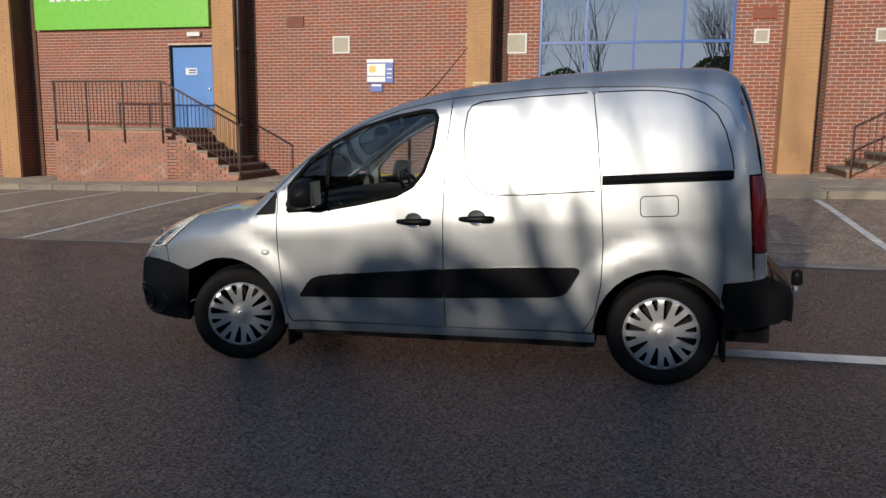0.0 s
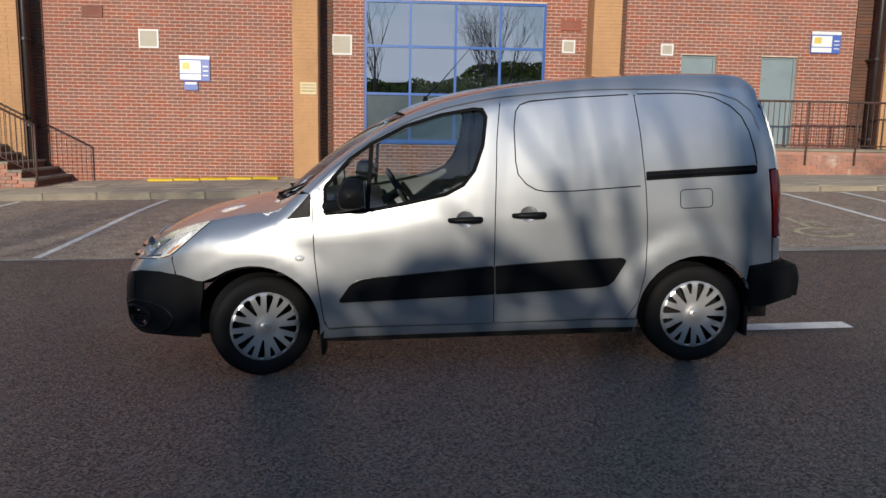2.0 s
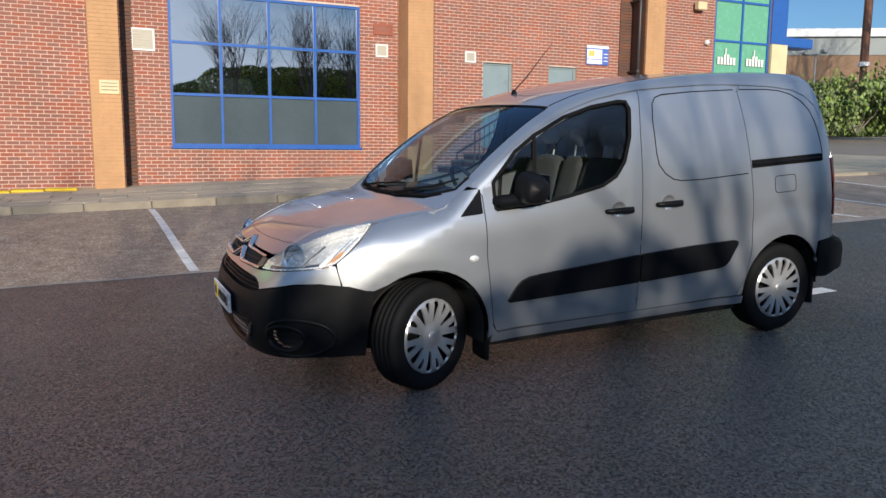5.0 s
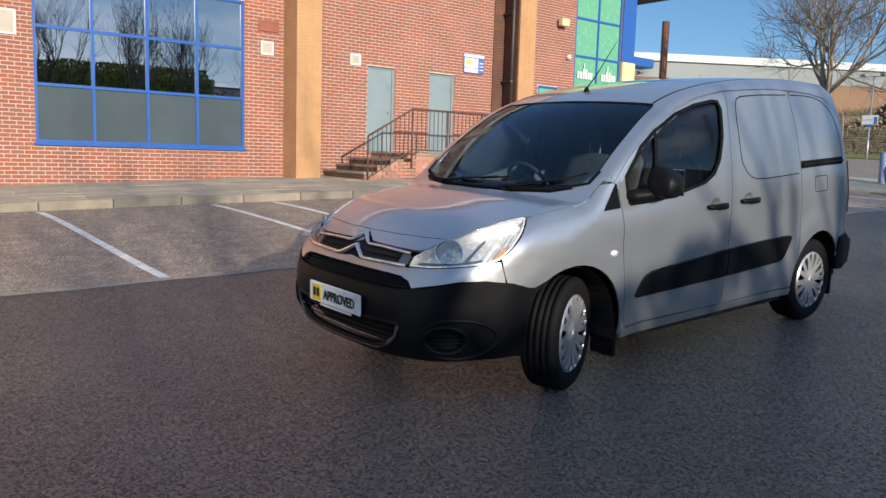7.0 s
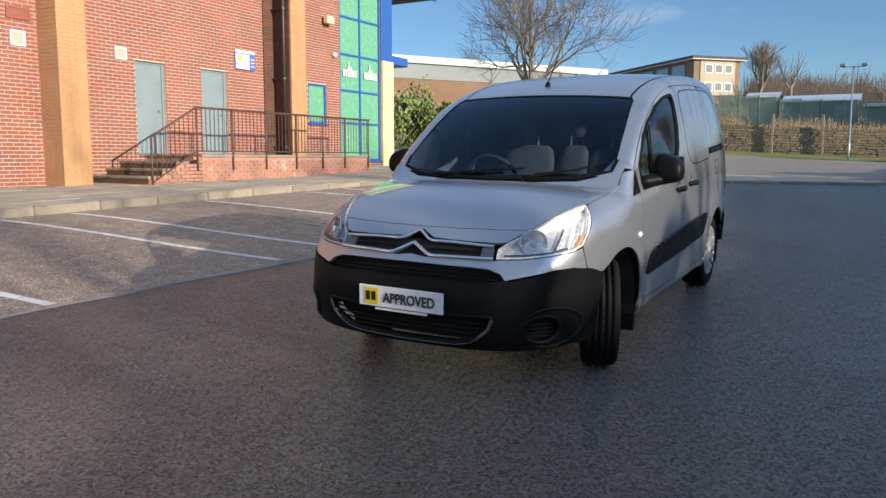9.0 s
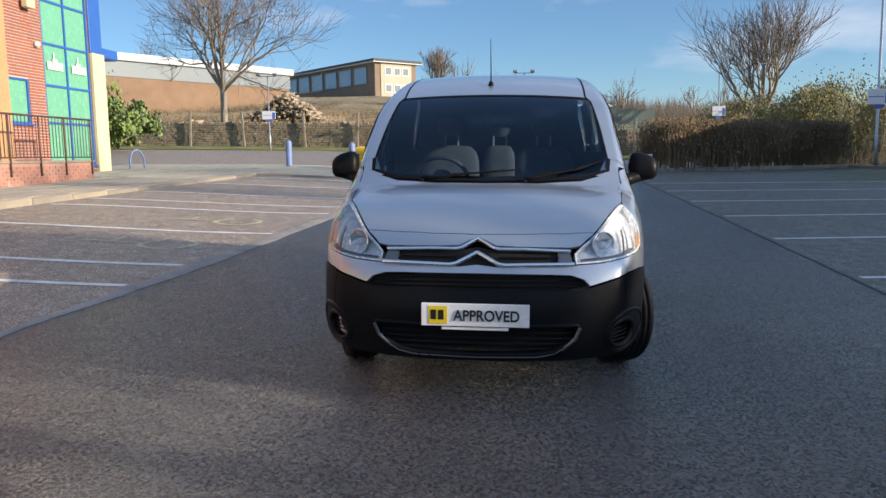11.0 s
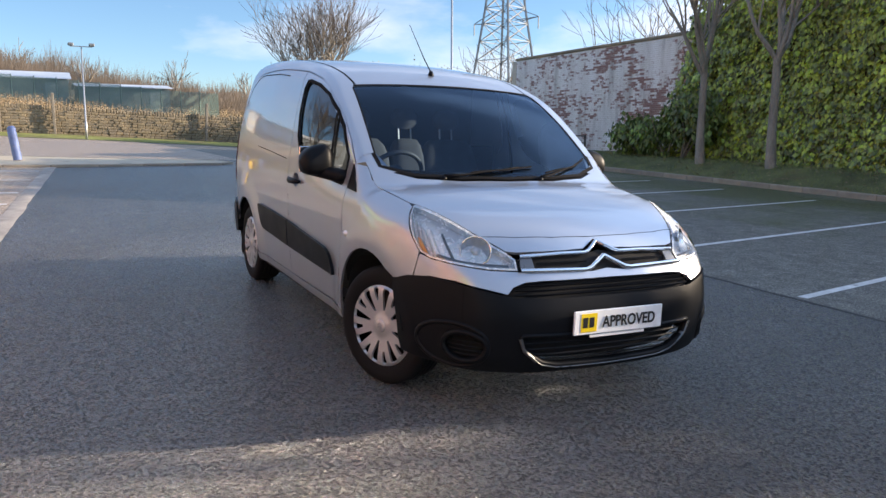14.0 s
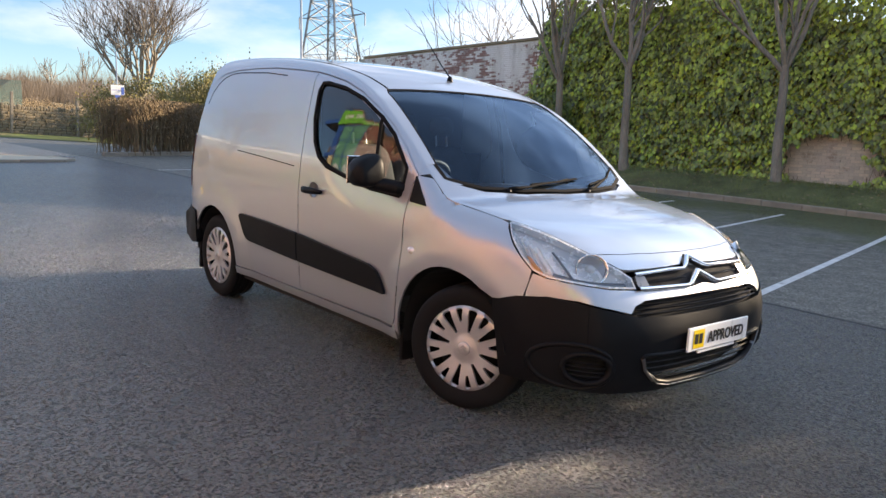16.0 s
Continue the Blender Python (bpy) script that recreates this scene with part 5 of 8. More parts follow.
    qp = skin(inset(quarter, 0.003), [], cast, 0.05, centre=mid).made("rear_quarter", "paint", van, smooth=True)
    skin(rounded(st2, 0.012), [], cast, 0.05, centre=mid, lift=0.018, thick=0.022).made("rubbing_strip", "plastic", b2 or qp, "black plastic side strip", smooth=True)
    # pressed outlines
    if s < 0:
        pr1 = [(0.985, 1.14), (0.57, 1.118), (0.40, 1.118), (0.335, 1.13), (0.275, 1.165), (0.225, 1.225), (0.212, 1.30), (0.208, 1.50), (0.222, 1.60), (0.25, 1.64), (0.31, 1.66), (0.56, 1.678), (0.93, 1.692)]
        ribbon(pr1, cast, 0.007, 0.0012, centre=mid).made("pressing_line", "gap", b2, "dark pressed outline")
        pr2 = [(0.985, 1.694), (1.23, 1.696), (1.36, 1.688), (1.47, 1.665), (1.575, 1.615), (1.645, 1.55), (1.69, 1.46), (1.725, 1.33), (1.735, 1.255)]
        ribbon(pr2, cast, 0.007, 0.0012, centre=mid).made("pressing_line", "gap", qp, "dark pressed outline")
        tr = [(1.022, 1.172), (1.37, 1.186), (1.71, 1.196), (1.736, 1.205), (1.736, 1.248), (1.72, 1.252), (1.022, 1.226)]
        t = skin(tr, [], cast, 0.05, centre=mid, lift=0.002, thick=0.006).made("door_track", "gap", qp, "black sliding door track")
        ribbon([(1.03, 1.196), (1.72, 1.222)], cast, 0.016, 0.012, centre=mid, bulge=0.004).made("track_rail", "plastic", t)
        fu = rounded([(1.238, 0.997), (1.445, 1.003), (1.441, 1.117), (1.236, 1.11)], 0.028)
        ribbon(fu, cast, 0.005, 0.001, closed=True, centre=mid).made("fuel_flap_gap", "gap", qp)
        hand = [(d, -0.105), (b2, 0.288)]
    else:
        pr1 = [(0.16, 1.09), (0.60, 1.118), (1.0, 1.14)]
        ribbon(pr1, cast, 0.006, 0.001, centre=mid).made("pressing_line", "gap", qp, "dark pressed crease")
        pr2 = [(0.50, 1.668), (0.80, 1.690), (1.23, 1.696), (1.36, 1.688), (1.47, 1.665), (1.575, 1.615), (1.645, 1.55), (1.69, 1.46)]
        ribbon(pr2, cast, 0.007, 0.0012, centre=mid).made("pressing_line", "gap", qp, "dark pressed outline")
        hand = [(d, -0.105)]
    for owner, hx in hand:
        hz = 0.96 + (hx + 0.1) * 0.05
        y = side_y(hx, hz)
        cup = Mesh().lathe([(0.001, -0.024), (0.028, -0.022), (0.043, -0.012), (0.051, 0.0012), (0.054, 0.0018)], 20)
        cup.v = [(hx + p[0] * 1.05, s * (y + p[1]), hz + 0.004 + p[2] * 0.92) for p in cup.v]
        cup.made("handle_cup", "paint", owner, "dished silver recess", smooth=True)
        h = Mesh()
        prof = [(-0.108, 0.002, 0.006), (-0.10, 0.016, 0.014), (-0.04, 0.028, 0.019), (0.04, 0.030, 0.022), (0.092, 0.024, 0.021), (0.108, 0.004, 0.012)]
        h.sheet([[(hx + px, s * (y + py + 0.012 * math.cos(a)), hz + pr * math.sin(a)) for a in [2 * math.pi * k / 10 for k in range(11)]] for px, py, pr in prof])
        h.made("door_handle", "plastic", owner, "black pull handle", smooth=True)
    # cant rail and screen pillar
    rows = []
    for x, z in dense(RAIL_TOP, 0.05, 1, False):
        yu = lerp_table([(-1.145, 0.718), (-1.06, 0.730), (-0.82, 0.702), (-0.475, 0.655), (-0.44, 0.625), (0.3, 0.625), (1.5, 0.60), (1.77, 0.56)], x)
        lo = Vector((x, side_y(x, z + 0.004), z + 0.004))
        hi = Vector((x, yu, top_z(x, yu)))
        row = []
        for k in range(9):
            t = k / 8
            p = lo.lerp(hi, t)
            c = Vector((x, 0.35, min(1.25, p.z - 0.35)))
            dr = (p - c)
            q = bisect(lambda a: van_inside(x, c.y + dr.y * a, c.z + dr.z * a), 0.2, 1.9)
            g2 = c + dr * q
            row.append((g2.x, s * g2.y, g2.z))
        rows.append(row)
    foot = []
    for x, zl in ((-1.20, None), (-1.165, None), (-1.13, None), (-1.10, 1.147), (-1.075, 1.14), (-1.055, 1.137)):
        yl = 0.786 if zl is None else side_y(x, zl)
        zl = top_z(x, yl) if zl is None else zl
        yh = lerp_table([(-1.20, 0.63), (-1.145, 0.712), (-1.055, 0.728)], x)
        zh = top_z(x, yh)
        line = []
        for k in range(7):
            y_, z_ = yl + (yh - yl) * k / 6, zl + (zh - zl) * k / 6
            c = Vector((x, 0.35, min(1.0, z_ - 0.3)))
            q = bisect(lambda a: van_inside(x, c.y + (y_ - c.y) * a, c.z + (z_ - c.z) * a), 0.2, 1.9)
            line.append((x, s * (c.y + (y_ - c.y) * q), c.z + (z_ - c.z) * q - 0.0025))
        foot.append(line)
    Mesh().sheet(foot).made("pillar_foot", "paint", van, smooth=True, flip=True)
    Mesh().sheet(rows).made("roof_rail", "paint", van, smooth=True, flip=True)
    # sill, mud flap, wheel housing
    sill = [(-1.0, 0.240), (0.985, 0.252), (0.985, 0.302), (0.90, 0.302), (-0.96, 0.296), (-0.985, 0.33)]
    skin(sill, [], cast, 0.06, centre=mid, lift=0.004, thick=0.03).made("sill", "paint", van, smooth=True)
    Mesh().box(-1.0, 0.98, s * 0.60 - 0.22, s * 0.60 + 0.22, 0.205, 0.238).made("underside", "dark", van)
    for wx, a0, a1 in ((-1.41, -12, 172), (1.364, 0, 182)):
        hm = Mesh()
        prev = None
        for k in range(19):
            a = radians(a0 + (a1 - a0) * k / 18)
            x, z = wx + 0.378 * math.cos(a), 0.315 + 0.378 * math.sin(a)
            cur = ((x, s * 0.45, z), (x, s * 0.862, z))
            if prev:
                hm.face(prev[0], prev[1], cur[1], cur[0])
                hm.face((wx, s * 0.45, 0.3), prev[0], cur[0])
            prev = cur
        hm.made("wheel_arch_liner", "dark", van, "black wheel arch liner")
    mf = Mesh().box(1.70, 1.725, min(s * 0.66, s * 0.86), max(s * 0.66, s * 0.86), 0.16, 0.40, 0.008)
    mf.made("mud_flap", "rubber", van, "black rubber mud flap")
    mf = Mesh().box(-1.02, -0.995, min(s * 0.68, s * 0.86), max(s * 0.68, s * 0.86), 0.12, 0.30, 0.008)
    mf.made("mud_flap", "rubber", van, "black rubber mud flap")
    # dark backing behind the panel joints
    for ln in (DOOR_FRONT, B_LINE) + ((C_LINE,) if s < 0 else ()):
        ribbon(ln, cast, 0.036, -0.014, centre=mid).made("joint_backing", "gap", van)
    ribbon(RAIL_TOP, cast, 0.07, -0.009, centre=mid).made("joint_backing", "paint", van)
    # rear lamp
    tl = [(1.823, 1.218), (1.853, 0.806), (1.93, 0.80), (1.925, 1.0), (1.885, 1.22)]
    t = skin(rounded(tl, 0.015), [], cast, 0.04, centre=mid, lift=0.006, thick=0.02).made("rear_lamp", "red_lens", van, "tall dark red rear lamp", smooth=True)
    tl2 = [(1.86, 0.795), (1.865, 0.652), (1.925, 0.655), (1.925, 0.79)]
    skin(tl2, [], cast, 0.04, centre=mid).made("lamp_base_panel", "paint", van, smooth=True)
    tl3 = [(1.715, 1.44), (1.795, 1.225), (1.885, 1.23), (1.84, 1.44), (1.79, 1.60), (1.64, 1.62)]
    skin(tl3, [], cast, 0.04, centre=mid, lift=-0.006).made("rear_pillar", "paint", van, smooth=True)
    # head lamp
    c2 = lambda u, v: on_nose(s * u, v)
    lamp = skin(rounded(LAMP, 0.02), [], c2, 0.04, 0.018, thick=0.02, lift=0.004, centre=Vector((-1.3, 0, 0.7))).made("headlamp", "clear", van, "clear headlamp with chrome reflector", smooth=True)
    lamp.visible_shadow = False
    skin(inset(LAMP, 0.004, 0.018), [], c2, 0.04, 0.018, thick=0.004, lift=-0.032, centre=Vector((-1.3, 0, 0.7))).made("reflector_bowl", "reflector", lamp, "pale chrome lamp interior", smooth=True)
    skin(rounded(inset(LAMP, -0.001, 0.018), 0.02), [rounded(inset(LAMP, 0.007, 0.018), 0.02)], c2, 0.04, 0.018, thick=0.034, lift=0.003, centre=Vector((-1.3, 0, 0.7))).made("lamp_bezel", "reflector", lamp, "bright inner rim", smooth=True)
    ribbon(LAMP, c2, 0.003, 0.002, 0.018, True, Vector((-1.3, 0, 0.7))).made("lamp_seal", "gap", lamp, smooth=True)
    ribbon([(44, 0.74), (46.5, 0.82), (48.5, 0.885)], c2, 0.03, -0.028, 0.018, False, Vector((-1.3, 0, 0.7)), bulge=0.012).made("lamp_divider", "reflector", lamp, smooth=True)
    ribbon([(46.8, 0.77), (49.5, 0.84), (51.5, 0.895)], c2, 0.035, -0.030, 0.018, False, Vector((-1.3, 0, 0.7)), bulge=0.01).made("indicator_bulb_strip", "reflector", lamp, smooth=True)
    for k in range(5):
        ribbon([(45.6 + 1.1 * k, 0.752 + 0.012 * k), (48.2 + 1.0 * k, 0.835 + 0.012 * k), (50.2 + 0.8 * k, 0.888 + 0.008 * k)], c2, 0.005, -0.012, 0.018, False, Vector((-1.3, 0, 0.7)), bulge=0.004).made("lens_rib", "chrome" if k % 2 else "reflector", lamp, smooth=True)
    ribbon([(28, 0.742), (34, 0.748), (41, 0.760), (45, 0.772)], c2, 0.022, -0.020, 0.018, False, Vector((-1.3, 0, 0.7)), bulge=0.006).made("lamp_floor", "trimdark", lamp, "grey lamp floor", smooth=True)
    ribbon([(40.5, 0.752), (42.0, 0.800), (44.5, 0.868)], c2, 0.012, -0.016, 0.018, False, Vector((-1.3, 0, 0.7)), bulge=0.008).made("bowl_edge", "trimdark", lamp, smooth=True)
    pb = on_nose(s * 36, 0.80)
    nb = (pb - Vector((-1.0, 0, 0.6))).normalized()
    rot = nb.to_track_quat("Z", "Y").to_matrix()
    bowl = Mesh().lathe([(0.005, -0.062), (0.035, -0.052), (0.060, -0.028), (0.066, -0.010), (0.070, -0.013)], 24, "z")
    bowl.v = [tuple(pb + rot @ Vector(p)) for p in bowl.v]
    bowl.made("main_beam_bowl", "chrome", lamp, smooth=True)
    bl = Mesh().lathe([(0.001, -0.02), (0.016, -0.022), (0.022, -0.034), (0.018, -0.06)], 14, "z")
    bl.v = [tuple(pb + rot @ Vector(p)) for p in bl.v]
    bl.made("bulb_cap", "plate", lamp, smooth=True)
    ol = skin(rounded([(46.3, 0.752), (48.6, 0.775), (50.6, 0.84), (49.6, 0.835), (47, 0.775)], 0.01), [], c2, 0.03, 0.018, thick=0.004, lift=-0.006, centre=Vector((-1.3, 0, 0.7)))
    ol.made("corner_reflector", "amber", lamp, "amber corner lens", smooth=True)
    # door mirror
    mr = new("door_mirror")
    mr.parent = van
    shell = Mesh()
    rows = []
    for k in range(15):
        t = k / 14
        w = (1 - abs(2 * t - 1) ** 4.5) ** 0.5 if 0 < t < 1 else 0.0
        drop = 0.055 * t ** 2.2
        row = []
        for j in range(21):
            a = 2 * math.pi * j / 20
            ca, sa_ = math.copysign(abs(math.cos(a)) ** 0.65, math.cos(a)), math.copysign(abs(math.sin(a)) ** 0.6, math.sin(a))
            zz = sa_ * (0.105 - drop if sa_ > 0 else 0.080)
            row.append((-0.795 + w * (0.088 * ca if ca > 0 else 0.075 * ca * (1 - 0.25 * max(0.0, sa_))), s * (0.885 + 0.190 * t), 1.128 + w * zz))
        rows.append(row)
    shell.sheet(rows)
    shell.made("mirror_shell", "plastic", mr, "black plastic mirror housing", smooth=True, flip=True)
    arm = Mesh().tube([(-0.955, s * 0.835, 1.052), (-0.91, s * 0.872, 1.056), (-0.86, s * 0.905, 1.062), (-0.81, s * 0.955, 1.070), (-0.79, s * 1.02, 1.075)], [0.034, 0.040, 0.040, 0.036, 0.026], 10)
    arm.made("mirror_arm", "plastic", mr, smooth=True)
    Mesh().box(-0.712, -0.704, min(s * 0.905, s * 1.05), max(s * 0.905, s * 1.05), 1.06, 1.21, 0.003).made("mirror_glass", "chrome", mr, "mirror glass")

# nose: silver bumper band, black bumper, grilles
FACE_Z = [(0.19, 0.19), (0.26, 0.278), (0.40, 0.428), (0.55, 0.580), (0.70, 0.730), (0.76, 0.787), (0.82, 0.842), (1.0, 1.0)]


def on_face(u, v):
    """The nose, with the heights of its bands set out."""
    return on_nose(u, lerp_table(FACE_Z, v))


NC = Vector((-1.3, 0, 0.6))
SX = 0.018
BAND_LOW = [(0, 0.648), (20, 0.646), (24.5, 0.642), (27.4, 0.622), (28.6, 0.592), (33, 0.612), (40, 0.640), (46, 0.642), (50.4, 0.622)]
BAND_TOP = [(50.1, 0.66), (49.6, 0.70), (49, 0.740), (46, 0.724), (40, 0.711), (33, 0.694), (26.2, 0.688), (24, 0.682), (12, 0.680), (5, 0.680), (0, 0.690)]


def both(half):
    """Mirror a half outline (0 .. edge .. 0) to a full one."""
    return half + [(-p, z) for p, z in half[::-1] if p != 0]


band = both(BAND_LOW + BAND_TOP)
upper_grille = both([(0, 0.560), (27.0, 0.562), (29.2, 0.588), (27.8, 0.625), (24.5, 0.646), (0, 0.652)])
sb = skin(inset(band, 0.002, SX), [], on_face, 0.035, SX, centre=NC, thick=0.02).made("bumper_band", "paint", van, "silver bumper band", smooth=True)
BLACK_LOW = [(0, 0.232), (20, 0.236), (35, 0.245), (46, 0.252), (52, 0.250), (54.5, 0.245)]
BLACK_TOP = [(55.2, 0.30), (56.0, 0.40), (57.2, 0.50), (57.9, 0.590), (56, 0.594), (52, 0.624), (46, 0.642), (40, 0.634), (33, 0.604), (27, 0.577), (18, 0.572), (0, 0.572)]
lower_grille = both([(0, 0.262), (16, 0.268), (20, 0.285), (24.5, 0.34), (25.5, 0.395), (25.0, 0.41), (0, 0.405)])
fogs = [[(sg * (37.5 + 4.6 * math.cos(a)), 0.352 + 0.066 * math.sin(a)) for a in [2 * math.pi * k / 20 for k in range(20)]] for sg in (-1, 1)]
bb = skin(both(BLACK_LOW + BLACK_TOP), [lower_grille] + fogs, on_face, 0.035, SX, centre=NC, thick=0.03, lift=0.006).made("front_bumper", "plastic", van, "grained black plastic bumper", smooth=True)


ribbon(lower_grille, on_face, 0.018, 0.014, SX, True, NC, bulge=0.004).made("grille_surround", "plastic", bb, smooth=True)
ribbon([(-25.2, 0.395), (-24.3, 0.34), (-20, 0.278), (-16, 0.262), (0, 0.256), (16, 0.262), (20, 0.278), (24.3, 0.34), (25.2, 0.395)], on_face, 0.004, 0.019, SX, False, NC, bulge=0.001).made("grille_trim", "trimdark", bb, "thin satin trim line", smooth=True)
for sg in (-1, 1):
    ribbon([(sg * 25.6, 0.40), (sg * 24.6, 0.345), (sg * 21.5, 0.295)], on_face, 0.016, 0.017, SX, False, NC, bulge=0.003).made("grille_cheek", "trimdark", bb, "satin grey cheek of the grille", smooth=True)
    ribbon([(sg * 38.0, 0.630), (sg * 38.0, 0.425)], on_face, 0.004, 0.0072, SX, False, NC).made("bumper_seam", "gap", bb)
skin(inset(lower_grille, -0.01, SX), [], on_face, 0.06, SX, centre=NC, lift=-0.06, thick=0.004).made("grille_back", "dark", bb)
for z in (0.285, 0.312, 0.339, 0.366, 0.39):
    e = lerp_table([(0.26, 15), (0.285, 19.5), (0.34, 24), (0.41, 25)], z)
    ribbon([(-e, z), (e, z)], on_face, 0.011, -0.014, SX, False, NC, bulge=0.004, step=0.06).made("grille_bar", "plastic", bb)
skin(upper_grille, [], on_face, 0.06, SX, centre=NC, lift=-0.035, thick=0.004).made("grille_back", "dark", sb)
for z in (0.590, 0.610, 0.630):
    ribbon([(-27, z), (27, z)], on_face, 0.010, -0.010, SX, False, NC, bulge=0.005, step=0.06).made("grille_bar", "plastic", sb)
for sg in (-1, 1):
    q = fogs[0 if sg < 0 else 1]
    skin(inset(q, -0.01, SX), [], on_face, 0.03, SX, centre=NC, lift=-0.045, thick=0.004).made("lamp_recess", "dark", bb)
    pocket = [(sg * (39.3 + 7.6 * math.cos(a) * (1.25 if math.cos(a) > 0 else 0.9)), 0.354 + 0.098 * math.sin(a)) for a in [2 * math.pi * k / 28 for k in range(28)]]
    ribbon(pocket, on_face, 0.022, 0.0072, SX, True, NC, bulge=0.007).made("fog_pocket_edge", "plastic", bb, smooth=True)
    ribbon(q, on_face, 0.022, 0.012, SX, True, NC, bulge=0.006).made("fog_surround", "plastic", bb, smooth=True)
    for z in (0.31, 0.33, 0.35, 0.37, 0.39):
        e = 4.3 * math.sqrt(max(0.05, 1 - ((z - 0.352) / 0.066) ** 2))
        ribbon([(sg * 37.5 - e, z), (sg * 37.5 + e, z)], on_face, 0.008, -0.010, SX, False, NC, bulge=0.003).made("fog_slat", "plastic", bb)
# slim grille between the lamps, with bright bars and a double chevron
hood_gap = both([(0, 0.690), (5, 0.684), (12, 0.684), (25.6, 0.686), (25.8, 0.745), (12, 0.755), (5, 0.758), (0, 0.775)])
gb = skin(hood_gap, [], on_face, 0.04, SX, centre=NC, lift=-0.012, thick=0.02).made("slim_grille", "dark", van, "slim black grille between the headlamps")
for sg in (-1, 1):
    ribbon([(sg * 25.8, 0.748), (sg * 14, 0.757), (sg * 6.2, 0.757), (sg * 4.6, 0.764), (0, 0.806)], on_face, 0.014, 0.014, SX, False, NC, bulge=0.005, step=0.02).made("chrome_bar", "chrome", gb, "bright chrome bar", smooth=True)
    ribbon([(sg * 25.8, 0.690), (sg * 14, 0.687), (sg * 7.5, 0.684), (sg * 5.8, 0.690), (0, 0.742)], on_face, 0.020, 0.014, SX, False, NC, bulge=0.006, step=0.02).made("chrome_bar", "chrome", gb, "bright chrome bar", smooth=True)
    ribbon([(sg * 21.5, 0.722), (sg * 6, 0.722)], on_face, 0.010, -0.002, SX, False, NC, bulge=0.004).made("grille_bar", "plastic", gb)
    skin([(sg * 22.0, 0.697), (sg * 25.6, 0.697), (sg * 25.6, 0.742), (sg * 22.5, 0.742)], [], on_face, 0.03, SX, centre=NC, lift=0.004, thick=0.02).made("grille_end", "trimdark", gb, "satin grille end piece", smooth=True)

# bonnet, screen, roof
hood = [nose_xy(u, z) for u, z in ((0.0, 0.838), (2.5, 0.822), (5.5, 0.800), (12.0, 0.796), (19.0, 0.794), (26.0, 0.792))]
hood += [(x + 0.002, y - 0.004) for x, y in LAMP_TOP]
hood += HOOD_SIDE + [(-1.115, 0.775), (-1.172, 0.716), (-1.270, 0.55), (-1.335, 0.30), (-1.358, 0.0)]
hood = hood + [(x, -y) for x, y in hood[::-1] if abs(y) > 1e-6]
for s in (-1, 1):
    under = [(-1.86, s * 0.52), (-1.74, s * 0.66), (-1.62, s * 0.735), (-1.40, s * 0.775), (-1.14, s * 0.785), (-1.05, s * 0.72), (-1.30, s * 0.62), (-1.60, s * 0.52)]
    skin(under, [], on_top, 0.05, 1.0, centre=Vector((-1.3, 0, 0.3)), thick=0.004, lift=-0.007).made("inner_wing", "paint", van, smooth=True)
bn = skin(inset(hood, 0.003), [], on_top, 0.05, 1.0, centre=Vector((-1.3, 0, 0.3)), thick=0.02).made("bonnet", "paint", van, smooth=True)
screen = [(-1.325, 0.0), (-1.305, 0.30), (-1.245, 0.55), (-1.145, 0.722), (-1.06, 0.732), (-0.82, 0.704), (-0.475, 0.655), (-0.462, 0.62), (-0.492, 0.40), (-0.510, 0.20), (-0.515, 0.0)]
screen = screen + [(x, -y) for x, y in screen[::-1] if abs(y) > 1e-6]
ws = skin(screen, [], on_top, 0.07, 1.0, centre=Vector((0, 0, 0.8)), thick=0.005, lift=-0.004).made("windscreen", "screenglass", van, "large raked windscreen", smooth=True)
ws.visible_shadow = False
ribbon(screen, on_top, 0.024, -0.001, 1.0, True, Vector((0, 0, 0.8))).made("screen_seal", "gap", van, smooth=True)
ribbon([(-1.20, -0.68), (-1.24, -0.56), (-1.303, -0.30), (-1.325, 0.0), (-1.303, 0.30), (-1.24, 0.56), (-1.20, 0.68)], on_top, 0.10, -0.012, 1.0, False, Vector((0, 0, 0.6))).made("scuttle", "plastic", van, "black plastic scuttle", smooth=True)
roof_pts = [(-0.505, 0.0), (-0.500, 0.20), (-0.482, 0.40), (-0.452, 0.618), (-0.25, 0.618), (0.3, 0.620), (1.0, 0.612), (1.5, 0.596), (1.74, 0.55), (1.80, 0.30), (1.81, 0.0)]
roof_pts = roof_pts + [(x, -y) for x, y in roof_pts[::-1] if abs(y) > 1e-6]
rf = skin(roof_pts, [], on_top, 0.08, 1.0, centre=Vector((0.6, 0, 0.8)), thick=0.015).made("roof_panel", "paint", van, smooth=True)
for s in (-1, 1):
    ribbon([(-0.44, s * 0.622), (0.3, s * 0.622), (1.0, s * 0.615), (1.5, s * 0.599), (1.72, s * 0.555)], on_top, 0.014, 0.0005, 1.0, False, Vector((0.6, 0, 0.8))).made("roof_gutter", "gap", rf)
# aerial, wipers
ab = on_top(-0.30, 0.03)
ae = Mesh().lathe([(0.001, 0.03), (0.011, 0.028), (0.018, 0.01), (0.022, -0.004)], 12, "z", tuple(ab)).made("aerial_base", "plastic", rf, smooth=True)
Mesh().tube([ab + Vector((0, 0, 0.02)), ab + Vector((0.10, 0.005, 0.11)), ab + Vector((0.33, 0.02, 0.36))], [0.005, 0.004, 0.002], 6).made("aerial", "plastic", rf, "thin black roof aerial")
def screen_foot(y):
    return lerp_table([(0.0, -1.325), (0.30, -1.305), (0.55, -1.245), (0.722, -1.145)], abs(y))


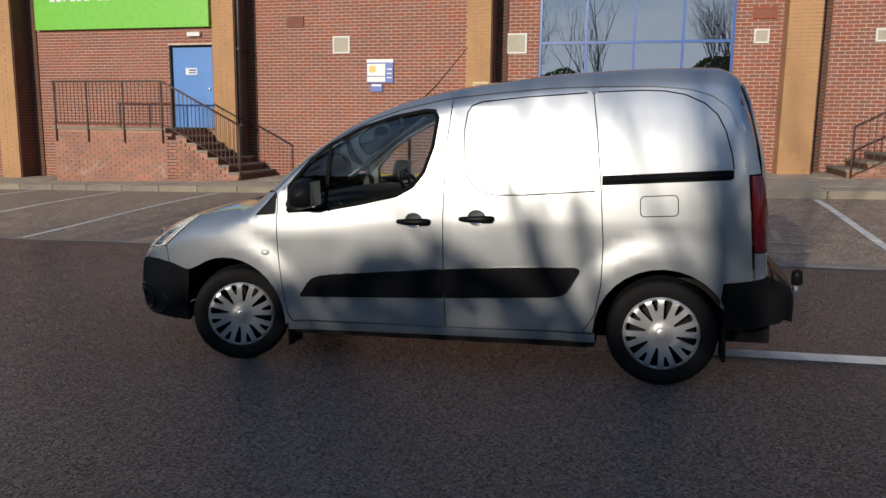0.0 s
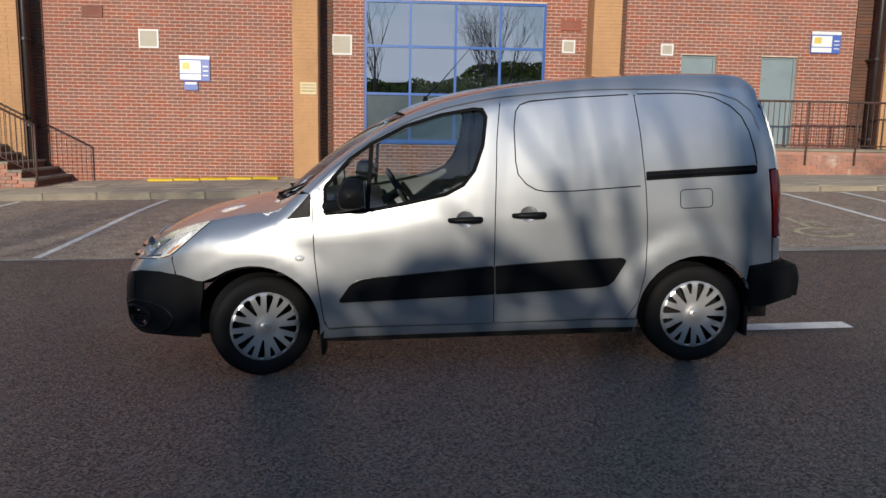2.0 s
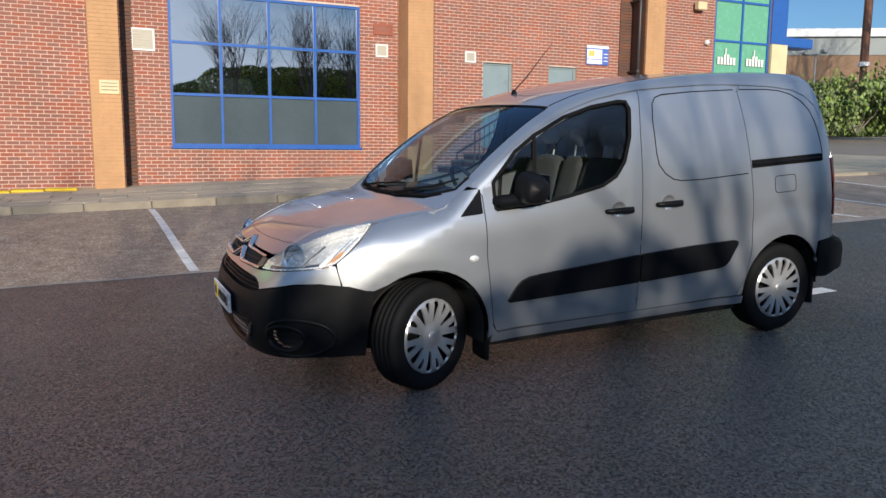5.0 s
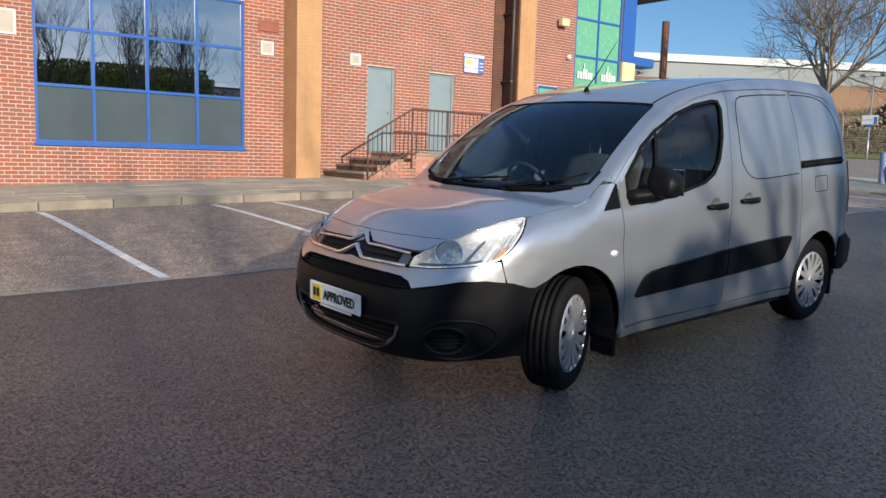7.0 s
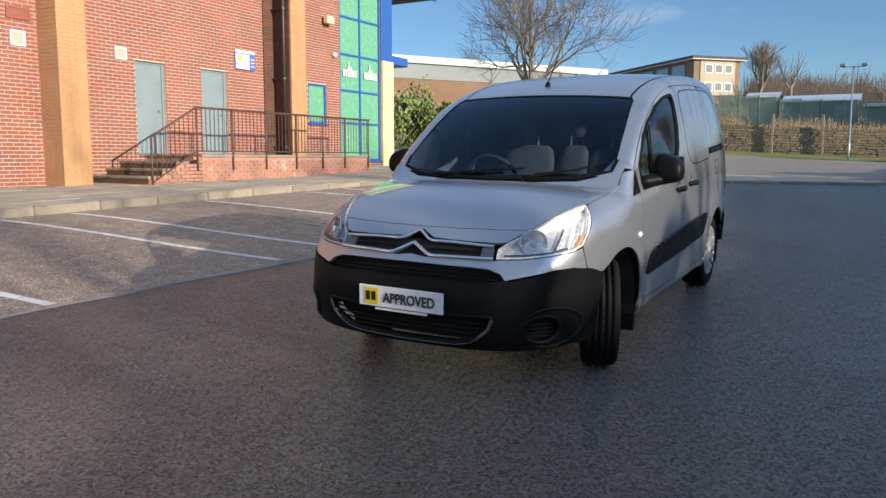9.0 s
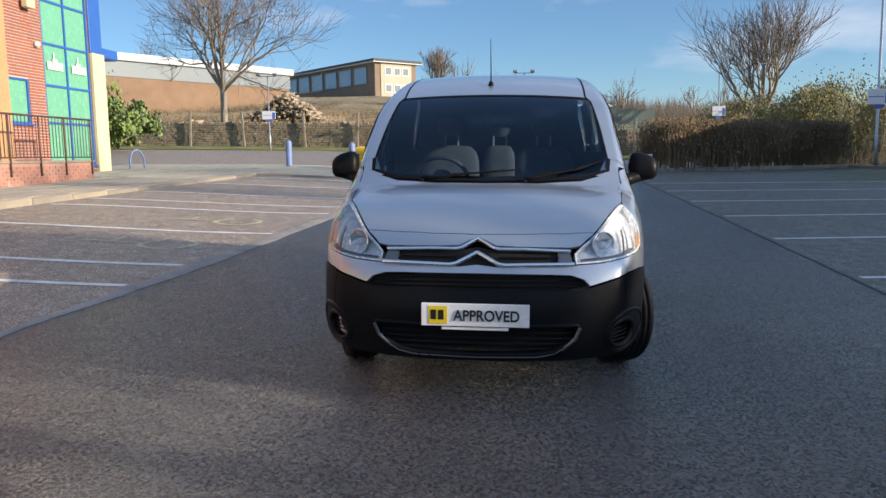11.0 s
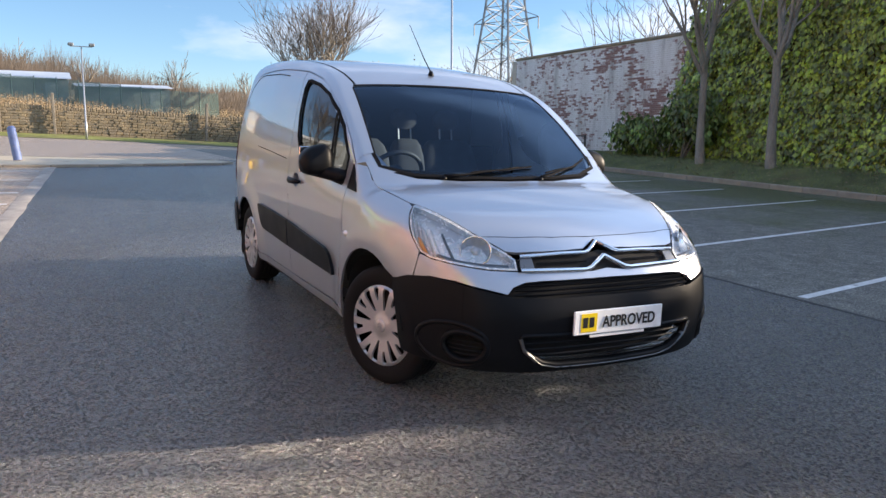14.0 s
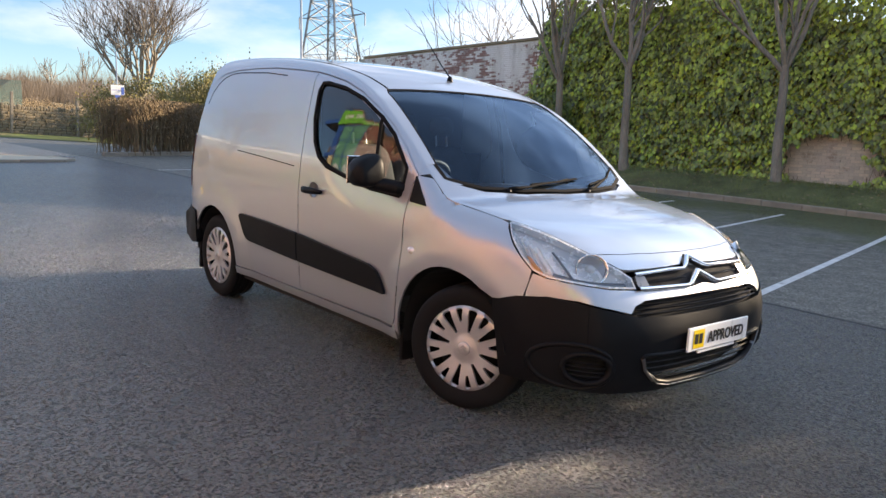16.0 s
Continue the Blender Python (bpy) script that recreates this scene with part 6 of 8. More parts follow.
NOSE_LINE = [(-1.965, -0.585), (-2.005, -0.42), (-2.028, -0.22), (-2.035, 0.0), (-2.028, 0.22), (-2.005, 0.42), (-1.965, 0.585)]
ribbon(NOSE_LINE, on_top, 0.0022, 0.0006, 1.0, False, Vector((-1.3, 0, 0.3))).made("bonnet_edge", "gap", bn, "dark shut line of the bonnet")
for y0, y1, b0 in ((0.40, -0.10, 0.22), (-0.22, -0.58, -0.28)):
    pts = []
    for k in range(9):
        y = y0 + (y1 - y0) * k / 8
        pts.append(on_top(screen_foot(y) - 0.012 + 0.075 * k / 8, y) + Vector((-0.004, 0, 0.012)))
    w = Mesh().tube(pts, [0.009, 0.009, 0.008, 0.007, 0.006, 0.006, 0.005, 0.005, 0.004], 6).made("wiper", "gap", van, "black windscreen wiper", smooth=True)
    bl = []
    for k in range(9):
        y = b0 + (y1 - 0.10 - b0) * k / 8
        bl.append(on_top(screen_foot(y) + 0.03 + 0.04 * k / 8, y) + Vector((-0.002, 0, 0.006)))
    Mesh().tube(bl, 0.006, 5).made("blade", "gap", w)
    Mesh().lathe([(0.001, 0.012), (0.014, 0.010), (0.018, -0.004)], 12, "z", tuple(on_top(screen_foot(y0) - 0.01, y0))).made("pivot", "plastic", w, smooth=True)

# number plate
px0 = nose_xy(0, 0.49)[0] - 0.018
pl = Mesh().box(px0 - 0.012, px0, -0.258, 0.258, 0.434, 0.547, 0.003)
plate = pl.made("number_plate", "plate", bb, "white dealer plate with yellow square")
Mesh().box(px0 - 0.0145, px0 - 0.0125, 0.133, 0.222, 0.447, 0.534).made("logo_square", "plateyellow", plate)
Mesh().box(px0 - 0.016, px0 - 0.0147, 0.150, 0.176, 0.468, 0.516).made("logo_mark", "ink", plate)
Mesh().box(px0 - 0.016, px0 - 0.0147, 0.186, 0.212, 0.468, 0.516).made("logo_mark", "ink", plate)
fc = bpy.data.curves.new("plate_text", "FONT")
fc.body, fc.size, fc.extrude, fc.offset, fc.align_x = "APPROVED", 0.075, 0.001, 0.0016, "CENTER"
fo = bpy.data.objects.new("plate_text", fc)
scene.collection.objects.link(fo)
dep = bpy.context.evaluated_depsgraph_get()
tm = bpy.data.meshes.new_from_object(fo.evaluated_get(dep))
bpy.data.objects.remove(fo)
wide = max(v.co.x for v in tm.vertices) - min(v.co.x for v in tm.vertices)
tm.transform(Matrix.Diagonal((0.315 / wide, 1, 1, 1)))
tm.transform(Matrix.Translation((px0 - 0.0155, -0.055, 0.464)) @ Matrix(((0, 0, -1, 0), (-1, 0, 0, 0), (0, 1, 0, 0), (0, 0, 0, 1))))
tm.materials.clear()
tm.materials.append(M["ink"])
put(tm, "lettering", plate)["label"] = "black printed word"
Mesh().box(px0 - 0.004, px0 + 0.002, -0.16, 0.16, 0.416, 0.429).made("plate_bracket", "plate", bb)

# tail
tg = [(-0.80, 0.66), (0.80, 0.66), (0.80, 1.2), (0.70, 1.60), (0.55, 1.72), (-0.55, 1.72), (-0.70, 1.60), (-0.80, 1.2)]
skin(tg, [], on_tail, 0.10, 1.0, centre=Vector((0.8, 0, 0.9))).made("tailgate", "paint", van, smooth=True)
rb = [(-0.78, 0.40), (0.78, 0.40), (0.80, 0.48), (0.79, 0.63), (-0.79, 0.63), (-0.80, 0.48)]
rbo = skin(rb, [], on_tail, 0.06, 1.0, centre=Vector((0.8, 0, 0.4)), lift=0.012, thick=0.05).made("rear_bumper", "plastic", van, "black plastic rear bumper", smooth=True)
for s in (-1, 1):
    rs = [(1.70, 0.37), (1.80, 0.36), (2.00, 0.405), (2.055, 0.46), (2.045, 0.60), (1.98, 0.652), (1.86, 0.640), (1.70, 0.618), (1.705, 0.45)]
    skin(rs, [], on_side(s), 0.05, 1.0, centre=Vector((1.5, 0, 0.4)), lift=0.012, thick=0.05).made("bumper_corner", "plastic", rbo, smooth=True)
tb = new("tow_bar")
tb.parent = van
Mesh().tube([(2.02, 0, 0.33), (2.16, 0, 0.33), (2.22, 0, 0.37), (2.235, 0, 0.44)], 0.019, 10).made("swan_neck", "galv", tb, smooth=True)
Mesh().lathe([(0.001, 0.545), (0.03, 0.535), (0.036, 0.51), (0.036, 0.45), (0.028, 0.44), (0.001, 0.44)], 16, "z", (2.237, 0, 0)).made("ball_cover", "plastic", tb, smooth=True)
Mesh().box(-1.9, 2.0, -0.55, 0.55, 0.20, 0.30).made("floor_pan", "dark", van)
Mesh().box(-0.93, 0.95, -0.80, 0.80, 0.195, 0.298).made("floor_pan", "dark", van)

# cab
Mesh().box(-1.0, 0.28, -0.78, 0.78, 0.302, 0.36).made("cab_floor", "dash", van)
bk = Mesh()
bk.sheet([[(0.30, y, z) for y in (-0.62, 0.62)] for z in (0.36, 1.66)])
bk.sheet([[(0.30, y, z) for y in (-0.83, 0.83)] for z in (0.36, 1.2)])
bk.made("bulkhead", "dash", van, "dark cab bulkhead")
hl = Mesh().sheet([[(x, y, min(top_z(x, y) - 0.03, 1.7)) for y in steps(-0.62, 0.62, 0.31)] for x in steps(-0.43, 0.30, 0.12)])
hl.made("headlining", "dash", van)
ds = Mesh()
ds.sheet([[(x, y, z + 0.015 * math.cos(y * 2.0)) for y in steps(-0.76, 0.76, 0.19)] for x, z in ((-1.20, 1.01), (-1.0, 1.04), (-0.80, 1.05), (-0.66, 1.02), (-0.62, 0.90), (-0.66, 0.60), (-0.75, 0.40))])
ds.made("dashboard", "dash", van, "dark grey dashboard", smooth=True)
cw = Vector((-0.50, 0.36, 1.02))
tq = Vector((-0.85, 0, -0.50)).normalized().to_track_quat("Z", "Y").to_matrix()
sw = Mesh().tube([cw + tq @ Vector((0.185 * math.cos(a), 0.185 * math.sin(a), 0)) for a in [2 * math.pi * k / 28 for k in range(29)]], 0.015, 8, False).made("steering_wheel", "dash", van, "dark steering wheel", smooth=True)
for a in (0.0, math.pi, -math.pi / 2):
    Mesh().tube([cw, cw + tq @ Vector((0.18 * math.cos(a), 0.18 * math.sin(a), 0))], [0.03, 0.014], 6).made("spoke", "dash", sw)
Mesh().lathe([(0.001, 0.02), (0.06, 0.012), (0.07, -0.03)], 18, "z").made("boss", "dash", sw, smooth=True).matrix_basis = Matrix.Translation(cw) @ tq.to_4x4()
Mesh().tube([cw, (-0.85, 0.36, 0.82)], 0.035, 8).made("steering_column", "dash", sw)
for y, w in ((0.36, 0.25), (-0.36, 0.25), (-0.02, 0.14)):
    st = Mesh().box(-0.34, 0.14, y - w, y + w, 0.60, 0.76, 0.05).made("seat_cushion", "seat", van, "dark cloth seat", smooth=True)
    # padded back: broad at the hips, narrowing to rounded shoulders
    back_m = Matrix.Translation((0.10, y, 0.70)) @ Matrix.Rotation(radians(12), 4, "Y")
    loops = []
    for z, k, d in ((0.0, 0.92, 0.06), (0.05, 1.0, 0.085), (0.25, 1.0, 0.08), (0.42, 0.92, 0.07), (0.50, 0.80, 0.062), (0.545, 0.62, 0.045), (0.555, 0.30, 0.015)):
        loops.append([back_m @ Vector((d * math.copysign(abs(math.cos(q)) ** 0.5, math.cos(q)), w * k * math.copysign(abs(math.sin(q)) ** 0.6, math.sin(q)), z)) for q in [2 * math.pi * j / 24 for j in range(25)]])
    Mesh().sheet([[tuple(v) for v in row] for row in loops]).made("seat_back", "seat", st, smooth=True)
    hr = Mesh().box(-0.045, 0.045, -0.115, 0.115, 0, 0.15, 0.045, Matrix.Translation((0.235, y, 1.315)))
    hr.made("headrest", "seat", st, smooth=True)
    for q in (-0.05, 0.05):
        Mesh().tube([(0.215, y + q, 1.20), (0.235, y + q, 1.33)], 0.007, 6).made("headrest_post", "galv", st)
Mesh().box(-0.44, 0.14, -0.5, 0.5, 0.36, 0.598).made("seat_base", "dark", van)

# true proportions of the whole body shell
STRETCH = [(-2.6, -2.63), (-2.30, -2.325), (-2.14, -2.163), (-1.75, -1.69), (-1.36, -1.292), (1.353, 1.353), (2.3, 2.27)]
for shell_part in van.children_recursive:
    if shell_part.type == "MESH":
        own = shell_part.matrix_basis
        back = own.inverted()
        for vert in shell_part.data.vertices:
            p = own @ vert.co
            vert.co = back @ Vector((lerp_table(STRETCH, p.x), p.y, p.z * 0.986))

# wheels
tyre = Mesh()
prof = [(0.205, -0.085), (0.225, -0.096), (0.260, -0.102), (0.288, -0.098), (0.301, -0.088), (0.307, -0.078)]
for gcx in (-0.052, -0.018, 0.018, 0.052):
    prof += [(0.310, gcx - 0.007), (0.302, gcx - 0.005), (0.302, gcx + 0.005), (0.310, gcx + 0.007)]
prof += [(0.307, 0.078), (0.301, 0.088), (0.288, 0.098), (0.260, 0.102), (0.225, 0.096), (0.205, 0.085)]
tyre.lathe(prof, 64)
tyre_me = tyre.data("tyre", "rubber", True)
barrel_me = Mesh().lathe([(0.205, -0.085), (0.19, -0.06), (0.185, 0.02), (0.10, 0.03), (0.001, 0.03)], 40).data("rim_barrel", "dark", True)
slots = []
for k in range(8):
    a = 2 * math.pi * k / 8 + 0.2
    for da, r0, r1, w0, w1 in ((0.0, 0.085, 0.203, 0.006, 0.024), (math.pi / 8, 0.135, 0.203, 0.006, 0.018)):
        c, s_ = math.cos(a + da), math.sin(a + da)
        q = [(r0, -w0), (r1 - 0.012, -w1), (r1, -w1 * 0.6), (r1, w1 * 0.6), (r1 - 0.012, w1), (r0, w0)]
        slots.append([(c * r - s_ * w, s_ * r + c * w) for r, w in q])
circle = [(0.222 * math.cos(2 * math.pi * k / 56), 0.222 * math.sin(2 * math.pi * k / 56)) for k in range(56)]


def dish(u, v):
    r = math.hypot(u, v)
    o = lerp_table([(0.0, 0.012), (0.045, 0.014), (0.06, 0.004), (0.10, 0.010), (0.17, 0.018), (0.205, 0.014), (0.222, -0.006)], r)
    return Vector((u, 0.085 + o, v))


trim_me = skin(circle, slots, dish, 0.02, thick=0.012, centre=Vector((0, 0, 0)), edge=0.02, formed=False).data("wheel_trim", "trimsilver", True)
cap = Mesh().lathe([(0.001, 0.104), (0.03, 0.104), (0.034, 0.100), (0.036, 0.092)], 24)
cap_me = cap.data("hub_cap", "trimsilver", True)
cv = Mesh()
for dz in (-0.004, 0.010):
    for sg in (-1, 1):
        cv.box(-0.002, 0.018, 0.1045, 0.1065, -0.0035, 0.0035, 0, Matrix.Translation((0, 0, dz + 0.006)) @ Matrix.Rotation(radians(90 - sg * 90) , 4, "Z") @ Matrix.Rotation(radians(38), 4, "Y") if sg > 0 else Matrix.Translation((0, 0, dz + 0.006)) @ Matrix.Rotation(radians(180 - 38), 4, "Y"))
badge_me = cv.data("badge", "galv")
for wx, s, steer in ((-1.364, -1, 22), (-1.364, 1, 22), (1.364, -1, 0), (1.364, 1, 0)):
    w = put(tyre_me, "wheel", van, Matrix.Translation((wx, s * 0.662, 0.310)) @ Matrix.Rotation(radians(steer), 4, "Z") @ Matrix.Translation((0, s * 0.10, 0)) @ Matrix.Rotation(radians(0 if s > 0 else 180), 4, "Z"))
    w["label"] = "black tyre with silver multi-slot trim"
    for me, nm in ((barrel_me, "rim"), (trim_me, "wheel_trim"), (cap_me, "hub_cap"), (badge_me, "badge")):
        put(me, nm, w)


# ---- kerbs, verge and island ----
def kerb_run(label, pts, group, sink=lambda x: 0.0, step=0.92):
    """Kerb stones set end to end along a line, each one a piece."""
    k = thing("kerb", label, "kerb", group, "structure")
    for (ax, ay), (bx, by) in zip(pts, pts[1:]):
        L = math.hypot(bx - ax, by - ay)
        n = max(1, int(L / step))
        for i in range(n):
            t = (i + 0.5) / n
            x, y = ax + (bx - ax) * t, ay + (by - ay) * t
            z = ground_z(x, y) - sink(x)
            dx, dy = (bx - ax) / L, (by - ay) / L
            e = 0.3
            gr = (ground_z(x + dx * e, y + dy * e) - ground_z(x - dx * e, y - dy * e)) / (2 * e)
            m = Matrix.Translation((x, y, z)) @ Matrix.Rotation(math.atan2(by - ay, bx - ax), 4, "Z") @ Matrix.Rotation(-math.atan(gr), 4, "Y")
            put(kerb_me(L / n), "kerb_stone", k, m @ Matrix.Translation((0, 0, rnd.uniform(-0.004, 0.004))))
    return k


kerb_cache = {}


def kerb_me(length):
    key = round(length, 2)
    if key not in kerb_cache:
        kerb_cache[key] = Mesh().box(-length / 2 + 0.004, length / 2 - 0.004, -0.0625, 0.0625, -0.15, 0.13, 0.016).data("kerb_stone", "kerb")
    return kerb_cache[key]


kerb_run("worn concrete kerb along the building pavement", [(x, kerb_y(x)) for x in (-18, -12, -6, 0, 5, 8, 11, 14.5)], "kerbs", sink=lambda x: 0.07 * sm((x - 5) / 5))
kerb_run("worn concrete kerb along the grass verge", [(-14, -13.4), (21.9, -13.4)], "kerbs")
kerb_run("concrete kerb round the bay end island", [(14.5, 7.12), (15.2, 2.3), (16.6, -1.9), (17.2, -2.3), (18.1, -2.1), (18.9, 2.0), (20.2, 5.4), (20.9, 9.5), (21.2, 14.0)], "kerbs", sink=lambda x: 0.07)
isl = Mesh()
ring = [(14.58, 7.15), (15.27, 2.3), (16.66, -1.85), (17.25, -2.22), (18.03, -2.03), (18.83, 2.0), (20.13, 5.4), (20.83, 9.5), (21.1, 14.0), (16.62, 14.0), (16.62, 7.2)]
cx, cy = 17.8, 5.0
rings = [[(cx + (x - cx) * k, cy + (y - cy) * k) for x, y in dense(ring, 0.8)] for k in (1.0, 0.75, 0.5, 0.25, 0.02)]
isl.sheet([[(x, y, ground_z(x, y) + 0.052) for x, y in r + r[:1]] for r in rings])
tagged(isl.made("island", "concrete", smooth=True, flip=True), "pale concrete island at the end of the bays", "pavement", kind="structure")


def verge_z(x, y):
    return ground_z(x, y) + 0.10 + 0.36 * sm((-13.45 - y) / 1.4)


vg = Mesh().sheet([[(x, y, verge_z(x, y) + 0.03 * noise.noise((x * 1.3, y * 1.3, 0))) for y in steps(-18.4, -13.46, 0.3)] for x in steps(-24, 25, 0.5)])
tagged(vg.made("verge", "grass", smooth=True, flip=True), "mossy grass verge below the ivy wall", "verge", kind="structure")
bl = Mesh()
for _ in range(16000):
    x, y = rnd.uniform(-3, 18), rnd.uniform(-16.3, -13.48)
    z = verge_z(x, y)
    h, a = rnd.uniform(0.03, 0.10), rnd.uniform(0, 6.28)
    dx, dy = 0.006 * math.cos(a), 0.006 * math.sin(a)
    lx, ly = rnd.uniform(-0.04, 0.04), rnd.uniform(-0.04, 0.04)
    bl.face((x - dx, y - dy, z), (x + dx, y + dy, z), (x + lx, y + ly, z + h))
tagged(bl.made("grass", "blade"), "short rough grass on the verge", "grass", kind="stuff")
lv = Mesh()
for _ in range(900):
    x, y = rnd.uniform(-2, 17), rnd.uniform(-16.2, -13.5)
    z = verge_z(x, y) + 0.03
    a, r = rnd.uniform(0, 6.28), rnd.uniform(0.02, 0.05)
    lv.face(*[(x + r * math.cos(a + k * 1.57), y + 0.6 * r * math.sin(a + k * 1.57), z + rnd.uniform(0, 0.03)) for k in range(4)])
tagged(lv.made("leaf_litter", "scrub"), "scattered brown leaf litter on the verge", "leaf litter", kind="stuff")


# ---- trees without leaves ----
def grow(m, tw, p, d, r, length, level, rg, spread, up, minr, curl=0.22, forks=3):
    """One limb as a bent taper, then its children."""
    n = 5 if level < 2 else 4
    pts, rad = [p.copy()], [r]
    q, dd = p.copy(), d.copy()
    for k in range(n):
        dd = (dd + Vector((rg.uniform(-curl, curl), rg.uniform(-curl, curl), rg.uniform(-curl, curl) + up))).normalized()
        q = q + dd * length / n
        pts.append(q.copy())
        rad.append(max(minr, r * (1 - 0.45 * (k + 1) / n)))
    (m if r > 0.02 else tw).tube(pts, rad, 7 if r > 0.05 else (5 if r > 0.02 else 3), False)
    if r < minr * 1.4 or level > 6:
        return
    kids = forks if level else forks + 2
    for k in range(kids):
        t = rg.uniform(0.35, 1.0) if k else 1.0
        i = min(n, max(1, int(round(t * n))))
        a = rg.uniform(0, 2 * math.pi)
        side = dd.orthogonal().normalized()
        side = Matrix.Rotation(a, 3, dd) @ side
        ang = spread * rg.uniform(0.6, 1.25) if k else spread * 0.35
        nd = (dd * math.cos(ang) + side * math.sin(ang)).normalized()
        grow(m, tw, pts[i], nd, rad[i] * rg.uniform(0.55, 0.75), length * rg.uniform(0.62, 0.85), level + 1, rg, spread, up, minr, curl, forks)


def bare_tree(x, y, z, height, trunk_r, seed, label, spread=0.55, up=0.10, trunk_part=0.28, minr=0.006, forks=3, group="bare trees", lean=(0, 0), leader=False):
    rg = random.Random(seed)
    t = thing("bare_tree", label, "tree", group, at=Matrix.Translation((x, y, z)))
    m, tw = Mesh(), Mesh()
    top = Vector((lean[0], lean[1], height * trunk_part))
    m.tube([(0, 0, -0.15), (0, 0, 0.0), tuple(top * 0.3 + Vector((0.02, 0.01, 0))), tuple(top * 0.7), tuple(top)], [trunk_r * 1.6, trunk_r * 1.25, trunk_r, trunk_r * 0.9, trunk_r * 0.85], 9, False)
    d0 = Vector((lean[0] * 0.3, lean[1] * 0.3, 1)).normalized()
    for k in range(forks + 2):
        a = 2 * math.pi * k / (forks + 2) + rg.uniform(-0.4, 0.4)
        ang = 0.12 if k == 0 else spread * rg.uniform(0.7, 1.1)
        if k == 0 and leader:
            grow(m, tw, top * 0.97, d0, trunk_r * 0.78, height * 0.36, 1, rg, spread, 0.05, minr, 0.05, forks)
            continue
        d = (d0 * math.cos(ang) + Vector((math.cos(a), math.sin(a), 0)) * math.sin(ang)).normalized()
        grow(m, tw, top * rg.uniform(0.88, 1.0), d, trunk_r * rg.uniform(0.45, 0.68), height * rg.uniform(0.24, 0.32), 1, rg, spread, up, minr, forks=forks)
    m.made("trunk", "bark", t, smooth=True)
    tw.made("crown", "twig", t, "leafless twigs")
    return t


for i, (x, y, h, r) in enumerate(((4.95, -15.0, 8.2, 0.115), (9.24, -14.7, 8.4, 0.12), (11.6, -14.55, 8.0, 0.115), (-1.85, -14.9, 8.2, 0.12), (-6.2, -14.8, 8.1, 0.115), (-10.6, -14.7, 8.1, 0.115))):
    bare_tree(x, y, verge_z(x, y), h, r, 11 + i, "young leafless street tree on the grass verge", 0.50, 0.12, 0.34, 0.0065, 3 if i == 3 else 4, "verge trees", leader=(i == 3))

# ---- ivy wall and flaking white wall ----
IVY_Y = -16.5
wl_ = thing("ivy_wall", "tall brick wall buried in glossy green ivy", "wall", kind="structure")
Mesh().box(-30, 5.0, IVY_Y - 0.35, IVY_Y, -1.0, 4.25).made("wall_core", "oldmortar", wl_)
Mesh().box(5.002, 14.2, IVY_Y - 0.36, IVY_Y - 0.002, -1.0, 5.2).made("wall_core", "oldmortar", wl_)
iv = Mesh()


def ivy_depth(x, z):
    return 0.20 + 0.34 * (0.5 + 0.5 * noise.noise((x * 1.1, z * 1.1, 3.0))) + 0.20 * noise.noise((x * 3.3, z * 3.3, 7.0))


def leaf(m, p, nrm, size, droop, rg):
    """A pointed ivy leaf folded on its midrib."""
    d = Vector((rg.uniform(-0.5, 0.5), 0, -1)).normalized()
    d = (d + nrm * droop).normalized()
    s = d.cross(nrm).normalized() * size * 0.42
    n2 = s.cross(d).normalized() * size * 0.12
    a, b = p, p + d * size
    mid = p + d * size * 0.42
    i = len(m.v)
    m.v.extend([tuple(a), tuple(mid + s - n2), tuple(b), tuple(mid - s - n2)])
    m.f.extend([(i, i + 1, i + 2), (i, i + 2, i + 3)])


rg = random.Random(5)
for _ in range(50000):
    x = rg.uniform(-9.0, 14.9) if rg.random() < 0.8 else rg.uniform(2, 14.9)
    z = rg.uniform(0.25, 6.0)
    hole = ((x - 4.3) / 1.15) ** 2 + ((z - 1.0) / 0.72) ** 2 + 1.0 * noise.noise((x * 1.9, z * 1.9, 0)) + 0.7 * noise.noise((x * 5.1, z * 5.1, 4.0))
    if hole < 1.0:
        continue
    if z > 4.78 + 0.85 * sm((x - 2.2) / 2.5) - 0.2 * math.exp(-((x - 2.0) / 2.2) ** 2) + 0.25 * noise.noise((x * 0.9, 0, 0)) + 0.28 * math.exp(-((x + 3.9) / 0.8) ** 2) - 0.32 * math.exp(-((x + 1.0) / 1.2) ** 2):
        continue
    if x > 13.4 and z > 1.5 + (14.9 - x) * 3.0:
        continue
    dp = ivy_depth(x, z) * rg.uniform(0.55, 1.08)
    nrm = Vector((rg.uniform(-0.9, 0.9), 1, rg.uniform(-0.3, 1.4))).normalized()
    leaf(iv, Vector((x, IVY_Y + dp, z + ground_z(x, IVY_Y) * 0.5)), nrm, rg.uniform(0.10, 0.19), rg.uniform(0.0, 0.6), rg)
tagged(iv.made("ivy", "ivy", wl_), "glossy green ivy leaves", kind="stuff")
pb_ = Mesh()
for k in range(30):
    x = 2.6 - (0.115 if k % 2 else 0.0)
    while x < 6.0:
        pb_.box(x, x + 0.218, IVY_Y - 0.03, IVY_Y + 0.022 + rg.uniform(-0.008, 0.006), -0.3 + k * 0.078, -0.3 + k * 0.078 + 0.066)
        x += 0.23
tagged(pb_.made("brickwork", "tanwall", wl_), "stained tan bricks where the ivy is bare", kind="stuff")
iv2 = Mesh()
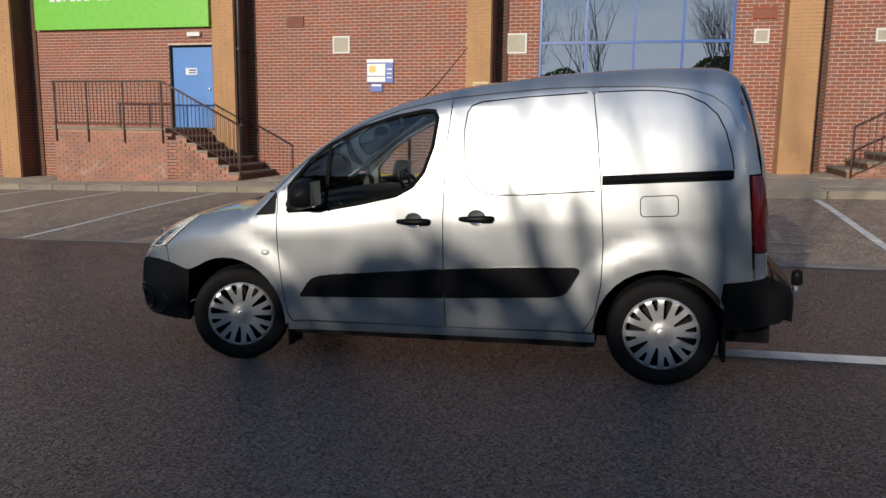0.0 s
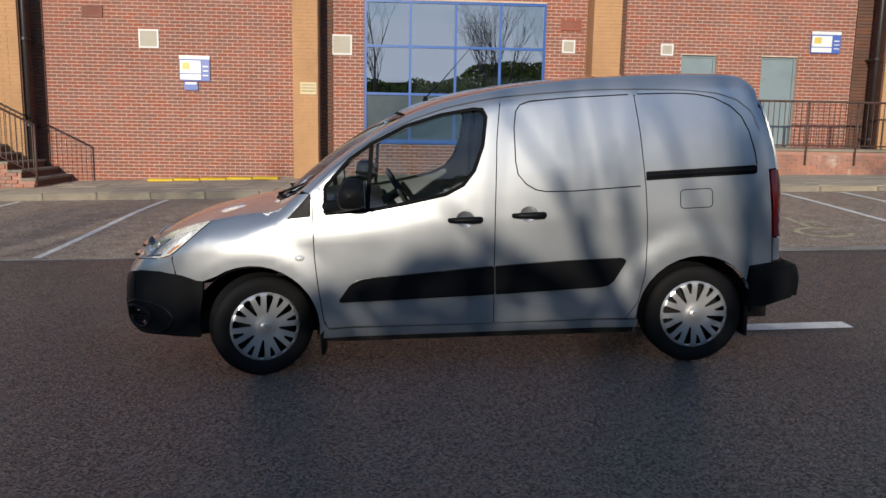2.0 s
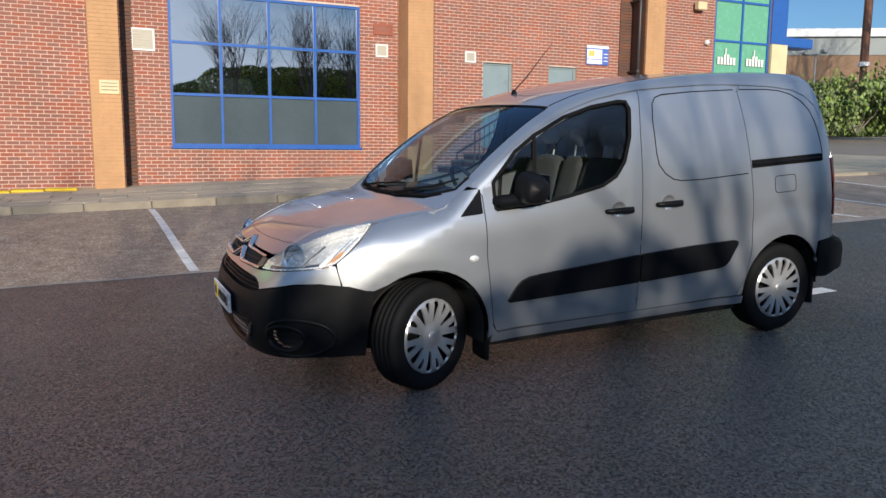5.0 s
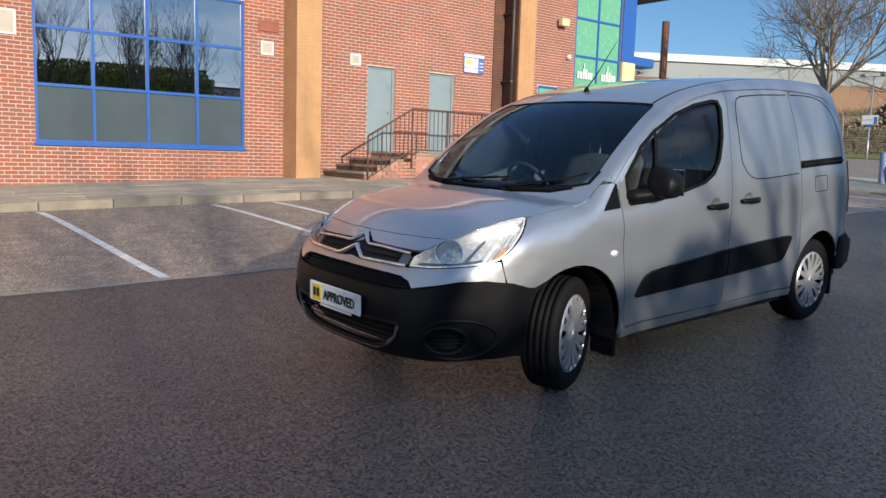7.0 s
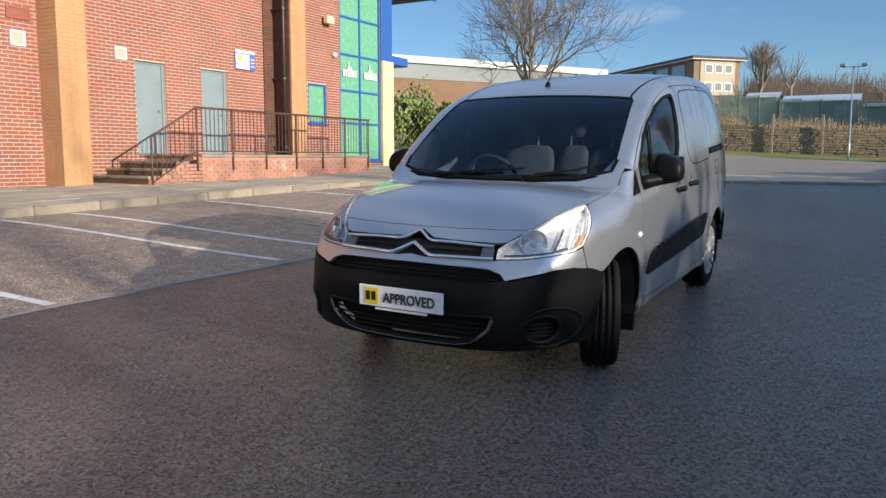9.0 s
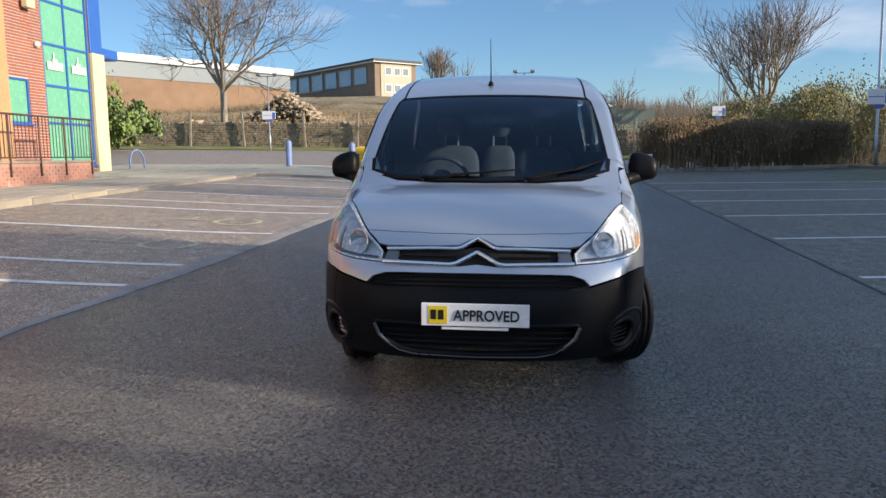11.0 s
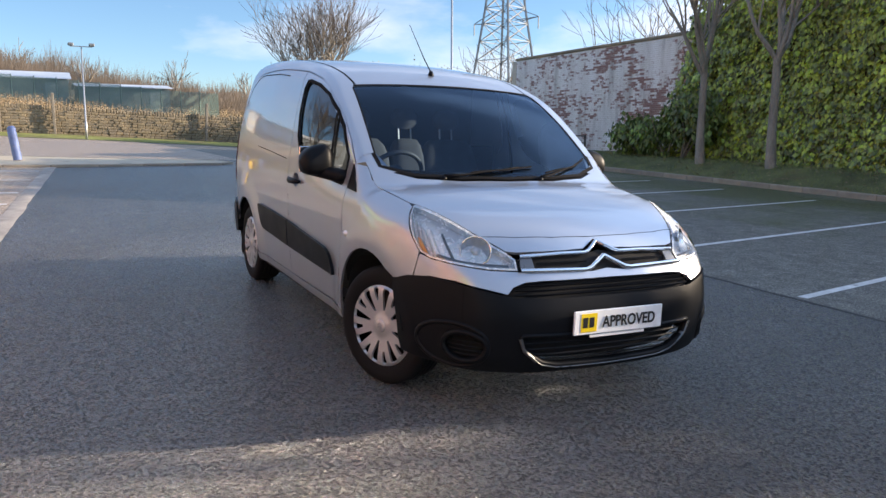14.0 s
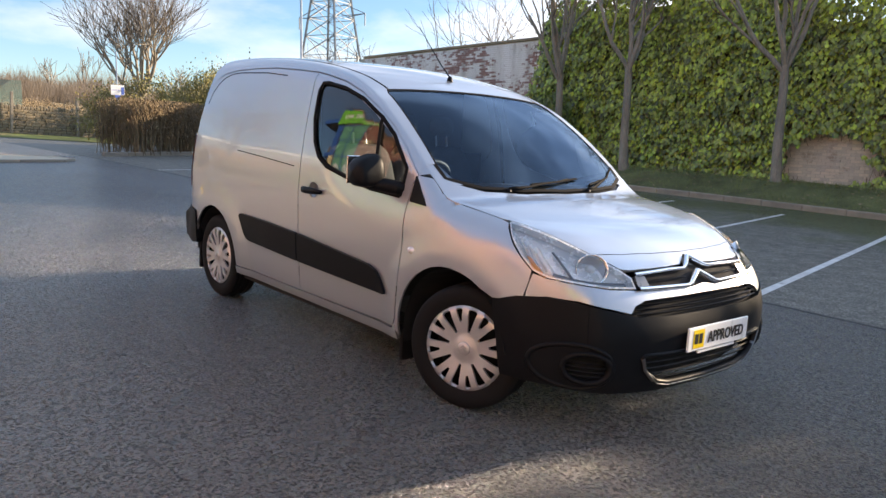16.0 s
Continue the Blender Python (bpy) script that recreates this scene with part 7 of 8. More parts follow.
for _ in range(5200):
    x, z = rg.uniform(-9, 14.4), rg.uniform(0.2, 4.5)
    if ((x - 4.3) / 1.1) ** 2 + ((z - 1.0) / 0.7) ** 2 < 1:
        continue
    dp = ivy_depth(x, z) * 0.4
    iv2.tube([(x, IVY_Y + dp, z), (x + rg.uniform(-0.2, 0.2), IVY_Y + dp + 0.06, z - rg.uniform(0.15, 0.5))], 0.006, 3, False)
tagged(iv2.made("ivy_stems", "twig", wl_), "brown ivy stems", kind="stuff")
# flat dark sheet behind the leaves, standing in for the shade among them
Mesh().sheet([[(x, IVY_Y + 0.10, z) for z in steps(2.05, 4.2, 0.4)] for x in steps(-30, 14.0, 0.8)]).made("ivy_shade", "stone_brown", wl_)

ow = thing("old_wall", "old brick wall with flaking white paint", "wall", kind="structure")
OWX0, OWX1, OWY = 13.9, 25.7, -17.6
Mesh().box(OWX0, OWX1, OWY - 0.34, OWY - 0.012, -0.5, 4.77).made("wall_core", "oldmortar", ow)
ob_ = Mesh()
for k in range(72):
    z0 = -0.4 + k * 0.0735
    if z0 + 0.07 > 4.77:
        break
    x = OWX0 - (0.115 if k % 2 else 0)
    while x < OWX1:
        a, b = max(x, OWX0), min(x + 0.220, OWX1)
        if b - a > 0.04:
            ob_.box(a, b, OWY - 0.03, OWY + rg.uniform(-0.006, 0.006), z0, z0 + 0.065)
        x += 0.23
tagged(ob_.made("brickwork", "oldwall", ow), "bricks with peeling white paint", kind="stuff")
Mesh().box(OWX0 - 0.02, OWX1 + 0.06, OWY - 0.42, OWY + 0.05, 4.772, 4.88, 0.02).made("coping", "stone", ow)
Mesh().box(OWX1 + 0.002, OWX1 + 0.34, -27, OWY + 0.02, -0.5, 4.75).made("return_wall", "oldmortar", ow)

# laurel at the wall foot, and a thicket by its end
def shrub(name, label, blobs, material, count, size, seed, at, group=""):
    """A shrub: stems under a loose cloud of separate leaves, gathered in clumps."""
    rs = random.Random(seed)
    t = thing(name, label, "shrub", group, at=Matrix.Translation(at))
    m, st = Mesh(), Mesh()
    for bx, by, bz, rx, ry, rz in blobs:
        for _ in range(7):
            a = rs.uniform(0, 6.28)
            st.tube([(bx * 0.6, by * 0.6, -0.1), (bx + 0.4 * rx * math.cos(a), by + 0.4 * ry * math.sin(a), bz * 0.6), (bx + 0.8 * rx * math.cos(a), by + 0.8 * ry * math.sin(a), bz + 0.5 * rz)], [0.03, 0.02, 0.006], 4, False)
        clumps = []
        for _ in range(26):
            v = Vector((rs.gauss(0, 1), rs.gauss(0, 1), rs.gauss(0, 1))).normalized()
            k = rs.uniform(0.55, 1.05)
            clumps.append((Vector((bx + v.x * rx * k, by + v.y * ry * k, bz + v.z * rz * k)), rs.uniform(0.18, 0.42) * min(rx, rz), v))
        for _ in range(count // len(blobs)):
            c, r, v = rs.choice(clumps)
            p = c + Vector((rs.gauss(0, 1), rs.gauss(0, 1), rs.gauss(0, 1))) * r * 0.6
            if p.z < 0.02:
                continue
            nrm = (v + Vector((rs.uniform(-1, 1), rs.uniform(-1, 1), rs.uniform(-0.3, 1)))).normalized()
            leaf(m, p, nrm, size * rs.uniform(0.6, 1.3), 0.2, rs)
    st.made("stem", "bark", t)
    m.made("foliage", material, t, "many small separate leaves")
    return t


shrub("laurel_bush", "spreading green laurel at the foot of the old wall", [(0, 0, 0.9, 1.3, 0.8, 0.9), (1.3, 0.1, 0.7, 0.9, 0.7, 0.7), (-1.1, 0, 1.3, 0.9, 0.7, 1.1)], "bushleaf", 5200, 0.17, 4, (13.9, -15.7, verge_z(13.9, -15.7)))
shrub("evergreen_bush", "dense glossy evergreen bush beyond the building corner", [(0, 0, 1.6, 2.2, 2.2, 1.9), (2.6, -1.2, 1.3, 1.8, 1.8, 1.5), (-2.0, 1.0, 1.4, 1.7, 1.7, 1.6)], "bushleaf", 9000, 0.24, 6, (37.6, 25.8, ground_z(37.6, 25.8) + 0.5))
shrub("evergreen_bush", "dense glossy evergreen bush beyond the building corner", [(0, 0, 1.2, 2.4, 1.6, 1.4), (3.2, 0.2, 1.4, 2.0, 1.6, 1.6), (6.5, 0, 1.3, 2.4, 1.6, 1.5)], "bushleaf", 9000, 0.26, 8, (38.7, 31.5, ground_z(38.7, 31.5) + 0.4))
for i, (x, y, s_) in enumerate(((41, -17.0, 1.1), (44.4, -19.5, 1.25), (47.5, -15.0, 1.1), (37.8, -20.6, 1.0), (51, -21.7, 1.3))):
    shrub("olive_shrub", "olive-yellow budding shrub behind the hedge", [(0, 0, 2.2 * s_, 2.2 * s_, 2.2 * s_, 2.0 * s_), (1.5, 1.3, 1.7 * s_, 1.7 * s_, 1.7 * s_, 1.5 * s_)], "gorse", 9500, 0.13, 20 + i, (x, y, ground_z(x, y)), "olive shrubs")

# clipped twiggy hedge at the mouth of the car park
hd = thing("clipped_hedge", "clipped brown twiggy hedge, leafless in winter", "hedge")
hm, hl_ = Mesh(), Mesh()
h0, h1 = Vector((20.3, -4.7)), Vector((25.0, -12.2))
hv = (h1 - h0)
hn = Vector((-hv.y, hv.x)).normalized()
for _ in range(5200):
    t, o = rg.random(), rg.uniform(-0.85, 0.85)
    p = h0 + hv * t + hn * o
    z = ground_z(p.x, p.y)
    zt = 1.75 + 0.12 * noise.noise((p.x * 1.5, p.y * 1.5, 0)) - 0.25 * abs(o) ** 3
    zs = rg.uniform(0.0, zt - 0.3)
    q = (p.x + rg.uniform(-0.18, 0.18), p.y + rg.uniform(-0.18, 0.18))
    hm.tube([(p.x, p.y, z + zs), ((p.x + q[0]) / 2 + rg.uniform(-0.04, 0.04), (p.y + q[1]) / 2, z + (zs + zt) / 2), (q[0], q[1], z + min(zt, zs + rg.uniform(0.5, 1.1)))], [0.012, 0.008, 0.004], 3, False)
for _ in range(9000):
    t, o = rg.random(), rg.uniform(-0.95, 0.95)
    p = h0 + hv * t + hn * o
    z = ground_z(p.x, p.y)
    zz = rg.uniform(0.15, 1.0) ** 0.6 * (1.80 - 0.25 * abs(o) ** 3)
    leaf(hl_, Vector((p.x, p.y, z + zz)), Vector((rg.uniform(-1, 1), rg.uniform(-1, 1), 0.5)).normalized(), rg.uniform(0.05, 0.10), 0.2, rg)
tagged(hm.made("twig_mass", "hedge", hd), "dense brown twigs", kind="stuff")
tagged(hl_.made("leaf_mass", "hedge", hd), "dry brown leaves", kind="stuff")
kerb_run("concrete kerb before the hedge", [(19.4, -4.0), (24.0, -12.4), (21.9, -13.4)], "kerbs")

# ---- far side of the road ----
def hill_z(x, y):
    b = ground_z(55, y) + 0.15
    k = min(1.0, max(0.0, (x - 55.0) / 53)) ** 0.9
    return b + k * (8.0 - 2.6 * sm((11 - y) / 22) - 1.0 * sm((-12 - y) / 30)) + 0.5 * noise.noise((x * 0.12, y * 0.12, 0)) * sm((x - 56) / 6)


gs = Mesh().sheet([[(x, y, ground_z(x, y) + 0.06 + 0.25 * sm((x - 50.5) / 4)) for y in steps(-30, 60, 3)] for x in steps(50.5, 56, 1.1)])
tagged(gs.made("grass_strip", "lawn", smooth=True, flip=True), "strip of winter grass below the stone wall", "grass", kind="structure")
hs = Mesh().sheet([[(x, y, hill_z(x, y)) for y in steps(-90, 110, 5)] for x in steps(55.5, 160, 4.5)])
tagged(hs.made("hillside", "drygrass", smooth=True, flip=True), "rough hillside of dry winter grass", "hillside", kind="structure")
def puffs(m, n, place, radius, leaves, size, rs):
    """Loose round puffs of small leaves or twig tufts."""
    for _ in range(n):
        c, k = place()
        r = radius * rs.uniform(0.5, 1.3) * k
        for _ in range(leaves):
            v = Vector((rs.gauss(0, 1), rs.gauss(0, 1), abs(rs.gauss(0, 0.9)))) * r * 0.55
            leaf(m, c + v, Vector((rs.uniform(-1, 1), rs.uniform(-1, 1), rs.uniform(-0.2, 1))).normalized(), size * rs.uniform(0.5, 1.4), 0.3, rs)


sc = Mesh()


def on_bank():
    while True:
        x, y = 56.8 + 34 * rg.random() ** 1.3, rg.uniform(-45, 58)
        if noise.noise((x * 0.12, y * 0.12, 5.0)) > -0.1 and not (x < 66 and 15 < y < 25.5):
            return Vector((x, y, hill_z(x, y))), 1.0


puffs(sc, 1000, on_bank, 0.75, 60, 0.11, rg)


def by_wall():
    """Tall brambles crowd the foot of the bank, behind the wall."""
    while True:
        x, y = 56.4 + 9.5 * rg.random(), rg.uniform(-24, 24)
        if noise.noise((x * 0.22, y * 0.22, 9.0)) > -0.15:
            return Vector((x, y, hill_z(x, y) + rg.uniform(0.0, 1.0))), 1.0


puffs(sc, 520, by_wall, 0.8, 90, 0.10, rg)
for _ in range(1300):
    c, _k = by_wall()
    for _ in range(9):
        b = c + Vector((rg.gauss(0, 0.4), rg.gauss(0, 0.4), -0.9))
        sc.tube([tuple(b), tuple(b + Vector((rg.uniform(-0.4, 0.4), rg.uniform(-0.4, 0.4), rg.uniform(0.8, 1.9))))], [0.022, 0.006], 3, False)
for _ in range(2600):
    c, _k = on_bank()
    for _ in range(16):
        a, h, w = rg.uniform(0, 6.28), rg.uniform(0.25, 0.85), rg.uniform(0.012, 0.03)
        b = c + Vector((rg.gauss(0, 0.45), rg.gauss(0, 0.45), -0.05))
        s = Vector((math.cos(a), math.sin(a), 0)) * w
        sc.face(tuple(b - s), tuple(b + s), tuple(b + Vector((rg.uniform(-0.6, 0.6), rg.uniform(-0.6, 0.6), h))))
tagged(sc.made("scrub", "scrub"), "brown bramble and dry scrub on the hillside", "scrub", kind="stuff")

sw_ = thing("stone_wall", "old dry-stone wall with upright coping stones", "wall", kind="structure")
swm = Mesh()
WX = 55.2
for k in range(9):
    y = -26.0 + rg.uniform(0, 0.3)
    while y < 48:
        L = rg.uniform(0.28, 0.62)
        z = ground_z(WX, y) + 0.30 + k * 0.185
        swm.box(WX - 0.24 + rg.uniform(-0.05, 0.03), WX + 0.2, y + 0.012, y + L - 0.012, z + 0.008, z + 0.175, 0.02)
        y += L
y = -26.0
while y < 48:
    L = rg.uniform(0.14, 0.26)
    z = ground_z(WX, y) + 0.30 + 9 * 0.185
    swm.box(WX - 0.22, WX + 0.2, y + 0.01, y + L - 0.01, z, z + rg.uniform(0.16, 0.36), 0.03)
    y += L
tagged(swm.made("stonework", "stone", sw_), "rough brown stones", kind="stuff")
Mesh().box(WX - 0.12, WX + 0.12, -26, 48, -0.5, 1.6).made("wall_core", "stone_brown", sw_)
for y in (26, 21.5, 16.5, 12.3, 8.4, 4.2, 0.9, -9.2, -13.4, -17):
    fp = Mesh().box(-0.09, 0.09, -0.09, 0.09, -0.2, 2.9, 0.02).made("fence_post", "bark")
    fp.matrix_world = Matrix.Translation((WX - 0.5, y, ground_z(WX - 0.5, y) + 0.2)) @ Matrix.Rotation(radians(rg.uniform(-3, 3)), 4, "X")
    tagged(fp, "weathered dark timber post before the stone wall", "post", "wall posts")


def lamp_post(x, y, h, label, heads=2, sign=None):
    z = ground_z(x, y)
    t = thing("lamp_post", label, "lamp post", "lamp posts", at=Matrix.Translation((x, y, z)))
    Mesh().tube([(0, 0, -0.1), (0, 0, 1.2), (0, 0, 1.22), (0, 0, h)], [0.075, 0.07, 0.05, 0.04], 10).made("column", "galv", t, smooth=True)
    if heads:
        Mesh().tube([(0, -0.65, h), (0, 0.65, h)], 0.03, 6).made("cross_arm", "galv", t)
        for s in (-1, 1):
            Mesh().box(-0.28, 0.10, s * 0.62 - 0.17, s * 0.62 + 0.17, h + 0.02, h + 0.20, 0.04).made("lantern", "steel", t, "grey floodlight head")
    if sign:
        zs, w, hh = sign
        b = Mesh().box(-0.06, -0.03, -w / 2, w / 2, zs - hh / 2, zs + hh / 2, 0.004).made("notice_board", "plate", t, "white and blue notice")
        Mesh().box(-0.066, -0.061, -w / 2 + 0.02, -w / 2 + 0.24 * w, zs - hh / 2 + 0.03, zs + hh / 2 - 0.12).made("printed_panel", "bluesign", b)
        Mesh().box(-0.066, -0.061, -w * 0.22, w * 0.46, zs - 0.02, zs + 0.01).made("printed_panel", "bluesign", b)
        Mesh().box(-0.05, -0.03, -w * 0.2, w * 0.2, zs - hh / 2 - 0.16, zs - hh / 2 - 0.004).made("lower_notice", "bluesign", b)
    return t


lamp_post(51.0, -0.8, 6.0, "grey twin-headed lamp post on the grass strip")
lamp_post(50.0, 17.9, 5.4, "grey twin-headed lamp post with a notice", 2, (2.6, 1.0, 0.6))
lamp_post(24.0, -13.4, 10.3, "tall grey lamp column with a parking notice", 2, (2.6, 0.8, 0.55))
lamp_post(45.0, -13.0, 5.6, "plain pole with a small white notice", 0, (3.3, 0.8, 0.6))
lamp_post(35.6, 26.4, 4.9, "slim grey lamp post before the evergreen bushes", 1)

for i, (x, y, lean) in enumerate(((19.2, 7.65, 0.0), (18.2, 5.26, -1.0), (17.6, 3.91, -1.5), (17.0, 3.0, -7.0))):
    z = ground_z(x, y) + 0.05
    b = thing("bollard", "blue painted steel bollard on the island" if lean > -5 else "leaning blue painted steel bollard on the island", "bollard", "blue bollards", at=Matrix.Translation((x, y, z)) @ Matrix.Rotation(radians(lean), 4, "X"))
    Mesh().lathe([(0.10, -0.1), (0.10, 0.77), (0.092, 0.82), (0.06, 0.855), (0.001, 0.865)], 18, "z").made("post", "bollard", b, smooth=True)
    Mesh().lathe([(0.125, 0.0), (0.125, 0.012), (0.101, 0.016)], 18, "z").made("collar", "kerb", b)
gb_ = thing("grit_bin", "yellow plastic grit bin with its lid askew", "bin", at=Matrix.Translation((18.35, 4.70, ground_z(18.35, 4.70) + 0.055)) @ Matrix.Rotation(radians(-24), 4, "Z") @ Matrix.Diagonal((0.75, 0.70, 0.92, 1)))
bx = Mesh()
lo = [(-0.30, -0.48, 0.06), (0.30, -0.48, 0.06), (0.30, 0.48, 0.06), (-0.30, 0.48, 0.06)]
hi = [(-0.40, -0.58, 0.62), (0.40, -0.58, 0.62), (0.40, 0.58, 0.62), (-0.40, 0.58, 0.62)]
bx.face(*lo[::-1])
for k in range(4):
    bx.face(lo[k], lo[(k + 1) % 4], hi[(k + 1) % 4], hi[k])
bx.made("tub", "gritbin", gb_, "yellow tub")
for y in (-0.35, 0.35):
    Mesh().box(-0.28, 0.28, y - 0.08, y + 0.08, 0.0, 0.062).made("foot", "gritbin", gb_)
ld = Mesh()
ld.sheet([[(x, y, 0.625 + 0.16 * (1 - (x / 0.46) ** 2) ** 0.5 if abs(x) < 0.455 else 0.60) for y in (-0.63, -0.3, 0, 0.3, 0.63)] for x in (-0.46, -0.40, -0.25, 0, 0.25, 0.40, 0.46)])
lid = ld.made("lid", "gritbin", gb_, "domed yellow lid", smooth=True)
lid.matrix_basis = Matrix.Rotation(radians(5), 4, "X")
rl = thing("low_rail", "low black steel rail by the old wall", "railing")
for k in range(4):
    x = 23.6 - k * 1.85
    Mesh().tube([(x, -15.7, verge_z(min(x, 24), -15.7) - 0.1), (x, -15.7, verge_z(min(x, 24), -15.7) + 0.62)], 0.035, 6).made("post", "pipe", rl)
for h in (0.58, 0.32):
    Mesh().tube([(23.6, -15.7, verge_z(23.6, -15.7) + h), (18.05, -15.7, verge_z(18.05, -15.7) + h)], 0.028, 6).made("rail", "pipe", rl)

# trees beyond
bare_tree(57.5, 25.2, hill_z(57.5, 25.2), 18.0, 0.30, 41, "broad leafless tree behind the stone wall", 0.72, 0.06, 0.26, 0.0115, 5, "far bare trees", leader=True)
bare_tree(66, -21.7, hill_z(66, -21.7), 15.5, 0.34, 43, "broad leafless tree above the hedge", 0.56, 0.09, 0.17, 0.0150, 5, "far bare trees")
bare_tree(90, 9.6, hill_z(90, 9.6), 8.6, 0.22, 44, "leafless tree on the hillside", 0.42, 0.11, 0.22, 0.016, 5, "far bare trees")
bare_tree(92, 6.6, hill_z(92, 6.6), 7.0, 0.2, 45, "leafless tree on the hillside", 0.55, 0.08, 0.25, 0.02, 3, "far bare trees")
bare_tree(92, -3.0, hill_z(92, -3.0), 6.5, 0.2, 46, "leafless tree on the hillside", 0.6, 0.08, 0.22, 0.022, 3, "far bare trees")
bare_tree(84, 43, hill_z(84, 43) - 1, 11.5, 0.25, 47, "leafless tree behind the warehouse", 0.6, 0.08, 0.25, 0.024, 3, "far bare trees")
bare_tree(30.8, -19.4, 0.6, 7.2, 0.13, 48, "small leafless tree by the old wall's end", 0.75, 0.02, 0.22, 0.009, 3, "wall end trees", (0.1, 0.2))
bare_tree(34.5, -22.9, 0.7, 7.0, 0.12, 49, "small leafless tree by the old wall's end", 0.7, 0.04, 0.22, 0.010, 3, "wall end trees")
bare_tree(29.0, -27.2, 0.5, 9.9, 0.16, 50, "leafless tree rising behind the old wall", 0.65, 0.06, 0.28, 0.010, 3, "wall end trees")
bare_tree(21.3, -24.0, 0.3, 9.0, 0.15, 51, "leafless tree rising behind the old wall", 0.65, 0.06, 0.28, 0.009, 3, "wall end trees")
bare_tree(13.6, -22.9, 0.2, 9.4, 0.15, 52, "leafless tree rising behind the ivy wall", 0.65, 0.06, 0.28, 0.009, 3, "wall end trees")
bare_tree(40.0, -24.5, 0.6, 6.6, 0.12, 53, "small leafless tree by the old wall's end", 0.7, 0.04, 0.2, 0.012, 3, "wall end trees")
tk = Mesh()
for _ in range(2600):
    x, y = rg.uniform(29, 49), rg.uniform(-30, -17.5)
    z = ground_z(x, y)
    h = rg.uniform(0.8, 2.6)
    tk.tube([(x, y, z), (x + rg.uniform(-0.3, 0.3), y + rg.uniform(-0.3, 0.3), z + h * 0.6), (x + rg.uniform(-0.6, 0.6), y + rg.uniform(-0.6, 0.6), z + h)], [0.014, 0.010, 0.005], 3, False)
tagged(tk.made("thicket", "scrub"), "tangled brown brambles behind the lamp column", "thicket", kind="stuff")
fh = Mesh()


def on_ridge():
    while True:
        x, y = rg.uniform(92, 156), rg.uniform(-80, 70)
        if not (x < 132 and y > 12):
            return Vector((x, y, hill_z(x, y) + rg.uniform(0.3, 1.4))), rg.uniform(0.7, 1.5)


for _ in range(1500):
    c, k = on_ridge()
    h = k * rg.uniform(1.2, 3.6)
    for _ in range(34):
        a, lean = rg.uniform(0, 6.28), rg.uniform(0.1, 0.9)
        base = c + Vector((rg.gauss(0, 0.5 * k), rg.gauss(0, 0.5 * k), -1.2))
        tip = base + Vector((math.cos(a) * lean * h * 0.6, math.sin(a) * lean * h * 0.6, 1.0 + h * rg.uniform(0.45, 1.0)))
        w = rg.uniform(0.03, 0.07)
        fh.face(tuple(base + Vector((0, -w, 0))), tuple(base + Vector((0, w, 0))), tuple(tip))
        mid = base.lerp(tip, rg.uniform(0.4, 0.7))
        fh.face(tuple(mid + Vector((0, -w * 0.5, 0))), tuple(mid + Vector((0, w * 0.5, 0))), tuple(mid + Vector((rg.uniform(-0.5, 0.5), rg.uniform(-0.6, 0.6), 0.3)) * 1.0 + Vector((0, 0, h * 0.2))))
tagged(fh.made("far_woodland", "haze"), "brown winter woodland along the skyline", "woodland", kind="stuff")
for i, (x, y, h) in enumerate(((100, -14, 8), (110, -30, 9), (98, -38, 8), (125, 4, 8), (104, -24, 7), (118, -48, 9))):
    bare_tree(x, y, hill_z(x, y), h, 0.2, 70 + i, "leafless tree on the skyline", 0.6, 0.07, 0.24, 0.03, 3, "skyline trees")


# ---- far buildings ----
# flat-roofed house, seen on its pale end and its long brown side
HZ = 10.2
house = thing("flat_roofed_house", "two-storey flat-roofed house with a cream end wall", "building", at=Matrix.Translation((108, 20.4, HZ)) @ Matrix.Rotation(radians(45.2), 4, "Z"))
Mesh().box(0, 27.5, -7.6, 0, -4, 4.9).made("wall", "housebrick", house)
Mesh().box(-0.12, -0.004, -6.7, -1.0, -2, 4.75).made("end_wall", "palewall", house, "cream rendered end wall")
Mesh().box(-0.7, 28.2, -8.3, 0.7, 4.905, 5.3, 0.05).made("roof", "slate", house)
Mesh().box(-0.75, 28.25, -8.35, 0.75, 4.82, 4.9).made("fascia", "white", house)
for wz in (0.5, 3.0):
    for k in range(3):
        w = Mesh().box(-0.20, -0.125, -6.2 + k * 1.6, -4.9 + k * 1.6, wz, wz + 1.25).made("window", "white", house)
        Mesh().box(-0.215, -0.203, -6.08 + k * 1.6, -5.02 + k * 1.6, wz + 0.12, wz + 1.13).made("pane", "roomwall", w)
for k in range(6):
    w = Mesh().box(2.0 + k * 4.2, 5.4 + k * 4.2, 0.004, 0.10, 1.8, 4.4).made("window", "shed", house)
    Mesh().box(2.15 + k * 4.2, 5.25 + k * 4.2, 0.102, 0.115, 1.95, 4.25).made("pane", "farpane", w)
wh = thing("warehouse", "long low warehouse, brown brick below grey cladding", "building", at=Matrix.Translation((100, 31, 0)) @ Matrix.Rotation(radians(147.4), 4, "Z"))
Mesh().box(0, 75, -26, 0, 0, 10.7).made("brick_base", "farbrick", wh)
Mesh().box(-0.1, 75.1, -26.1, 0.1, 10.702, 12.5).made("cladding", "shed", wh)
Mesh().box(-0.5, 75.5, -26.5, 0.5, 12.502, 13.35, 0.05).made("roof_edge", "shedroof", wh)
ch = thing("flue_pipe", "brown metal flue before the warehouse", "pipe")
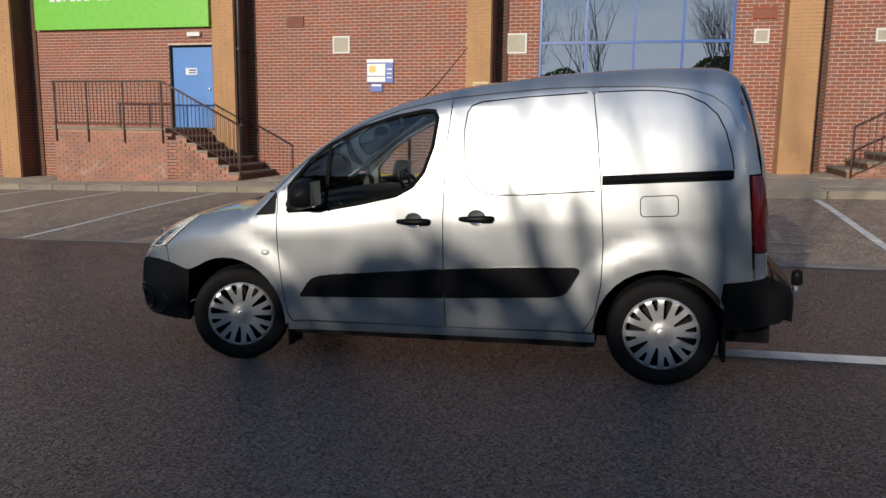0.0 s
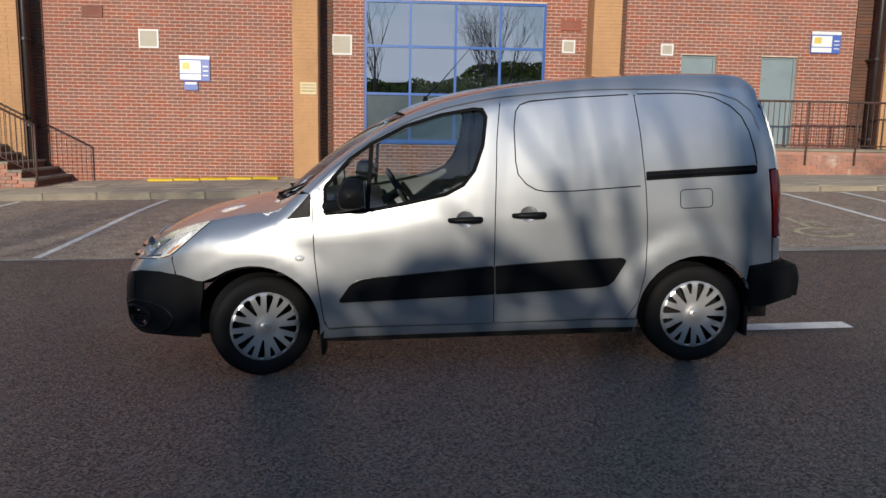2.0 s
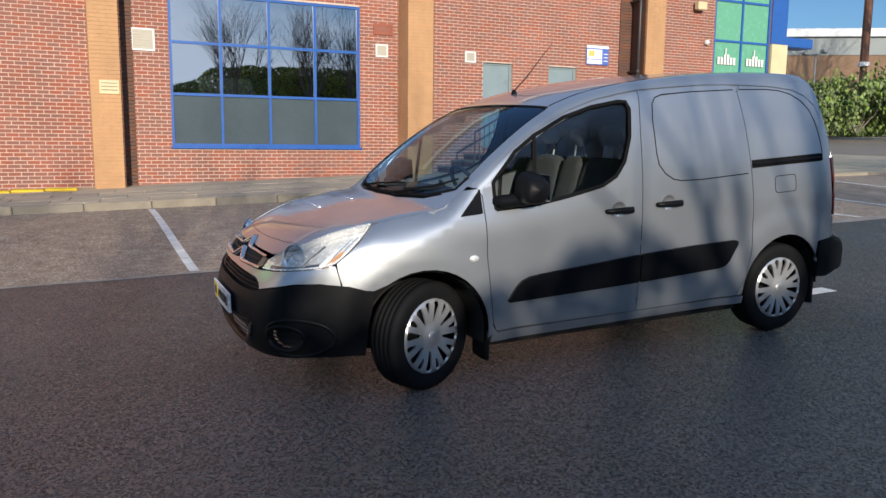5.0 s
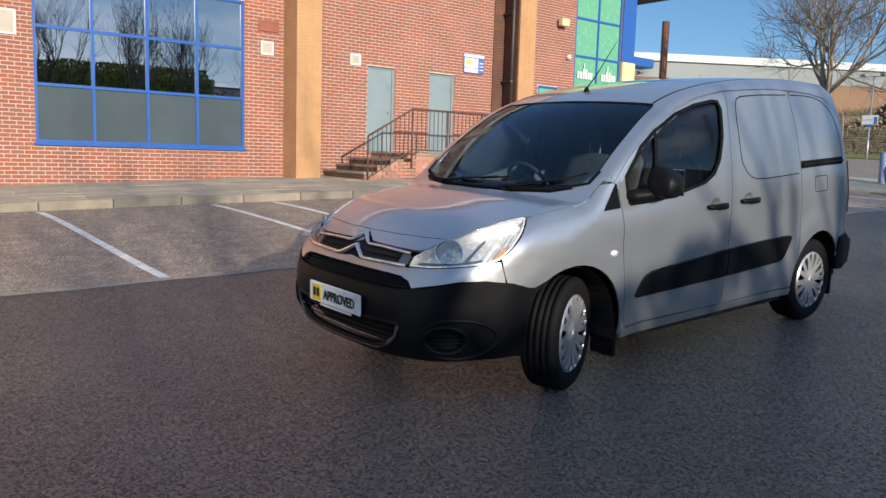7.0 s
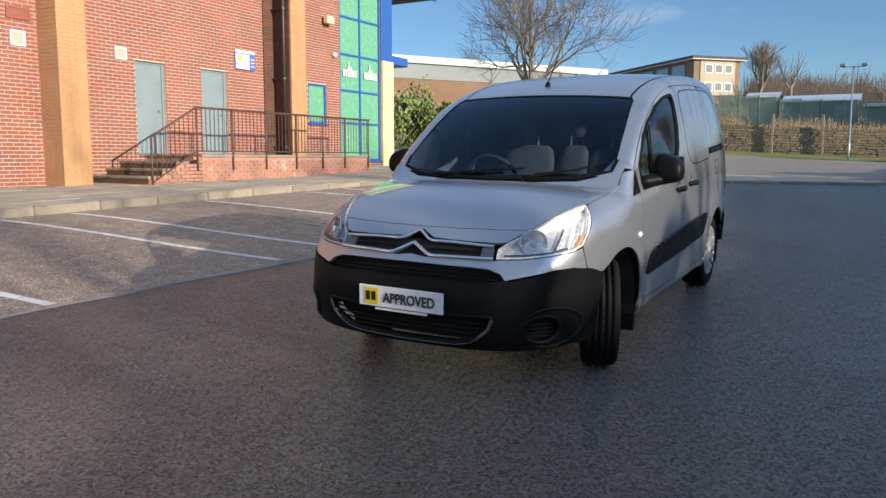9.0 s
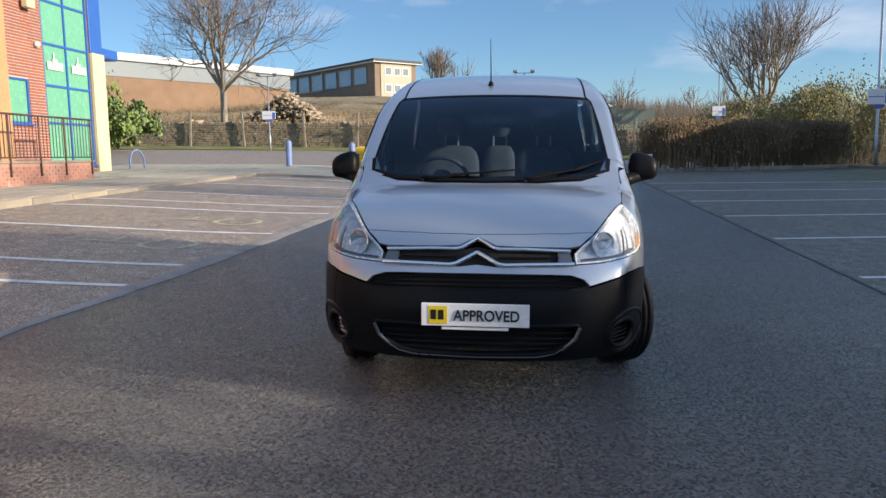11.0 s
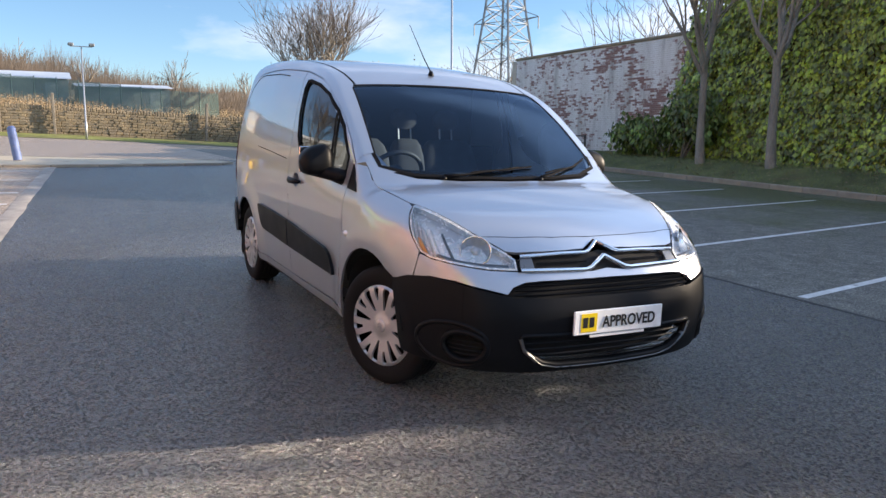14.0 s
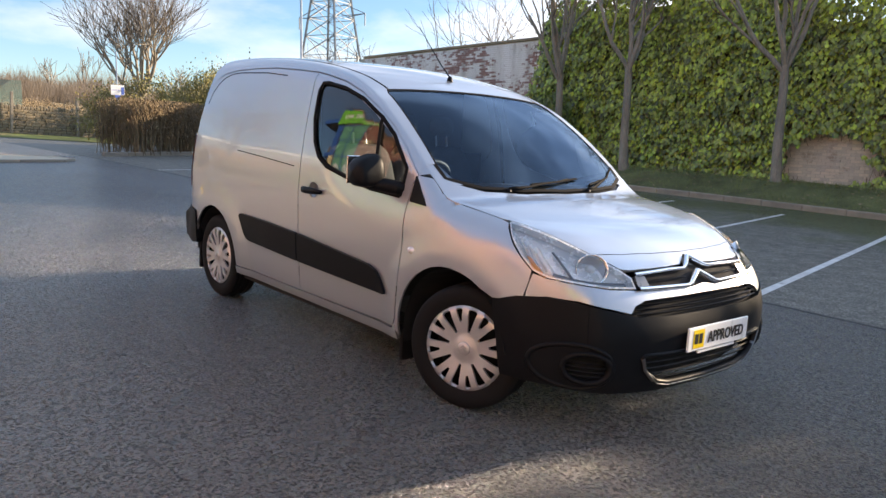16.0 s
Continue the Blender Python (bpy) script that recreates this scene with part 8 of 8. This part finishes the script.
Mesh().tube([(60, 41, 8.5), (60, 41, 14.5)], 0.35, 10).made("pipe", "brown", ch)
Mesh().lathe([(0.5, 8.3), (0.5, 8.6), (0.3, 8.7)], 10, "z", (60, 41, 0)).made("base_ring", "white", ch)
Mesh().box(59.8, 60.2, 40.8, 41.2, 0, 8.3).made("stand", "brown", ch)
# log pile, green fence, pale sheds
lp = Mesh()
for _ in range(2400):
    y = rg.uniform(13.6, 30.0)
    k = max(0.22, 1 - abs(y - 20.3) / 5.5)
    x = 62 + rg.uniform(-1.2, 1.6)
    z = hill_z(x, y) + rg.uniform(0, 3.7) * k
    lp.tube([(x - 0.5, y + rg.uniform(-0.3, 0.3), z), (x + 0.4, y, z + rg.uniform(-0.2, 0.2))], rg.uniform(0.06, 0.13), 6)
tagged(lp.made("log_pile", "log"), "heap of cut pale logs on the hillside", "log pile", kind="stuff")
fn = thing("green_fence", "dark green mesh fence across the hillside", "fence")
for k in range(14):
    y = 10.4 - k * 1.7
    z = hill_z(70, y)
    Mesh().tube([(70, y, z - 0.2), (70, y, z + 2.8)], 0.05, 6).made("post", "fence", fn)
    pnl = Mesh()
    for j in range(22):
        pnl.box(69.99, 70.01, y - 1.7 + j * 0.077, y - 1.7 + j * 0.077 + 0.05, hill_z(70, y - 0.85) + 0.1, hill_z(70, y - 0.85) + 2.7)
    pnl.made("mesh_panel", "fence", fn)
# three low sheds stand behind the fence, their pale roofs just above it
for y0, y1, rise, depth, wall in ((5.9, 8.3, 0.55, 3.0, "fence"), (-0.8, 5.2, 0.75, 5.0, "shed"), (-9.5, -1.6, 0.45, 6.0, "shed")):
    sd = thing("pale_shed", "low shed with a white sheet roof behind the fence", "shed", "pale sheds")
    x0 = 73.0
    base = hill_z(x0, (y0 + y1) / 2) - 0.6
    eave = 1.4 + (hill_z(70, (y0 + y1) / 2) + 2.55 - 1.4) * 1.045
    Mesh().box(x0, x0 + depth, y0, y1, base, eave).made("wall", wall, sd)
    Mesh().box(x0 - 0.02, x0 - 0.003, y0 + 0.9, y0 + 1.8, base + 0.6, eave - 0.3).made("door", "greydoor", sd)
    top = Mesh()
    xm = x0 + depth * 0.55
    prof = [(x0 - 0.35, eave), (xm, eave + rise), (x0 + depth + 0.35, eave), (x0 + depth + 0.35, eave + 0.06), (xm, eave + rise + 0.06), (x0 - 0.35, eave + 0.06)]
    for i in range(6):
        (xa, h0), (xb, h1) = prof[i], prof[(i + 1) % 6]
        top.face((xa, y0 - 0.3, h0), (xb, y0 - 0.3, h1), (xb, y1 + 0.3, h1), (xa, y1 + 0.3, h0))
    top.made("roof", "shedroof", sd, "white sheet roof")
    for yy in (y0, y1):
        gb2 = Mesh()
        gb2.face((x0, yy, eave - 0.01), (x0 + depth, yy, eave - 0.01), (xm, yy, eave + rise))
        gb2.made("gable", wall, sd)

# lattice pylon
py = thing("lattice_pylon", "grey steel lattice pylon behind the old wall", "pylon", at=Matrix.Translation((120, -76, 2)) @ Matrix.Rotation(radians(20), 4, "Z"))
H = 46.0


def half(z):
    return lerp_table([(0, 5.4), (24, 2.5), (46, 0.8)], z)


levels = [0, 5, 9.5, 13.5, 17, 20.2, 23, 26, 29, 32, 35, 38, 41, 46]
corners = [(-1, -1), (1, -1), (1, 1), (-1, 1)]
for a, b in corners:
    Mesh().tube([(a * half(z), b * half(z), z) for z in levels], 0.22, 5).made("leg", "steel", py)
br = Mesh()
for z0, z1 in zip(levels, levels[1:]):
    for k in range(4):
        (a, b), (c, d) = corners[k], corners[(k + 1) % 4]
        br.tube([(a * half(z0), b * half(z0), z0), (c * half(z1), d * half(z1), z1)], 0.08, 4, False)
        br.tube([(c * half(z0), d * half(z0), z0), (a * half(z1), b * half(z1), z1)], 0.08, 4, False)
        br.tube([(a * half(z1), b * half(z1), z1), (c * half(z1), d * half(z1), z1)], 0.08, 4, False)
br.made("bracing", "steel", py)
for z, L in ((20.5, 7.5), (28, 9.0), (36, 7.0)):
    for s in (-1, 1):
        arm = Mesh()
        arm.tube([(s * half(z), 0.8, z), (s * L, 0, z + 0.3)], 0.09, 4)
        arm.tube([(s * half(z), -0.8, z), (s * L, 0, z + 0.3)], 0.09, 4)
        arm.tube([(s * half(z + 2), 0, z + 2.2), (s * L, 0, z + 0.35)], 0.09, 4)
        arm.tube([(s * L, 0, z + 0.3), (s * L, 0, z - 1.8)], 0.11, 5)
        arm.made("cross_arm", "steel", py)


# the far side of the car park stands a little askew to the building
def askew(ob, degrees):
    turn = Matrix.Translation((-5.7, 1.2, 0)) @ Matrix.Rotation(radians(degrees), 4, "Z") @ Matrix.Translation((5.7, -1.2, 0))
    ob.matrix_basis = turn @ ob.matrix_basis


ASKEW = {"fence_post": 0.85, "flat_roofed_house": 0.85, "warehouse": 0.85, "flue_pipe": 0.85, "grass_strip": 0.85, "green_fence": 0.85,
         "hillside": 0.85, "log_pile": 0.85, "pale_shed": 0.85, "scrub": 0.85, "stone_wall": 0.85, "far_woodland": 0.85, "lamp_post": 0.8, "clipped_hedge": 0.7,
         "lattice_pylon": 0.6, "olive_shrub": 0.65, "thicket": 0.65, "old_wall": 0.6, "low_rail": 0.6, "laurel_bush": 0.5}
for ob in [o for o in scene.objects if o.parent is None]:
    kind = {"kerb.003": "clipped_hedge"}.get(ob.name, ob.name.split(".")[0])
    if kind in ASKEW:
        askew(ob, ASKEW[kind])
    elif kind == "bare_tree" and ob.name in ("bare_tree.%03d" % k for k in range(7, 24)):
        askew(ob, 0.7)


# ---- single pieces: pavement flags, bricks below the window ----
flag_cache = {}
r5 = random.Random(9)
KERB_TURN = math.atan(-0.09)
for row in range(9):
    x = PAVE_X0 + 3.0 + (0.3 if row % 2 else 0.0)
    L = 0.9 if row % 3 == 1 else 0.75
    if (L, 0.6) not in flag_cache:
        flag_cache[(L, 0.6)] = Mesh().box(-L / 2 + 0.005, L / 2 - 0.005, -0.295, 0.295, -0.05, 0.0, 0.006).data("flagstone", "concrete")
    while x < 15.4:
        cx_ = x + L / 2
        cy_ = kerb_y(cx_) + 0.37 + row * 0.603
        hit_pil = any(a - 0.06 < x + L and x < b + 0.06 and cy_ + 0.36 > PIL_Y for a, b in PILASTERS)
        hit_st = (x + L > -12.9 and x < -7.7 or x + L > 4.7 and x < 12.5) and cy_ + 0.36 > 10.45
        if not hit_pil and not hit_st and cy_ + 0.36 < FY:
            z = pave_z(cx_, cy_) + r5.uniform(-0.003, 0.003)
            gx_ = (pave_z(cx_ + 0.2, cy_) - pave_z(cx_ - 0.2, cy_)) / 0.4
            gy_ = (pave_z(cx_, cy_ + 0.2) - pave_z(cx_, cy_ - 0.2)) / 0.4
            put(flag_cache[(L, 0.6)], "flagstone", pavement, Matrix.Translation((cx_, cy_, z)) @ Matrix.Rotation(math.atan(gy_) + r5.uniform(-0.004, 0.004), 4, "X") @ Matrix.Rotation(-math.atan(gx_), 4, "Y") @ Matrix.Rotation(KERB_TURN, 4, "Z"))
        x += L
brick_me = Mesh().box(0, PITCH - 0.011, 0, 0.012, 0, COURSE - 0.011).data("brick", "brick_one")
for a, o, z in single:
    put(brick_me, "brick", wall_front, Matrix.Translation((a, FY + o, z)))
